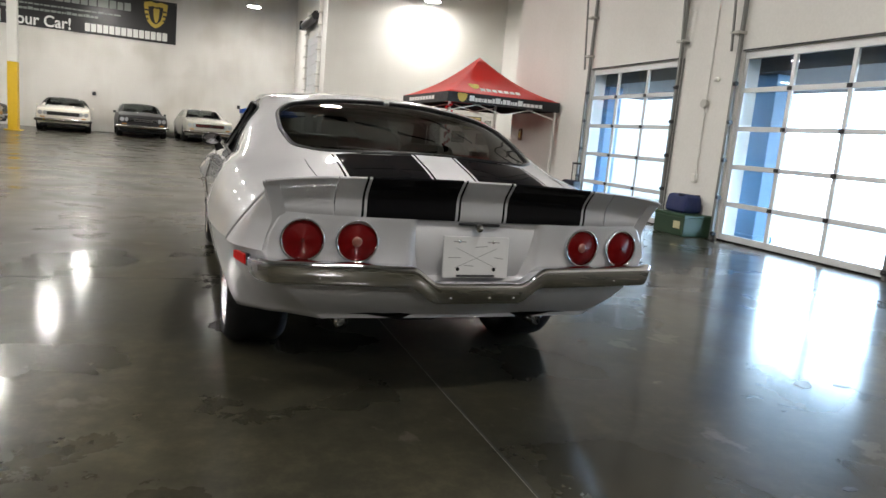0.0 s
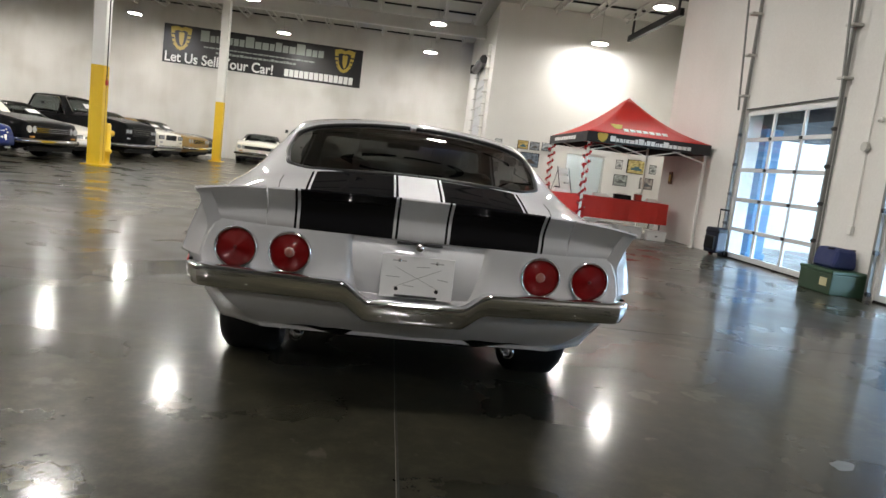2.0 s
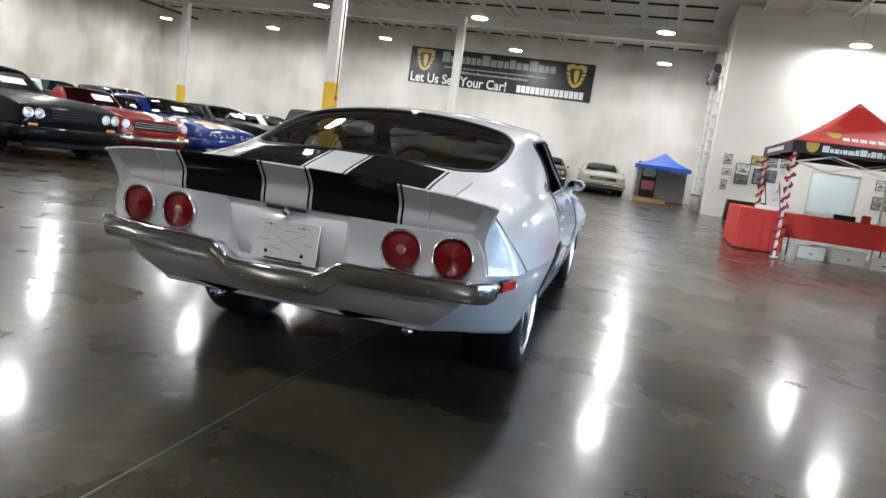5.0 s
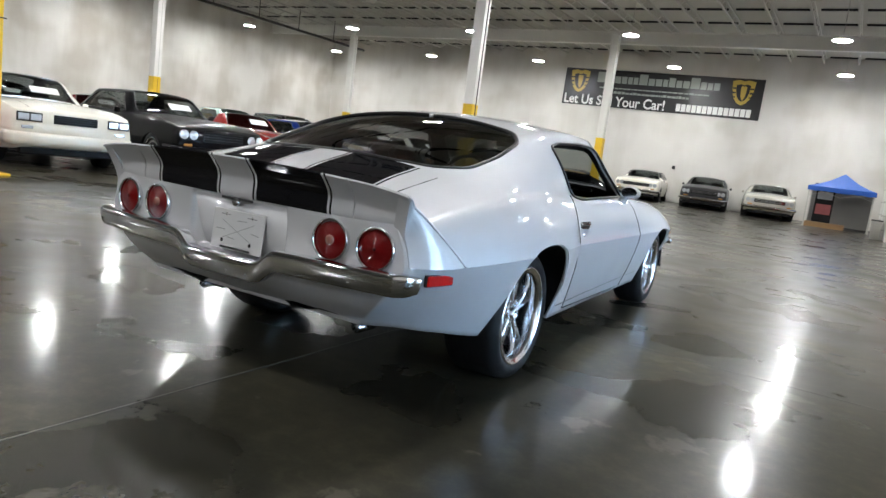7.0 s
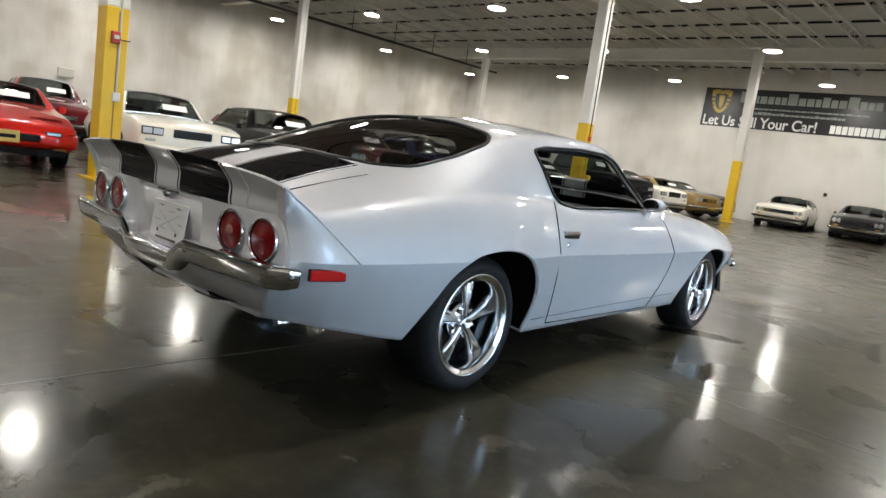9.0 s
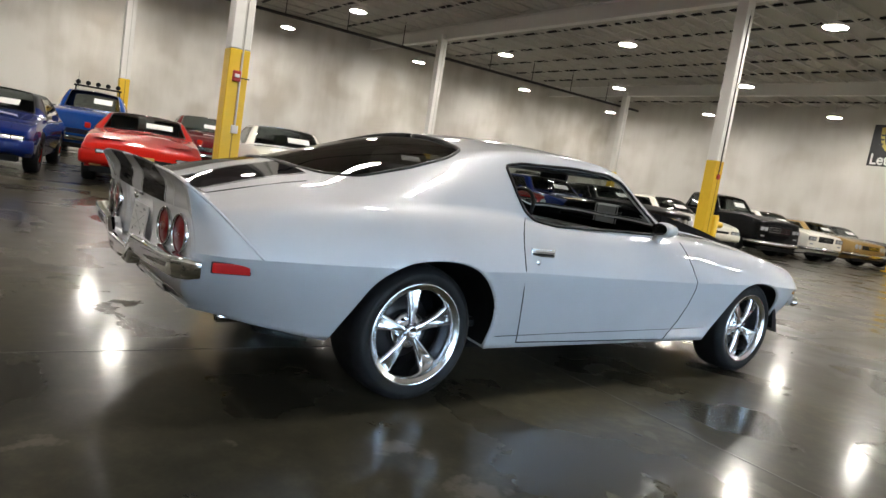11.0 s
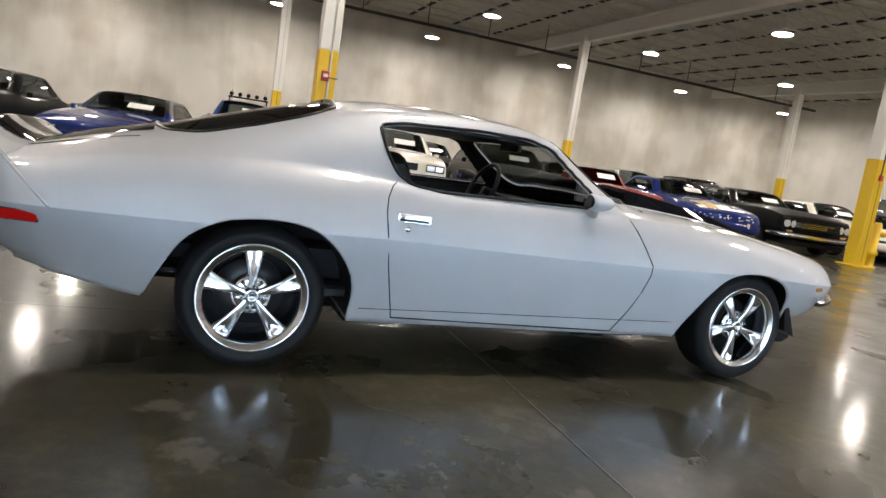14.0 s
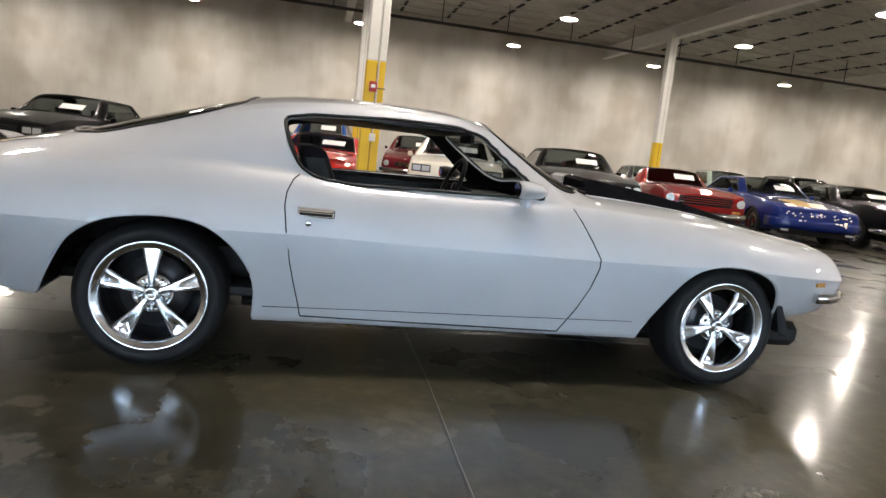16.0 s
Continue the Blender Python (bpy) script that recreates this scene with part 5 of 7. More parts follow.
# ---- banner ----
def text_me(body, size, extrude=0.002, weight=0.0):
    cu = bpy.data.curves.new("text", "FONT")
    cu.offset = weight
    cu.body, cu.size, cu.extrude, cu.align_x, cu.align_y = body, size, extrude, "LEFT", "BOTTOM"
    ob = bpy.data.objects.new("text", cu)
    scene.collection.objects.link(ob)
    me = bpy.data.meshes.new_from_object(ob.evaluated_get(bpy.context.evaluated_depsgraph_get()))
    bpy.data.objects.remove(ob)
    bpy.data.curves.remove(cu)
    xs = [v.co.x for v in me.vertices]
    me.transform(Matrix.Translation((-min(xs), 0, 0)))
    return me, max(xs) - min(xs)


def fit_text(body, w, h, mat, parent, name, label, m, bold=0.0):
    me, tw = text_me(body, 1.0, 0.002, bold)
    zs = [v.co.y for v in me.vertices]
    me.transform(Matrix.Diagonal((w / tw, h / (max(zs) - min(zs)), 1, 1)) @ Matrix.Translation((0, -min(zs), 0)))
    o = part(name, me, mat, parent, label, m)
    return o


def shield_bm(w, h, t):
    """A crest: flat top, curved sides meeting in a point."""
    pts = [(-.5, .5), (-.2, .56), (0, .5), (.2, .56), (.5, .5), (.46, .1), (.36, -.25), (.18, -.46), (0, -.54), (-.18, -.46), (-.36, -.25), (-.46, .1)]
    verts = [(x * w, -t, z * h) for x, z in pts] + [(x * w, 0, z * h) for x, z in pts]
    n = len(pts)
    return mesh_from("crest", verts, [tuple(range(n)), tuple(range(2 * n - 1, n - 1, -1))] + [(i, n + i, n + (i + 1) % n, (i + 1) % n) for i in range(n)])


BAN_BLACK = plain("black banner vinyl", (0.010, 0.010, 0.011), 0.34, grain=0.3, scale=2)
GOLD = plain("gold print", (0.55, 0.40, 0.07), 0.45, grain=0.1)
GREYP = plain("grey green print", (0.30, 0.33, 0.30), 0.5)
LETTER = plain("white print", (0.80, 0.80, 0.78), 0.5)
BW, BH = 9.6, 1.86
ban = thing("banner", "long black vinyl banner with gold crests and white lettering", "banner")
ban.matrix_basis = pose(-10.64, BACK_Y - 0.03, 4.22, 0, 0.67, 0) @ Matrix.Diagonal((0.982, 1, 0.968, 1))
part("sheet", box_bm(BW, 0.02, BH, 0.004, (BW / 2, 0, 0)), BAN_BLACK, ban)
for x in (.82, 8.72):
    cr = part("crest", shield_bm(1.0, 1.05, .012), GOLD, ban, "gold crest with a dark emblem", pose(x, -.012, 1.20))
    part("field", shield_bm(.62, .72, .008), BAN_BLACK, cr, "", pose(0, -.010, -.01))
    part("figure", shield_bm(.26, .60, .006), GOLD, cr, "", pose(0.03, -.018, -.02))
    for k in range(3):
        part("band", box_bm(.16, .006, .07, 0), BAN_BLACK, cr, "", pose(-.38, -.016, .16 - .2 * k))
        part("band", box_bm(.16, .006, .07, 0), BAN_BLACK, cr, "", pose(.38, -.016, .16 - .2 * k))


def letter_bars(parent, x0, z0, w, h, n, mat, name, m0=None, t=.008):
    """Plain bars standing for a printed name, of uneven width and height."""
    rnd = random.Random(n)
    tall = {0, 7, 14} if name == "name_bar" else set(range(n)) if name == "number_bar" else set()
    widths = [1.25 if k in tall else rnd.choice((.45, .75, .85, .95, 1.1)) for k in range(n)]
    unit, x = w / sum(widths), x0
    for k, q in enumerate(widths):
        hh = h * (1.0 if k in tall else rnd.choice((.62, .66, .66, .86)))
        part(name, box_bm(unit * q - w / n * .16, t, hh, 0), mat, parent, "", (m0 or Matrix()) @ pose(x + unit * q / 2, -.014, z0))
        x += unit * q


letter_bars(ban, 1.72, 1.22, 6.0, .52, 18, GREYP, "name_bar")
letter_bars(ban, 1.9, .93, 5.4, .10, 24, GREYP, "small_print_bar")
letter_bars(ban, 2.5, .70, 3.9, .14, 21, GREYP, "small_print_bar")
fit_text("Let Us Sell Your Car!", 5.2, .50, LETTER, ban, "lettering", "white slogan reading Let Us Sell Your Car!", pose(.12, -.014, .06, 90, 0, 0), .02)
letter_bars(ban, 5.85, .10, 3.4, .36, 14, LETTER, "number_bar")


# ---- dock doors ----
DOOR_PANE = window_glass("door glass", (0.93, 0.96, 0.97))
FRAME = plain("white door frame", (0.66, 0.67, 0.67), 0.4, 0.2, grain=0.05)
PIPE_GREY = plain("galvanised steel", (0.22, 0.22, 0.21), 0.45, 0.5, grain=0.15)
for di, (a, b) in enumerate(edges):
    w = b - a
    d = thing(f"door_{di + 1}", "white sectional dock door with rows of clear panes", "door", (DOOR_X + 0.05, (a + b) / 2, 0), -90, kind="structure")
    rows, cols = 5, 3
    rh, cw = DOOR_H / rows, w / cols
    for r in range(rows + 1):
        part("rail", box_bm(w - 0.012, 0.045, 0.062 if 0 < r < rows else 0.10, 0.004, (0, 0, max(0.0, min(DOOR_H - 0.10, r * rh - (0.031 if 0 < r < rows else 0)))),), FRAME, d)
    for c in range(cols + 1):
        x = -w / 2 + c * cw
        part("stile", box_bm(0.060, 0.040, DOOR_H - .02, 0.004, (max(-w / 2 + .036, min(w / 2 - .036, x)), 0, .01)), FRAME, d)
    for r in range(rows):
        for c in range(cols):
            pane = part("pane", box_bm(cw - 0.05, 0.008, rh - 0.05, 0, (-w / 2 + (c + .5) * cw, 0, r * rh + .025)), DOOR_PANE, d)
            pane.visible_shadow = False
    for r in range(1, rows):
        for c in (1, 2):
            part("hinge", box_bm(0.06, 0.03, 0.05, 0.006, (-w / 2 + c * cw, -.035, r * rh - .025)), DARK_METAL, d)
    for s in (1, -1):
        # a track and a leaning brace run up the wall beside the leaf
        tr = part("track", box_bm(0.045, 0.05, CEIL_Z - .4, 0.004, (s * (w / 2 + .04), -.10, 0)), PIPE_GREY, d, "galvanised vertical track")
        part("track_brace", box_bm(0.025, 0.025, CEIL_Z - DOOR_H - .42, 0), PIPE_GREY, tr, "", pose(s * (w / 2 + .12), -.16, DOOR_H, 4.2, 0, 0))
        part("jamb_angle", box_bm(0.02, 0.02, DOOR_H, 0.003, (s * (w / 2 + .085), -.07, 0)), PIPE_GREY, tr)
        for k in range(6):
            part("bracket", box_bm(0.16, 0.14 + .02 * k, 0.035, 0.004, (s * (w / 2 + .08), -.12 - .03 * max(0, k - 1), DOOR_H + .22 + .68 * k)), STEEL_B, tr)
        for k in range(5):
            part("roller", cyl_bm(.03, .03, .05, 10, pose(s * (w / 2 + .02), -.12, .08 + k * rh, 0, 90, 0)), DARK_METAL, tr)
    part("header_seal", box_bm(w + .02, 0.012, 0.022, 0.002, (0, -.06, DOOR_H)), DARK_METAL, d)
    part("floor_seal", box_bm(w, 0.03, 0.02, 0.004, (0, -.03, 0)), BLACK, d)

# fittings between the doors
cond = thing("conduit", "thin wall conduit with a round junction box", "conduit", (DOOR_X - 0.02, 8.72, 0.8), kind="structure")
part("pipe", cyl_bm(0.012, 0.012, 5.2, 8), STEEL_W, cond)
part("junction_box", cyl_bm(0.06, 0.06, 0.05, 16, pose(0, 0, 1.05, 0, -90, 0)), STEEL_B, cond)
part("switch_box", box_bm(0.05, 0.08, 0.12, 0.006, (-.01, 0, -.06)), STEEL_W, cond)
cam2 = thing("wall_sensor", "small white sensor on the wall", "sensor", (DOOR_X - 0.03, 8.55, 2.15))
part("case", box_bm(0.07, 0.09, 0.06, 0.02), STEEL_W, cam2)

# outside the doors: a dark canopy over the dock and blue posts
CANOPY = plain("dark canopy", (0.045, 0.05, 0.06), 0.6)
BLUE_POST = plain("blue dock post", (0.10, 0.24, 0.42), 0.5, grain=0.1)
slab("canopy", (DOOR_X + 0.3, -2.0, 2.28), (DOOR_X + 2.6, 14.0, 2.6), CANOPY, "dark canopy over the dock outside", "canopy")
for k, (a, b) in enumerate(edges):
    for y in ((b + 0.35 if b > 10 else b + 0.06),):
        post = thing("dock_pier", "blue painted pier outside a dock door", "pier", (DOOR_X + 0.63, y, 0))
        part("shaft", box_bm(0.30, 0.42, 2.28, 0.01), BLUE_POST, post)
        part("foot", box_bm(0.36, 0.48, 0.10, 0.01), BLUE_POST, post)


# ---- door in the return wall, seen edge on ----
dd = thing("door_4", "closed white ribbed roller door with side tracks", "door", (SIDE_X - 0.02, 28.3, 0), 90, kind="structure")
for k in range(12):
    part("door_slat", box_bm(3.2, 0.04, 0.36, 0.012, (0, .02, .38 * k)), FRAME, dd)
for s in (1, -1):
    tr = part("track", box_bm(0.08, 0.12, 5.6, 0.004, (s * 1.66, .06, 0)), STEEL_W, dd)
    for k in range(12):
        part("bracket", box_bm(0.22, 0.16, 0.04, 0.004, (s * 1.72, .09, .3 + .44 * k)), STEEL_B, tr)
part("drum", cyl_bm(0.16, 0.16, 3.3, 16, pose(-1.65, .22, 5.05, 0, 90, 0)), DARK_METAL, dd)
part("motor", box_bm(0.3, 0.3, 0.35, 0.03, (1.7, .25, 4.9)), BLACK, dd)


# ---- red canopy tent with its tables ----
TENT_RED = plain("red tent fabric", (0.50, 0.022, 0.016), 0.6, grain=0.15, scale=4, rel=0.15)
TENT_BLACK = plain("black valance fabric", (0.014, 0.014, 0.016), 0.6, grain=0.2)
CLOTH = plain("red table cloth", (0.52, 0.03, 0.02), 0.7, grain=0.2, scale=5, rel=0.2)
TX0, TX1, TY0, TY1, TZ, TA = 4.47, 6.82, 12.95, 16.1, 1.93, 2.80


def canopy_me(x0, x1, y0, y1, z, apex, n=10, sag=.10):
    """Four sagging roof planes that meet in the apex."""
    cx, cy, verts, faces = (x0 + x1) / 2, (y0 + y1) / 2, [], []
    cor = [(x0, y0), (x1, y0), (x1, y1), (x0, y1)]
    for k in range(4):
        a, b = cor[k], cor[(k + 1) % 4]
        base = len(verts)
        for i in range(n + 1):
            t = i / n
            for j in range(n + 1):
                u = j / n
                ex, ey = a[0] + (b[0] - a[0]) * u, a[1] + (b[1] - a[1]) * u
                h = z + (apex - z) * (t - sag * 1.3 * math.sin(math.pi * t)) - .03 * math.sin(math.pi * u) * (1 - t)
                verts.append((ex + (cx - ex) * t, ey + (cy - ey) * t, h))
        for i in range(n):
            for j in range(n):
                q = base + i * (n + 1) + j
                faces.append((q, q + 1, q + n + 2, q + n + 1))
    me = mesh_from("canopy", verts, faces, True)
    bm = bmesh.new(); bm.from_mesh(me)
    bmesh.ops.remove_doubles(bm, verts=bm.verts[:], dist=1e-4)
    bmesh.ops.recalc_face_normals(bm, faces=bm.faces[:])
    bm.to_mesh(me); bm.free()
    return me


def tent(label, x0, x1, y0, y1, z, apex, fab, val, drop, leg_mat):
    t = thing("canopy_tent", label, "tent", (x0, y0, 0))
    c = part("canopy", canopy_me(0, x1 - x0, 0, y1 - y0, z, apex), fab, t)
    so = c.modifiers.new("thickness", "SOLIDIFY"); so.thickness = .008
    for nm, sx, sy, at in (("f", x1 - x0, .012, ((x1 - x0) / 2, 0)), ("b", x1 - x0, .012, ((x1 - x0) / 2, y1 - y0)), ("l", .012, y1 - y0 - .014, (0, (y1 - y0) / 2)), ("r", .012, y1 - y0 - .014, (x1 - x0, (y1 - y0) / 2))):
        part("valance", box_bm(sx, sy, drop, 0, (*at, z - drop)), val, t)
    for x in (.06, x1 - x0 - .06):
        for y in (.06, y1 - y0 - .06):
            lg = part("leg", box_bm(.045, .045, z - .02, .006, (x, y, 0)), leg_mat, t)
            part("foot", box_bm(.11, .11, .012, .002, (x, y, 0)), leg_mat, lg)
    for y in (.06, y1 - y0 - .06):
        for k in range(2):
            w = (x1 - x0 - .12) / 2
            for s in (1, -1):
                part("truss_bar", box_bm(math.hypot(w, .28), .02, .02, 0, (0, 0, -.01)), leg_mat, t, "", pose(.06 + w * (k + .5), y, z - .20, 0, s * math.degrees(math.atan2(.28, w)), 0))
    return t


red = tent("red canopy tent with a black printed valance", TX0, TX1, TY0, TY1, TZ, TA, TENT_RED, TENT_BLACK, .19, STEEL_W)
wx = TX1 - TX0
cr = part("crest", shield_bm(.20, .15, .004), GOLD, red, "", pose(.28, -.010, TZ - .095))
letter_bars(red, .42, TZ - .145, 1.55, .10, 20, LETTER, "name_bar", t=.004)
sl = math.degrees(math.atan2(TA - TZ, (TY1 - TY0) / 2)) - 6
cr = part("crest", shield_bm(.22, .17, .004), GOLD, red, "", pose(.62, .30, TZ + .155, sl - 90 + 8, 0, 0))
for k in range(7):
    part("name_bar", box_bm(.095, .004, .10, 0), LETTER, red, "", pose(.80 + .125 * k, .25, TZ + .085, sl - 90 + 8, 0, 0))
for k in range(9):
    part("name_bar", box_bm(.004, .16, .07, 0, (-.012, .9 + .2 * k, TZ - .13)), LETTER, red)


def garland(at, h):
    g = thing("garland", "twisted red and silver tinsel garland round a tent leg", "garland", at, group="tent garlands")
    bm, bs = bmesh.new(), bmesh.new()
    for k in range(150):
        z = h * k / 150
        a = k * .42
        r = .045 + .018 * math.sin(k * .9)
        m = Matrix.Translation((r * math.cos(a), r * math.sin(a), z)) @ Euler((random.uniform(0, 3), random.uniform(0, 3), a)).to_matrix().to_4x4()
        bmesh.ops.create_cone(bm if k % 4 else bs, cap_ends=True, segments=4, radius1=.030, radius2=.004, depth=.05, matrix=m)
    tagged(part("tinsel", bm, plain("red tinsel", (.45, .01, .012), .3, .5), g), kind="stuff")
    tagged(part("silver_tinsel", bs, CHROME, g), kind="stuff")


garland((TX0 + .06, TY0 + .06, .02), TZ - .22)
garland((TX0 + .06, TY1 - .06, .02), TZ - .22)


def cloth_table(label, x0, x1, y0, y1, top, hem):
    t = thing("folding_table", label, "table", ((x0 + x1) / 2, (y0 + y1) / 2, 0), group="tent tables")
    w, d = x1 - x0, y1 - y0
    part("table_top", box_bm(w - .02, d - .02, .03, .004, (0, 0, top - .035)), STEEL_W, t)
    for sx in (-1, 1):
        for sy in (-1, 1):
            part("leg", cyl_bm(.014, .014, top - .04, 8, pose(sx * (w / 2 - .10), sy * (d / 2 - .08), 0)), DARK_METAL, t)
    verts, faces, ring = [], [], []
    per = [(-w / 2 + w * k / 16, -d / 2) for k in range(16)] + [(w / 2, -d / 2 + d * k / 16) for k in range(16)] + [(w / 2 - w * k / 16, d / 2) for k in range(16)] + [(-w / 2, d / 2 - d * k / 16) for k in range(16)]
    for lev in range(6):
        tt = lev / 5
        for k, (x, y) in enumerate(per):
            o = .018 * tt * math.sin(k * 1.9) + .012 * tt
            nx, ny = x / (w / 2), y / (d / 2)
            verts.append((x + o * nx, y + o * ny, top + .002 - (top - hem) * tt))
    n = len(per)
    for lev in range(5):
        for k in range(n):
            faces.append((lev * n + k, lev * n + (k + 1) % n, (lev + 1) * n + (k + 1) % n, (lev + 1) * n + k))
    faces.append(tuple(range(n)))
    c = solo("table_cloth", mesh_from("table_cloth", verts, faces), CLOTH, "bright red cloth draped over a folding table", "tablecloth", pose((x0 + x1) / 2, (y0 + y1) / 2, 0))
    so = c.modifiers.new("thickness", "SOLIDIFY"); so.thickness, so.offset = .006, 1
    return t


cloth_table("folding table under a red cloth by the tent leg", 3.98, 4.75, 13.75, 15.8, .72, .02)
cloth_table("long folding table under a red cloth in the tent", 4.79, 6.62, 14.0, 14.75, .72, .30)
BOXCARD = plain("white cardboard", (.66, .66, .64), .7, grain=.1)
for x, y, w, d, h in ((5.25, 13.92, .42, .30, .20), (5.78, 13.90, .52, .32, .22), (6.32, 13.72, .36, .30, .19), (5.55, 14.4, .4, .3, .2)):
    bx = thing("carton", "white cardboard carton on the floor under the table", "box", (x, y, 0), random.uniform(-12, 12), group="cartons")
    part("case", box_bm(w, d, h, .004), BOXCARD, bx)
    part("lid", box_bm(w + .012, d + .012, .05, .004, (0, 0, h - .045)), BOXCARD, bx)
    part("mark", box_bm(.05, .003, .02, 0, (0, -d / 2 - .003, h * .4)), DARK_METAL, bx)
for x, y, w, d, h, mat, nm, cat, lab in ((4.45, 14.3, .34, .24, .06, WHITE, "brochure_tray", "tray", "white tray of leaflets on the red table"), (4.6, 15.0, .26, .20, .10, BLACK, "card_rack", "rack", "small black rack on the red table"), (5.3, 14.4, .30, .22, .05, STEEL_W, "food_tray", "tray", "pale tray on the red table"),
                                   (5.75, 14.35, .34, .26, .09, BLACK, "food_dish", "dish", "dark covered dish on the red table"), (6.1, 14.4, .14, .14, .13, RED_PAINT, "cup_stack", "cups", "stack of red cups on the red table"), (6.4, 14.35, .26, .20, .05, WHITE, "napkin_tray", "tray", "white napkin tray on the red table")):
    o = thing(nm, lab, cat, (x, y, .729), random.uniform(-15, 15))
    part("base", box_bm(w, d, h, .012, seg=2), mat, o)
    part("top", box_bm(w * .8, d * .8, .02, .005, (0, 0, h)), STEEL_W if mat is not STEEL_W else WHITE, o)
easel = thing("display_stand", "wire display stand with leaflets on the red table", "stand", (4.62, 14.6, .729), 20)
for s in (1, -1):
    part("side_rail", cyl_bm(.008, .008, .56, 8, pose(s * .14, 0, 0, -22, 0, 0)), DARK_METAL, easel)
    part("back_leg", cyl_bm(.006, .006, .5, 8, pose(s * .14, .36, 0, 22, 0, 0)), DARK_METAL, easel)
for k in range(3):
    part("leaflet", box_bm(.24, .006, .13, .002), WHITE, easel, "", pose(0, .03 + .07 * k, .05 + .16 * k, -22, 0, 0))

# ---- along the picture wall ----
def print_mat(tone):
    """A printed photograph: cloudy patches of paler and darker ink."""
    m, n, l, b = material("print")
    big = noise_tex(n, l, coords(n, l, (7, 7, 12)), 1.0, 3)
    l.new(ramp(n, l, big, [(0.35, [c * .35 for c in tone]), (0.5, tone), (0.68, [min(.8, c * 1.5 + .08) for c in tone])]), b.inputs["Base Color"])
    b.inputs["Roughness"].default_value = 0.3
    return m


def motif_me(w, h):
    """The outline of a low car, as a flat print."""
    pts = [(-.5, 0), (-.5, .45), (-.28, .55), (-.12, 1), (.2, 1), (.34, .58), (.5, .48), (.5, 0)]
    n = len(pts)
    verts = [(x * w, -.002, z * h) for x, z in pts] + [(x * w, .002, z * h) for x, z in pts]
    return mesh_from("motif", verts, [tuple(range(n)), tuple(range(2 * n - 1, n - 1, -1))] + [(i, n + i, n + (i + 1) % n, (i + 1) % n) for i in range(n)])


PICS = [(4.40, 1.91, .26, .34), (4.43, 1.52, .30, .22), (4.40, 1.12, .20, .34), (4.88, 1.65, .46, .40), (4.87, 1.33, .44, .30), (5.24, 1.965, .40, .32), (5.65, 1.963, .36, .30), (6.06, 1.98, .36, .30), (5.52, 1.495, .72, .52),
        (8.66, 1.69, .26, .34), (9.27, 1.68, .72, .52), (9.86, 1.65, .26, .34), (8.77, 1.16, .52, .42), (9.70, 1.146, .52, .42)]
pic_tones = [(.35, .36, .34), (.42, .40, .34), (.30, .28, .24), (.55, .55, .52), (.10, .10, .10), (.45, .33, .10), (.20, .22, .24), (.28, .30, .32), (.10, .13, .17), (.45, .45, .43), (.42, .34, .12), (.35, .36, .34), (.24, .26, .24), (.25, .22, .20)]
for (x, z, w, h), tone in zip(PICS, pic_tones):
    x, z, w, h = 1.5 + 1.08 * (x - 1.5), 1.04 + 1.08 * (z - 1.04), 1.08 * w, 1.08 * h
    p = thing("framed_picture", "small framed print of a car on a white wall", "picture", (x, SIDE_Y - .03, z - h / 2), group="wall pictures")
    part("frame", box_bm(w * .92, .025, h * .92, .005), BLACK, p)
    part("print", box_bm(w * .84, .006, h * .83, 0, (0, -.014, h * .045)), print_mat(tone), p)
    part("motif", motif_me(w * .52, h * .26), plain("print motif", [c * .35 for c in tone[::-1]], .4, grain=.4, scale=20), p, "", pose(0, -.019, h * .24))
plq = thing("wall_plaque", "brown wooden plaque on the white wall", "plaque", (DOOR_X - .03, 14.7, 1.15), 0)
part("board", box_bm(.03, .16, .26, .01), plain("brown wood", (.22, .11, .05), .5, grain=.3), plq)
part("inlay", box_bm(.01, .09, .14, .004, (-.018, 0, .06)), GOLD, plq)
blk = thing("draped_table", "low table under a black cloth by the picture wall", "table", (5.33, SIDE_Y - 1.0, 0))
bm = box_bm(1.15, .60, .66, .04, seg=2)
for v in bm.verts:
    if v.co.z < .3:
        v.co.x *= 1.06; v.co.y *= 1.12
part("cloth", bm, VINYL, blk)
hi = thing("high_table", "small round white bistro table", "table", (6.3, SIDE_Y - 1.9, 0))
part("top", cyl_bm(.34, .34, .03, 24, pose(0, 0, .70)), STEEL_W, hi)
part("stem", cyl_bm(.03, .03, .70, 12), DARK_METAL, hi)
part("foot", cyl_bm(.24, .20, .02, 20), DARK_METAL, hi)
# office window
ow = thing("window_1", "office window in the picture wall", "window", ((OFF_X0 + OFF_X1) / 2, SIDE_Y + .1, OFF_Z0), kind="structure")
wW, wH = OFF_X1 - OFF_X0, OFF_Z1 - OFF_Z0
for s in (1, -1):
    part("window_frame", box_bm(.05, .10, wH, .004, (s * (wW / 2 - .025), 0, 0)), STEEL_B, ow)
part("window_frame", box_bm(wW - .1, .10, .05, .004, (0, 0, 0)), STEEL_B, ow)
part("window_frame", box_bm(wW - .1, .10, .05, .004, (0, 0, wH - .05)), STEEL_B, ow)
part("pane", box_bm(wW - .1, .008, wH - .1, 0, (0, 0, .05)), CLEAR, ow)
slab("wall_office_back", (6.0, SIDE_Y + 2.9, 0), (9.5, SIDE_Y + 3.1, 3.0), WALL_CLEAN, "white office wall behind the window")
slab("wall_office_left", (5.9, SIDE_Y + .3, 0), (6.0, SIDE_Y + 3.1, 3.0), WALL_CLEAN, "white office side wall")
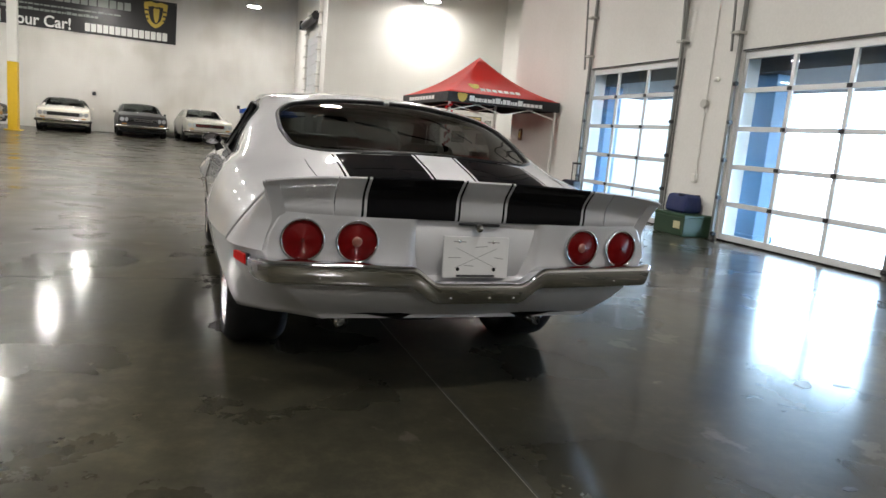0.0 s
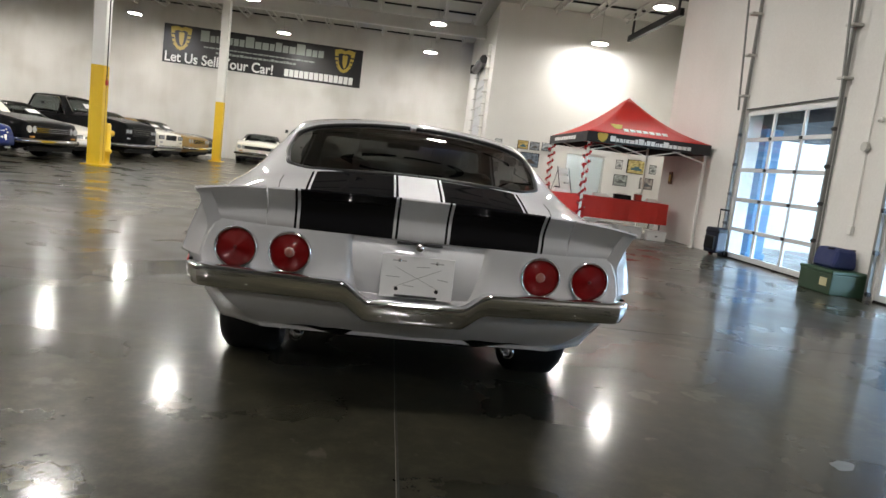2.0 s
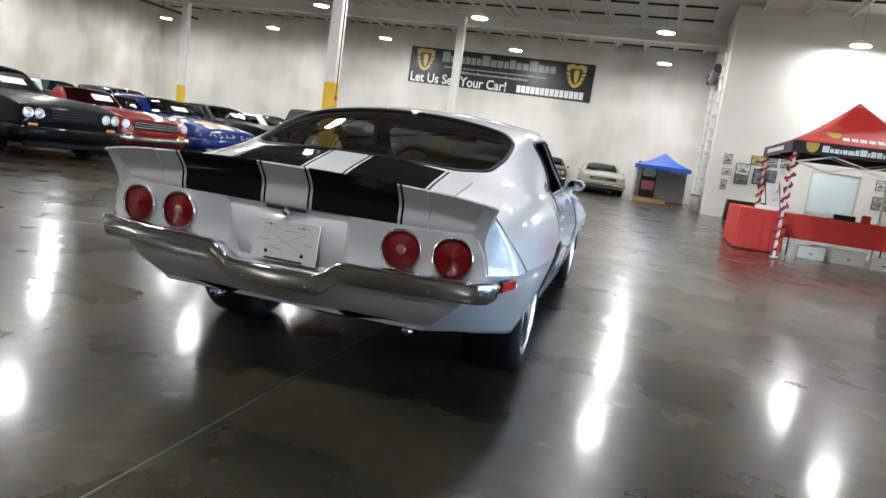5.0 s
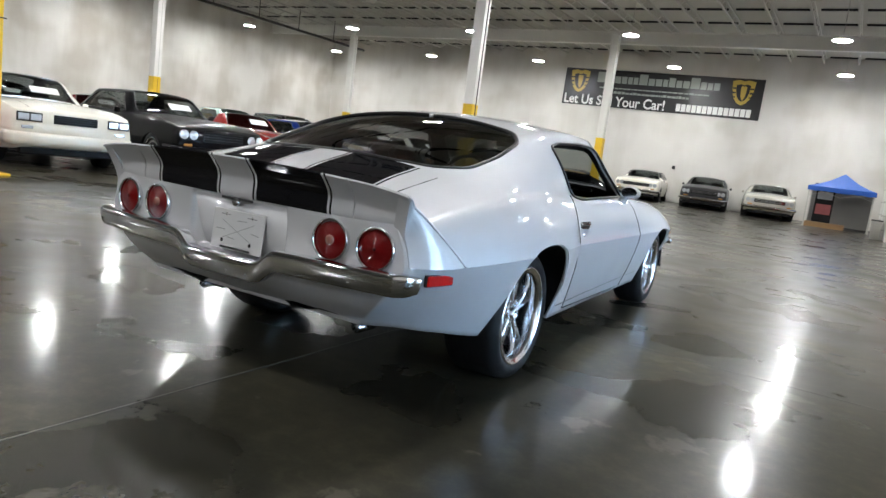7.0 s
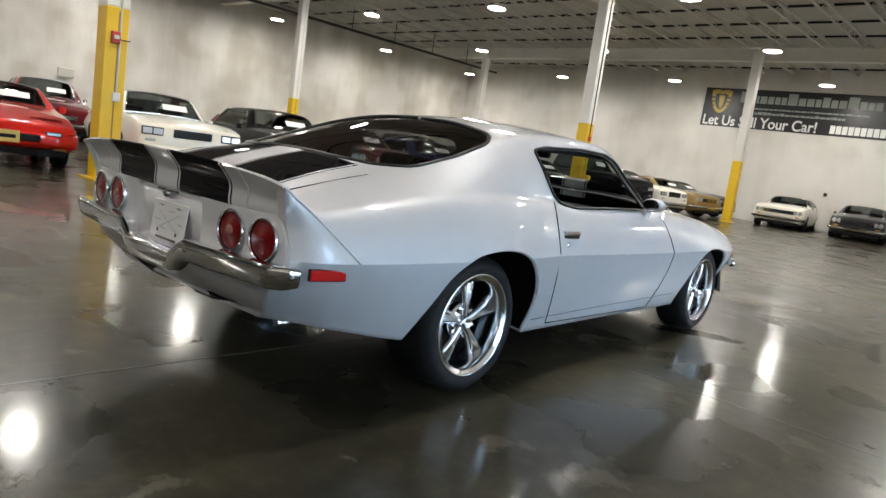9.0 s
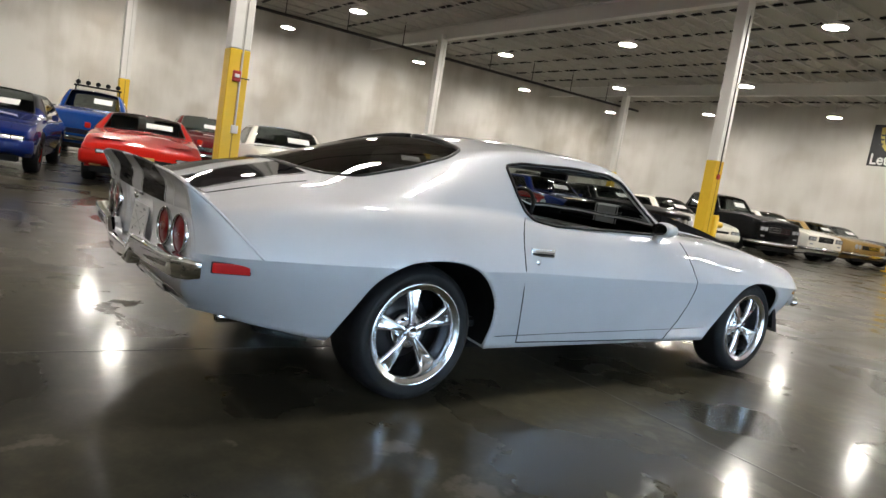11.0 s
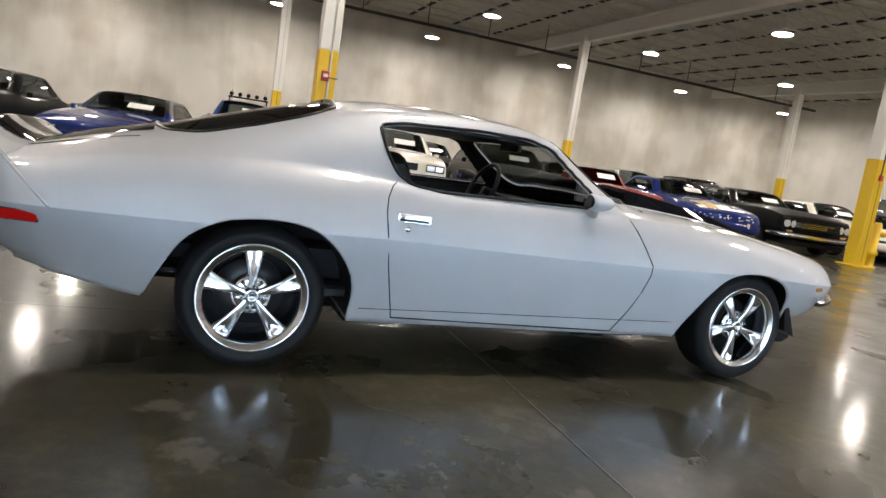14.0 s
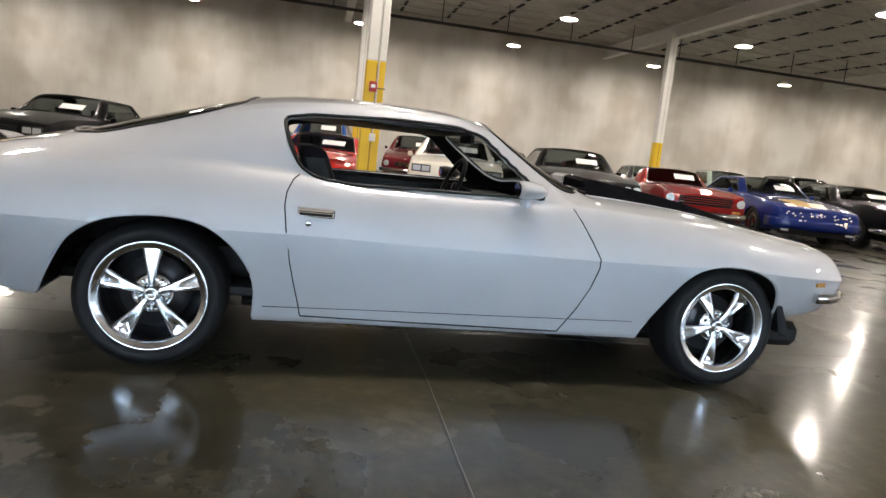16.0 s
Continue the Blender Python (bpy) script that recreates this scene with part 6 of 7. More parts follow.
slab("wall_office_right", (9.5, SIDE_Y + .3, 0), (9.6, SIDE_Y + 3.1, 3.0), WALL_CLEAN, "white office side wall")
slab("ceiling_office", (5.9, SIDE_Y + .3, 3.0), (9.6, SIDE_Y + 3.1, 3.1), WALL_CLEAN, "white office ceiling", "ceiling")
slab("floor_office", (5.9, SIDE_Y + .3, -.1), (9.6, SIDE_Y + 3.1, .004), FLOOR, "office floor", "floor")
# glowing panel out of view, added to brighten the room behind the window
ol = thing("office_lamp", "lit ceiling panel lamp in the office", "lamp", (7.8, SIDE_Y + 1.6, 2.96))
part("panel", box_bm(1.2, .6, .03, .004), glow("office fill light", (.82, .92, 1.0), 9.0), ol)
part("frame", box_bm(1.26, .66, .03, .004, (0, 0, .012)), STEEL_W, ol)

# ---- small things by the door wall ----
hv = thing("roller_case", "dark blue wheeled case with a pull handle", "case", (6.70, 11.93, 0), -70)
part("case", box_bm(.30, .24, .44, .05, (0, 0, .05), seg=3), plain("navy plastic", (.008, .011, .022), .4, spec=.3), hv)
part("lid", box_bm(.31, .25, .05, .02, (0, 0, .39)), BLACK, hv)
part("pocket", box_bm(.22, .05, .22, .02, (0, -.13, .12), seg=2), BLACK, hv)
for s in (1, -1):
    part("wheel", cyl_bm(.05, .05, .04, 16, pose(s * .16 - .02, .10, .05, 0, 90, 0)), BLACK, hv)
    part("handle_bar", cyl_bm(.010, .010, .34, 8, pose(s * .09, .10, .47)), DARK_METAL, hv)
part("handle_grip", cyl_bm(.016, .016, .20, 10, pose(-.10, .10, .80, 0, 90, 0)), BLACK, hv)
gc = thing("storage_crate", "dark green storage crate against the wall", "crate", (6.66, 8.60, 0), 0)
part("case", box_bm(.48, .66, .26, .015, seg=2), plain("dark green plastic", (.018, .045, .022), .5, grain=.2), gc)
part("lid", box_bm(.50, .68, .05, .012, (0, 0, .255)), plain("dark green lid", (.02, .055, .026), .45), gc)
part("label_sticker", box_bm(.004, .14, .10, 0, (-.243, -.18, .10)), plain("sticker", (.45, .42, .25), .5), gc)
bag = thing("holdall", "soft dark blue bag on a green crate", "bag", (6.68, 8.66, .305), 0)
bm = box_bm(.34, .46, .26, .08, seg=3)
for v in bm.verts:
    v.co.x *= 1 - .25 * v.co.z / .26
part("body", bm, plain("navy cloth", (.012, .022, .09), .7, grain=.3, rel=.3), bag)
part("strap", box_bm(.36, .03, .02, .005, (0, -.1, .24)), BLACK, bag)

# ---- blue tent by the back wall ----
BLUE_FAB = plain("blue tent fabric", (.008, .085, .42), .6, grain=.12, scale=4, rel=.1)
tent("small blue canopy tent by the back wall", 1.55, 3.75, 29.9, 32.1, 1.50, 2.08, BLUE_FAB, BLUE_FAB, .16, STEEL_B)
tw = thing("tent_wall", "grey fabric back wall hung under the blue tent", "tent wall", (2.65, 31.95, 0))
part("sheet", box_bm(2.05, .012, 1.34, .002), plain("grey tent fabric", (.30, .29, .27), .8, grain=.15, scale=3, rel=.2), tw)
part("hem", box_bm(2.06, .03, .05, .006), plain("dark hem", (.10, .10, .10), .8), tw)
st = thing("display_board", "tall black display board with pictures under the blue tent", "display", (2.15, 30.4, .18), 0)
part("board", box_bm(.62, .06, 1.22, .01), BLACK, st)
part("poster", box_bm(.50, .006, .38, 0, (0, -.034, .30)), plain("poster red", (.22, .05, .05), .5, grain=.4, scale=10), st)
part("poster", box_bm(.50, .006, .28, 0, (0, -.034, .86)), plain("poster grey", (.35, .36, .36), .5, grain=.4, scale=10), st)
pal = thing("wooden_crate", "low open wooden crate under the blue tent", "crate", (2.3, 30.2, 0), 0)
WOOD = plain("raw wood", (.34, .21, .10), .65, grain=.25, scale=6)
for k in range(3):
    part("slat", box_bm(1.3, .02, .05, .003, (0, -.30, .02 + .055 * k)), WOOD, pal)
    part("slat", box_bm(1.3, .02, .05, .003, (0, .42, .02 + .055 * k)), WOOD, pal)
part("base", box_bm(1.3, .74, .018, 0, (0, .06, .0)), WOOD, pal)
part("deck", box_bm(1.3, .74, .02, 0, (0, .06, .155)), WOOD, pal)
bin_ = thing("waste_bin", "tall grey waste bin at the wall corner", "bin", (3.85, 26.4, 0))
part("body", lathe_me("body", [(0, 0), (.13, 0), (.155, .56), (.16, .60), (.14, .60), (.12, .04)], 20, "z"), STEEL_B, bin_)
part("rim", lathe_me("rim", [(.148, .58), (.168, .58), (.168, .62), (.148, .62), (.148, .58)], 20, "z"), DARK_METAL, bin_)


# ---- parked cars ----
def car_paint_for(name, color, metal=0.05):
    return car_paint(name, color, metal, 0.4, spec=0.05, coat=.25 if max(color) < .06 else .9, ior=1.33 if max(color) < .06 else 1.42)


HEAD = lathe_me("headlamp", [(0, .016), (.04, .012), (.066, 0.0), (.072, .004), (.080, .002), (.082, -.02)], 20)
HEAD_MAT = plain("headlamp glass", (.72, .75, .78), .10, .55, coat=1.0)
DARK_GLASS = window_glass("dark car glass", (.42, .45, .45))


def parked_car(label, paint, front, heading, wb=2.75, ro=1.05, fo=.95, hw=.90, belt=.88, hood=.94, nose=.80, deck=.92, tail=.80, roof=1.38, cowl=1.95, wtop=1.30, rtop=.25, rbase=-.35,
               lamps="rect", wheel="chrome", rt=.325, rr=.20, grille=(.95, .12, .60), bumper=CHROME, roof_mat=None, open_top=False, card=True, extra=None, group="parked cars", name="car", square=False):
    """A parked car built round its rear axle, nose along +y, set down with its nose at front and turned to heading degrees."""
    end = wb + fo
    f = {k: curve_fn(p) for k, p in dict(
        zb=[(-ro, .36), (-.45, .25), (0, .22), (wb, .22), (wb + .45, .24), (end - .1, .28), (end, .32)],
        wb=[(-ro, hw * .84), (-.4, hw * .92), (wb + .4, hw * .92), (end - .12, hw * .88), (end, hw * .82)],
        zm=[(-ro, .62), (1, .60), (end, .56)],
        wm=[(-ro, hw * .90), (-ro + .12, hw * .97), (0, hw), (wb, hw), (end - .18, hw * .965), (end - .05, hw * .93), (end, hw * .88)],
        zs=[(-ro, tail - .03), (-ro + .15, tail + .02), (-.2, belt), (1.0, belt), (cowl, (belt + hood) / 2 - .01), (wb, (hood + nose) / 2 + .03), (end - .08, nose - .02), (end, nose - .10)],
        ws=[(-ro, hw * .84), (-.3, hw * .93), (cowl, hw * .92), (end - .15, hw * .90), (end, hw * .80)],
        wr=[(-ro, hw * .74), (rbase, hw * .80), (rtop, hw * .70), (wtop, hw * .68), (cowl, hw * .82), (wb, hw * .74), (end - .1, hw * .72), (end, hw * .66)],
        zr=[(-ro, tail), (rbase - .1, deck), (rbase, deck + .01), (rtop, roof - .06), ((rtop + wtop) / 2, roof - .045), (wtop, roof - .06), (cowl, hood), (wb, (hood + nose) / 2 + .05), (end - .08, nose), (end, nose - .06)],
        zt=[(-ro, tail + .02), (rbase - .12, deck + .025), (rbase, deck + .04), (rtop, roof - .015), ((rtop + wtop) / 2, roof), (wtop, roof - .012), (cowl, hood + .035), (cowl + .1, hood + .03), (wb, (hood + nose) / 2 + .075), (end - .08, nose + .02), (end, nose - .04)],
    ).items()}
    if open_top:
        for k, p in dict(wr=[(-ro, hw * .74), (wtop - .12, hw * .80), (wtop - .03, hw * .70), (wtop, hw * .68), (cowl, hw * .82), (end, hw * .66)],
                         zr=[(-ro, tail), (-.3, deck - .01), (wtop - .14, belt - .05), (wtop - .04, roof - .06), (wtop, roof - .06), (cowl, hood), (wb, (hood + nose) / 2 + .05), (end, nose - .06)],
                         zt=[(-ro, tail + .02), (-.3, deck + .02), (-.1, belt - .04), (wtop - .14, belt - .05), (wtop - .04, roof - .02), (wtop, roof - .012), (cowl, hood + .035), (wb, (hood + nose) / 2 + .075), (end, nose - .04)]).items():
            f[k] = curve_fn(p)
    st = sorted(set(np.round(np.r_[np.linspace(-ro, -ro + .12, 4), np.linspace(-ro + .12, end - .14, 72), np.linspace(end - .14, end, 5)], 4)))
    g = loft(f, st)
    rail = roof - .10
    side = rounded([(rbase + .42 * (rtop - rbase) + .12, belt + .05), (rtop + .10, rail), (wtop - .06, rail), (cowl - .22, belt + .05)], .05, 2)
    rear = rounded([(rbase + .05, -.3), (rbase + .05, hw * .66), (rtop - .04, hw * .60), (rtop - .04, -.3)], .04, 2)
    screen = rounded([(wtop + .05, -.3), (wtop + .05, hw * .60), (cowl - .06, hw * .74), (cowl - .03, -.3)], .04, 2)
    cuts = [(arch(0, .26, rt + .075, 18), 0, NB + NL + NU + 1, "z"), (arch(wb, .26, rt + .075, 18), 0, NB + NL + NU + 1, "z")]
    tops = [(screen, IG0 + 3, 99, "u")]
    if not open_top:
        cuts.append((side, IG0 - 3, IT0 + 1, "z"))
        tops.append((rear, IG0 + 3, 99, "u"))
    me, panes, P = body_meshes("body", g, cuts, tops, (lambda v: rbase < v < cowl - .3) if roof_mat else None, [paint, paint, roof_mat or paint])
    h = radians(heading)
    org = (front[0] - math.cos(h) * end, front[1] - math.sin(h) * end, 0)
    car = thing(name, label, "car", org, heading - 90, group)
    part("body", me, None, car)
    names = {2: "windscreen", 3: "rear_window"} if open_top else {2: "side_window", 3: "windscreen", 4: "rear_window"}
    for k, d in panes.items():
        if k in names:
            for s, pm in d.items():
                if k == 2 and not open_top:
                    part(names[k], pm, DARK_GLASS, car)
            if k != 2 or open_top:
                bm = bmesh.new()
                for pm in d.values():
                    bm.from_mesh(pm)
                bmesh.ops.remove_doubles(bm, verts=bm.verts[:], dist=1e-4)
                gl = part(names[k], bm, DARK_GLASS, car)
                gl.data.polygons.foreach_set("use_smooth", [True] * len(gl.data.polygons))
    part("interior", box_bm(hw * 1.5, 1.9, belt - .34, .05, (0, .95, .30)), VINYL, car)
    for s in (1, -1):
        part("seat_back", box_bm(.46, .14, .50, .05, (s * .36, .82, .62), seg=2), VINYL, car)
        for v in (0, wb):
            wl = well_me(v, .26, rt + .085, hw * .45, hw * .955)
            part("wheel_well", wl if s == 1 else mirror_me(wl), BLACK, car)
            wheel_parts(car, rt, rr, .21, wheel, pose(s * (hw - .125), v, rt, 0, 0, 0 if s == 1 else 180))
    part("underbody", box_bm(hw * 1.4, end + ro - .4, .06, 0, (0, (end - ro) / 2, .24)), BLACK, car)
    yf = end - .004
    gw, gh, gz = grille
    gr = part("grille", box_bm(gw, .03, gh, .012, (0, yf, gz - gh / 2), seg=2), BLACK, car)
    for k in range(1, 4):
        part("grille_bar", box_bm(gw * .97, .012, .008, 0, (0, yf + .016, gz - gh / 2 + gh * k / 4)), bumper if bumper is CHROME else DARK_METAL, gr)
    for s in (1, -1):
        if lamps == "rect":
            lb = part("headlamp", box_bm(.34, .03, .135, .014, (s * (hw * .90 - .19), yf - .002, gz - .065), seg=2), TRIM, car, "pair of rectangular headlamps in a dark bezel")
            for k in (-1, 1):
                part("lens", box_bm(.145, .02, .10, .012, (s * (hw * .90 - .19) + k * .08, yf + .008, gz - .048), seg=2), HEAD_MAT, lb)
        elif lamps in ("twin", "quad"):
            for k in range(2 if lamps == "quad" else 1):
                part("headlamp", HEAD, HEAD_MAT, car, "round headlamp with chrome ring", Matrix.Translation((s * (hw * .80 - .17 * k), yf + .004, gz + .01)) @ pose(0, 0, 0, 0, 0, 90))
        part("turn_lamp", box_bm(.16, .02, .045, .008, (s * (hw * .72), yf + .006, gz - gh / 2 - .10)), AMBER if lamps != "rect" else HEAD_MAT, car)
        part("door_handle", box_bm(.012, .14, .025, .004, (s * (hw * .985), .75, .76)), CHROME if bumper is CHROME else BLACK, car)
        part("door_mirror", box_bm(.10, .07, .10, .03, (s * (hw + .03), cowl - .35, belt), seg=2), paint if lamps != "twin" else CHROME, car)
    pth = [(s2 * u, end + dv, .43, s2 * a, b) for s2, u, dv, a, b in [(-1, hw * .97, -.42, 1, 0), (-1, hw * .965, -.12, .95, .3), (-1, hw * .90, -.01, .6, .8), (-1, hw * .6, .04, .1, 1), (1, 0, .055, 0, 1), (1, hw * .6, .04, .1, 1), (1, hw * .90, -.01, .6, .8), (1, hw * .965, -.12, .95, .3), (1, hw * .97, -.42, 1, 0)]]
    e, o = (.055, .055) if bumper is CHROME else (.095, .022)
    part("front_bumper", sweep("front_bumper", pth, lambda i: [(-.03, e), (o * .6, e), (o, e * .4), (o, -e * .3), (o * .6, -e), (-.03, -e)]), bumper, car)
    # bright or black trim round the glass, shut lines, dark air dam
    trim = CHROME if bumper is CHROME or wheel == "chrome" else TRIM
    edge = [q for q in screen if q[1] > .01]
    line = edge_line(P, [(wtop + .05, .01)] + edge + [(cowl - .03, .01)], "u", IG0 + 3, 99, .003, .06, False)
    for s in (1, -1):
        part("screen_trim", tube("screen_trim", [(s * p.x, p.y, p.z) for p in line], .011, 5), trim, car)
        if not open_top:
            ln = edge_line(P, side, "z", IG0 - 3, IT0 + 1, .003, .06)
            part("window_trim", tube("window_trim", [(s * p.x, p.y, p.z) for p in ln], .009, 5, True), trim, car)
        for pts in (((cowl - .12, belt - .03), (cowl - .05, .60), (cowl - .10, .30)), ((cowl - 1.30, belt - .03), (cowl - 1.28, .60), (cowl - 1.20, .30))):
            ln = [on_surface(P, q, "z", NB, IG0, .001) for q in pts]
            part("door_gap", tube("door_gap", [(s * p.x, p.y, p.z) for p in ln], .004, 4), TRIM, car)
        ln = [on_surface(P, (v, hw * .66), "u", IG0, 99, .001) for v in np.linspace(cowl + .03, end - .16, 5)]
        part("bonnet_gap", tube("bonnet_gap", [(s * p.x, p.y, p.z) for p in ln], .004, 4), TRIM, car)
    part("air_dam", box_bm(hw * 1.62, .10, .12, .02, (0, end - .10, .20)), BLACK, car)
    part("wiper", box_bm(.45, .012, .012, 0), BLACK, car, "", pose(.30, cowl - .03, hood + .045, 0, 4, 6))
    if card:
        sl = math.atan2(roof - hood, cowl - wtop)
        cm = Matrix.Translation((-.22, cowl - .16, hood + .16 * math.tan(sl) + .035)) @ pose(0, 0, 0, 90 - math.degrees(sl), 0, 0)
        part("price_card", box_bm(.44, .006, .18, 0), WHITE, car, "white price card on the windscreen", cm)
    if extra:
        extra(car, dict(end=end, hw=hw, wb=wb, hood=hood, nose=nose, roof=roof, belt=belt, paint=paint, deck=deck, grid=P))
    return car


C_WHITE, C_BLACK = car_paint_for("white car paint", (.74, .71, .62)), car_paint_for("black car paint", (.004, .004, .0045))
C_RED, C_BRIGHT = car_paint_for("dark red car paint", (.20, .008, .008)), car_paint_for("bright red car paint", (.50, .014, .008))
C_BLUE, C_GOLD = car_paint_for("blue car paint", (.004, .018, .125)), car_paint_for("gold car paint", (.33, .22, .09), .5)
C_GREY, C_CREAM = car_paint_for("dark grey car paint", (.05, .05, .052), .5), car_paint_for("pale beige car paint", (.40, .39, .34))
C_MAROON, C_NAVY = car_paint_for("maroon car paint", (.12, .010, .014)), car_paint_for("dark blue car paint", (.012, .03, .11))
C_TRUCK = car_paint_for("bright blue car paint", (.006, .05, .22))
C_TEAL = car_paint_for("pale green car paint", (.30, .38, .33), .3)


def plate_extra(car, d):
    yf = d["end"] + .075
    part("air_slot", box_bm(.80, .02, .10, .01, (0, yf, .40)), BLACK, car, "black air slot in the nose")
    fp = part("front_plate", box_bm(.31, .012, .16, .003, (0, yf + .012, .37)), plain("plate yellow", (.55, .42, .12), .5), car)
    part("plate_window", box_bm(.22, .012, .05, .002, (0, yf + .016, .425)), BLACK, fp)
    for s in (1, -1):
        lamp = part("nose_lamp", box_bm(.20, .03, .06, .008, (s * .56, d["end"] + .04, .50)), TRIM, car, "small rectangular lamp in the nose")
        part("lens", box_bm(.17, .02, .04, .006, (s * .56, d["end"] + .052, .51)), HEAD_MAT, lamp)
        part("headlamp_lid", box_bm(.40, .22, .008, .003, (s * .50, d["end"] - .42, d["nose"] + .082)), d["paint"], car)
    part("black_flank", box_bm(.02, 1.2, .30, .01, (.90, 1.0, .45)), BLACK, car)


def patch(name, car, d, mat, v0, v1, u0, u1, label="", off=.006, n=6, skew=0.0):
    """A thin printed patch that follows the bonnet."""
    verts = []
    for i in range(n + 1):
        for j in range(n + 1):
            u, v = u0 + (u1 - u0) * j / n + skew * i / n, v0 + (v1 - v0) * i / n
            p = on_surface(d["grid"], (v, abs(u)), "u", IG0, 99, off)
            verts.append((math.copysign(p.x, u), p.y, p.z))
    faces = [(i * (n + 1) + j, i * (n + 1) + j + 1, (i + 1) * (n + 1) + j + 1, (i + 1) * (n + 1) + j) for i in range(n) for j in range(n)]
    return part(name, mesh_from(name, verts, faces, True), mat, car, label)


def race_extra(car, d):
    """Gold and white flash over the bonnet, scattered spots and lettering bars on the nose."""
    gold, e = plain("gold decal", (.42, .28, .08), .4, grain=.3, scale=9), d["end"]
    rng = random.Random(5)
    patch("decal", car, d, gold, e - .75, e - .14, .05, .55, "gold flash on the bonnet", skew=-.1)
    patch("decal", car, d, WHITE, e - .55, e - .12, -.30, .03, "white flash on the bonnet", skew=.1)
    patch("decal", car, d, WHITE, e - .32, e - .11, .42, .62, "", .009)
    for k in range(60):
        u, v, r = rng.uniform(-.64, .64), e - .10 - 1.0 * rng.random() ** 1.5, rng.uniform(.008, .024)
        patch("spot", car, d, WHITE, v - r, v + r, u - r, u + r, "", .010, 1, rng.uniform(-.01, .01))
    for k in range(11):
        part("lettering_bar", box_bm(.062, .006, .075 if k else .11, .002, (-.52 + .092 * k, e + .060, .44)), WHITE, car)
    for k in range(24):
        part("spot", box_bm(rng.uniform(.015, .05), .006, rng.uniform(.012, .03), .002, (rng.uniform(-.7, .7), e + .002, .56 + .10 * rng.random())), WHITE, car)


def truck_lamps(car, d):
    """A roof bar with round lamps, and whip aerials."""
    bar = part("lamp_bar", cyl_bm(.025, .025, 1.2, 10, pose(-.6, .7, d["roof"] + .12, 0, 90, 0)), BLACK, car, "black roof bar with round lamps")
    for k in range(5):
        part("roof_lamp", lathe_me("roof_lamp", [(0, .035), (.055, .03), (.065, 0), (.04, -.05), (0, -.055)], 16), BLACK, bar, "", Matrix.Translation((-.5 + .25 * k, .74, d["roof"] + .21)) @ pose(0, 0, 0, 0, 0, 90))
    for s in (1, -1):
        part("bar_leg", cyl_bm(.02, .02, .2, 8, pose(s * .55, .7, d["roof"] - .06)), BLACK, bar)
        part("aerial", cyl_bm(.006, .003, .5, 6, pose(s * .5, .68, d["roof"])), BLACK, car)


ROW = -10.0
parked_car("black eighties coupe with a dark grille", C_BLACK, (-7.3, -0.5), ROW, hw=.92, belt=.90, hood=.95, nose=.80, roof=1.36, lamps="rect", wheel="spoke", grille=(.8, .12, .66), bumper=C_BLACK)
parked_car("blue nineties coupe with a black soft top", C_BLUE, (-7.2, 2.05), ROW, hw=.93, fo=1.05, belt=.83, hood=.88, nose=.66, deck=.90, roof=1.28, cowl=2.05, wtop=1.35, lamps="rect", wheel="spoke", grille=(.9, .07, .52), bumper=C_BLUE, roof_mat=VINYL)
parked_car("bright red low sports car with a black tyre-tread nose band", C_BRIGHT, (-6.8, 4.4), ROW, wb=2.44, hw=.90, fo=1.08, belt=.80, hood=.84, nose=.64, deck=.86, tail=.86, roof=1.19, cowl=1.75, wtop=1.1, rtop=.55, rbase=-.55, lamps="none", wheel="spoke", grille=(.8, .07, .44), bumper=C_BRIGHT, extra=plate_extra)
parked_car("cream white eighties coupe with square headlamps", C_WHITE, (-6.95, 7.1), ROW, hw=.91, fo=1.0, belt=.92, hood=.97, nose=.86, deck=.95, roof=1.40, lamps="rect", wheel="chrome", grille=(.62, .13, .74), bumper=C_WHITE)
parked_car("black luxury saloon with four round headlamps", C_BLACK, (-6.6, 9.6), ROW, wb=2.95, hw=.93, fo=.85, belt=.95, hood=1.0, nose=.86, deck=1.0, roof=1.44, lamps="quad", wheel="spoke", rt=.345, rr=.25, grille=(.78, .18, .72), bumper=C_BLACK, rtop=.0, rbase=-.7)
parked_car("red sixties convertible with the roof down", C_RED, (-7.1, 12.1), ROW, hw=.87, fo=.85, belt=.84, hood=.90, nose=.84, deck=.88, roof=1.28, cowl=1.85, wtop=1.35, lamps="twin", wheel="chrome", grille=(1.05, .17, .68), bumper=CHROME, open_top=True)
parked_car("blue race car with a gold and white flash on its bonnet", C_BLUE, (-7.1, 14.65), ROW, hw=.92, fo=1.0, belt=.90, hood=.93, nose=.74, deck=.95, roof=1.32, lamps="rect", wheel="spoke", grille=(.7, .07, .40), bumper=C_BLUE, extra=race_extra)
parked_car("black sixties saloon with chrome bumper and quad headlamps", C_BLACK, (-7.0, 17.2), ROW, wb=3.0, hw=.98, fo=.95, belt=.92, hood=.98, nose=.88, deck=.95, roof=1.36, lamps="quad", wheel="chrome", grille=(1.2, .16, .68), bumper=CHROME)
parked_car("white nineties coupe with a smooth nose", C_WHITE, (-7.3, 20.0), ROW, hw=.90, belt=.86, hood=.92, nose=.72, deck=.92, roof=1.32, lamps="rect", wheel="spoke", grille=(.7, .08, .55), bumper=C_WHITE)
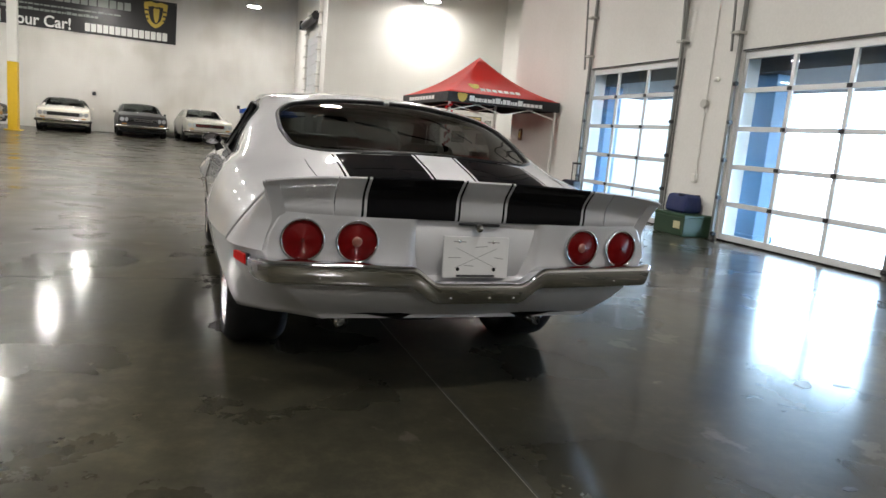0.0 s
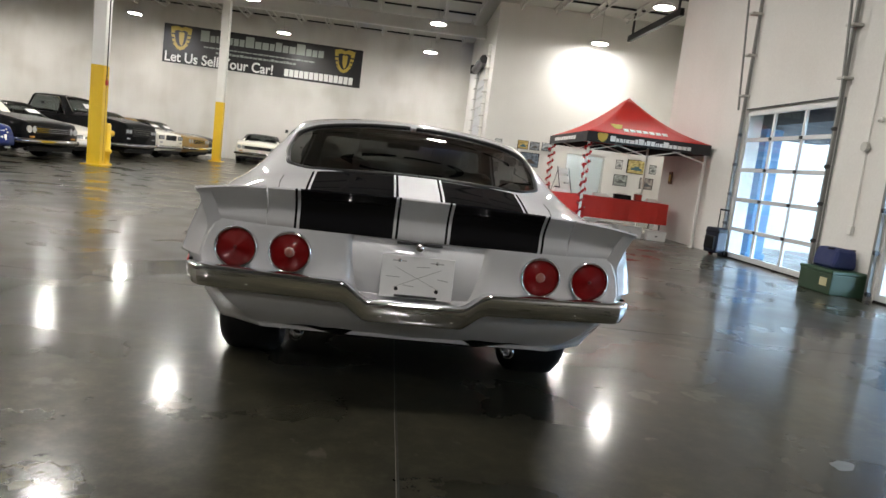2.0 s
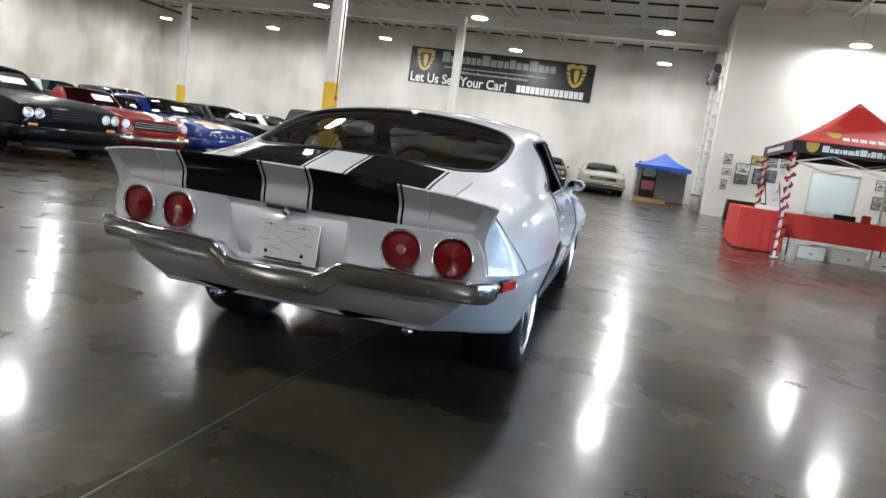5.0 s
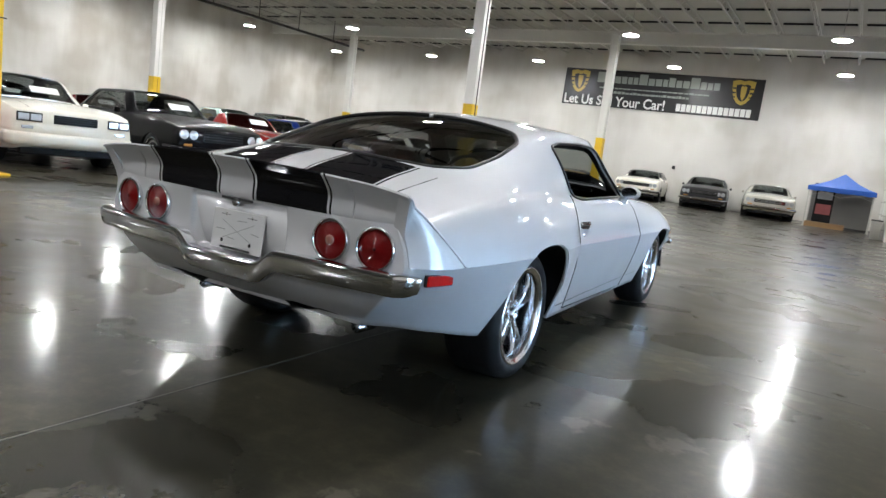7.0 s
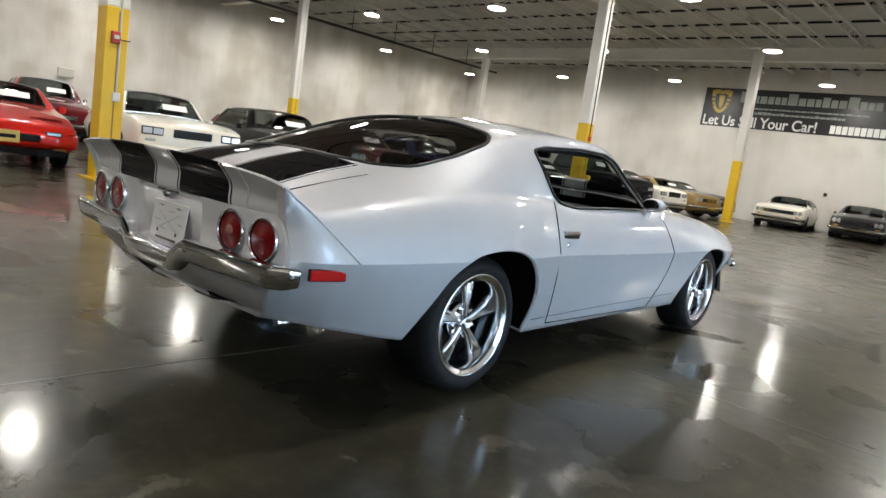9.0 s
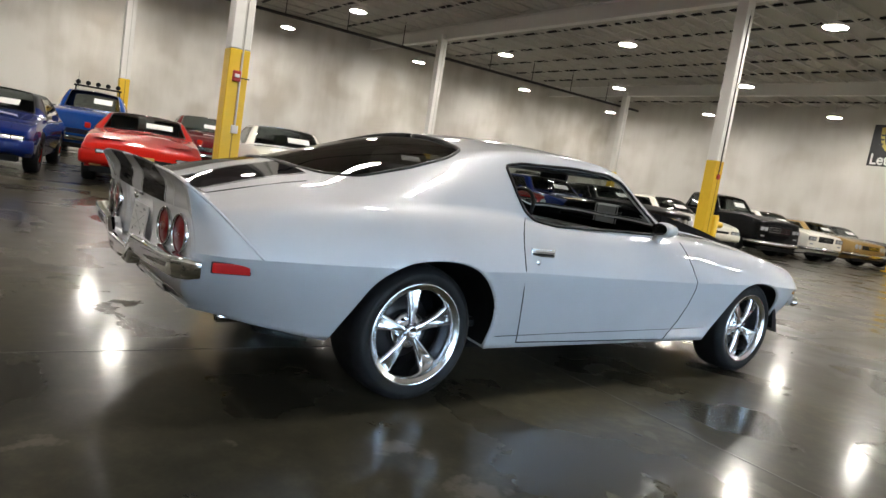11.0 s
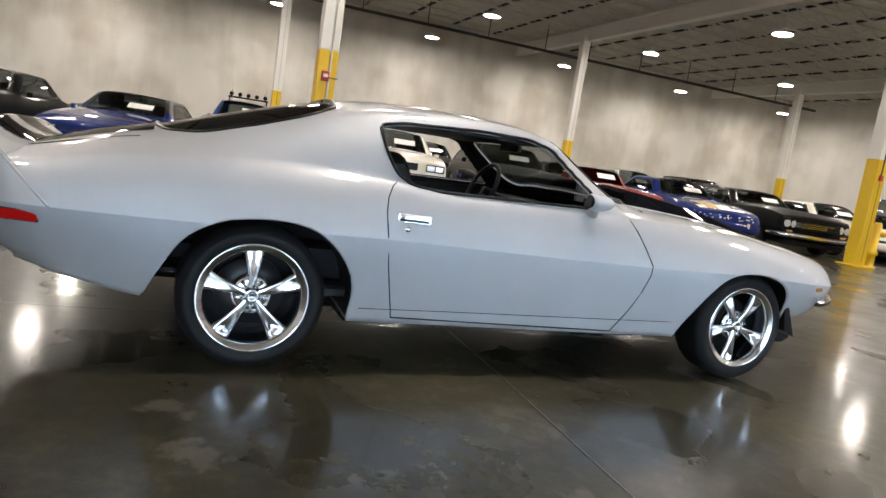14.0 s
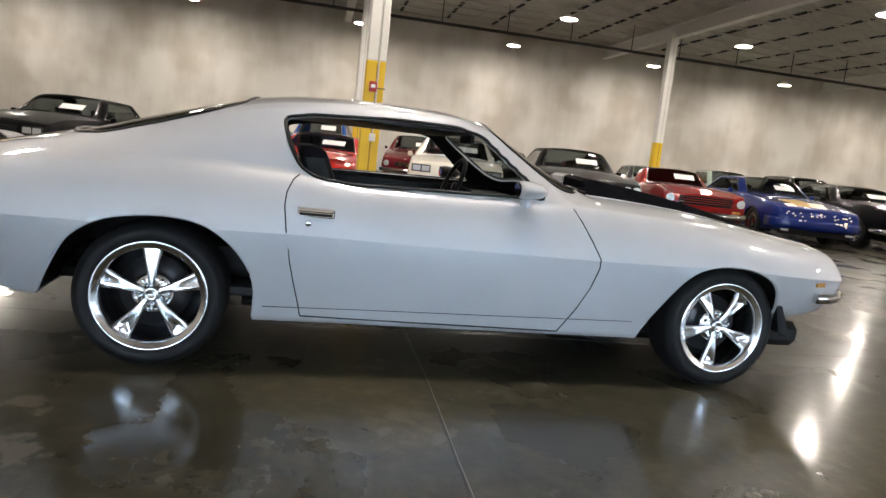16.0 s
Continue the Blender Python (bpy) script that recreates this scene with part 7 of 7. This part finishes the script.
parked_car("black pickup truck with a tall square cab", C_BLACK, (-6.9, 22.4), ROW, wb=2.95, hw=.97, fo=.90, belt=1.10, hood=1.18, nose=1.10, deck=1.08, tail=1.06, roof=1.72, cowl=2.15, wtop=1.65, rtop=.75, rbase=.55, lamps="rect", wheel="spoke", rt=.37, rr=.22, grille=(1.0, .26, .84), bumper=CHROME, name="pickup_truck")
parked_car("white eighties saloon with a chrome grille", C_WHITE, (-6.9, 25.2), ROW, hw=.92, belt=.94, hood=1.0, nose=.90, deck=.98, roof=1.42, lamps="rect", wheel="chrome", grille=(.7, .18, .76))
parked_car("gold and brown seventies coupe with chrome bumper", C_GOLD, (-6.7, 27.9), ROW, hw=.93, belt=.88, hood=.95, nose=.86, deck=.90, roof=1.33, lamps="quad", wheel="chrome", grille=(.9, .14, .70))
parked_car("dark seventies coupe with chrome bumper", C_GREY, (-7.2, 30.8), ROW, hw=.93, belt=.88, hood=.95, nose=.86, deck=.90, roof=1.33, lamps="twin", wheel="chrome", grille=(.9, .14, .70))
# second row behind
for lab, pt, y, kw in (("grey classic saloon behind the front row", C_GREY, 1.2, {}), ("blue pickup with lamps on its roof bar", C_TRUCK, 4.4, dict(roof=1.68, belt=1.08, hood=1.14, nose=1.05, deck=1.02, rtop=.7, rbase=.5, cowl=2.1, wtop=1.6, rt=.37, rr=.22, name="pickup_truck", extra=truck_lamps)),
                       ("maroon classic coupe behind the front row", C_MAROON, 7.3, dict(roof=1.5, belt=1.0, hood=1.02)), ("black coupe behind the front row", C_BLACK, 10.2, {}), ("maroon open tourer behind the front row", C_MAROON, 12.9, dict(open_top=True, cowl=1.85, wtop=1.35, roof=1.32)),
                       ("grey saloon behind the front row", C_GREY, 15.3, {}), ("pale green fifties saloon behind the front row", C_TEAL, 18.2, dict(roof=1.52, belt=.98)), ("black utility wagon behind the front row", C_BLACK, 21.4, dict(roof=1.62, belt=1.02, hood=1.05, rtop=-.6, rbase=-.85)),
                       ("dark grey coupe behind the front row", C_GREY, 24.4, {}), ("black saloon behind the front row", C_BLACK, 27.6, {})):
    parked_car(lab, pt, (-14.3, y), ROW, lamps="twin", **kw)
# along the back wall
parked_car("white sixties convertible before the back wall", C_WHITE, (-5.0, 30.6), -82, wb=2.9, hw=.97, belt=.90, hood=.95, nose=.86, roof=1.33, lamps="quad", grille=(1.1, .14, .68), roof_mat=VINYL, card=False)
parked_car("dark grey sixties muscle coupe before the back wall", C_GREY, (-2.15, 30.3), -82, hw=.94, belt=.90, hood=.95, nose=.86, roof=1.35, lamps="quad", grille=(1.1, .16, .68), card=False)
parked_car("pale beige sixties coupe before the back wall", C_CREAM, (.35, 30.1), -82, wb=2.9, hw=.96, belt=.90, hood=.95, nose=.86, roof=1.34, lamps="quad", grille=(1.1, .14, .68), card=False)
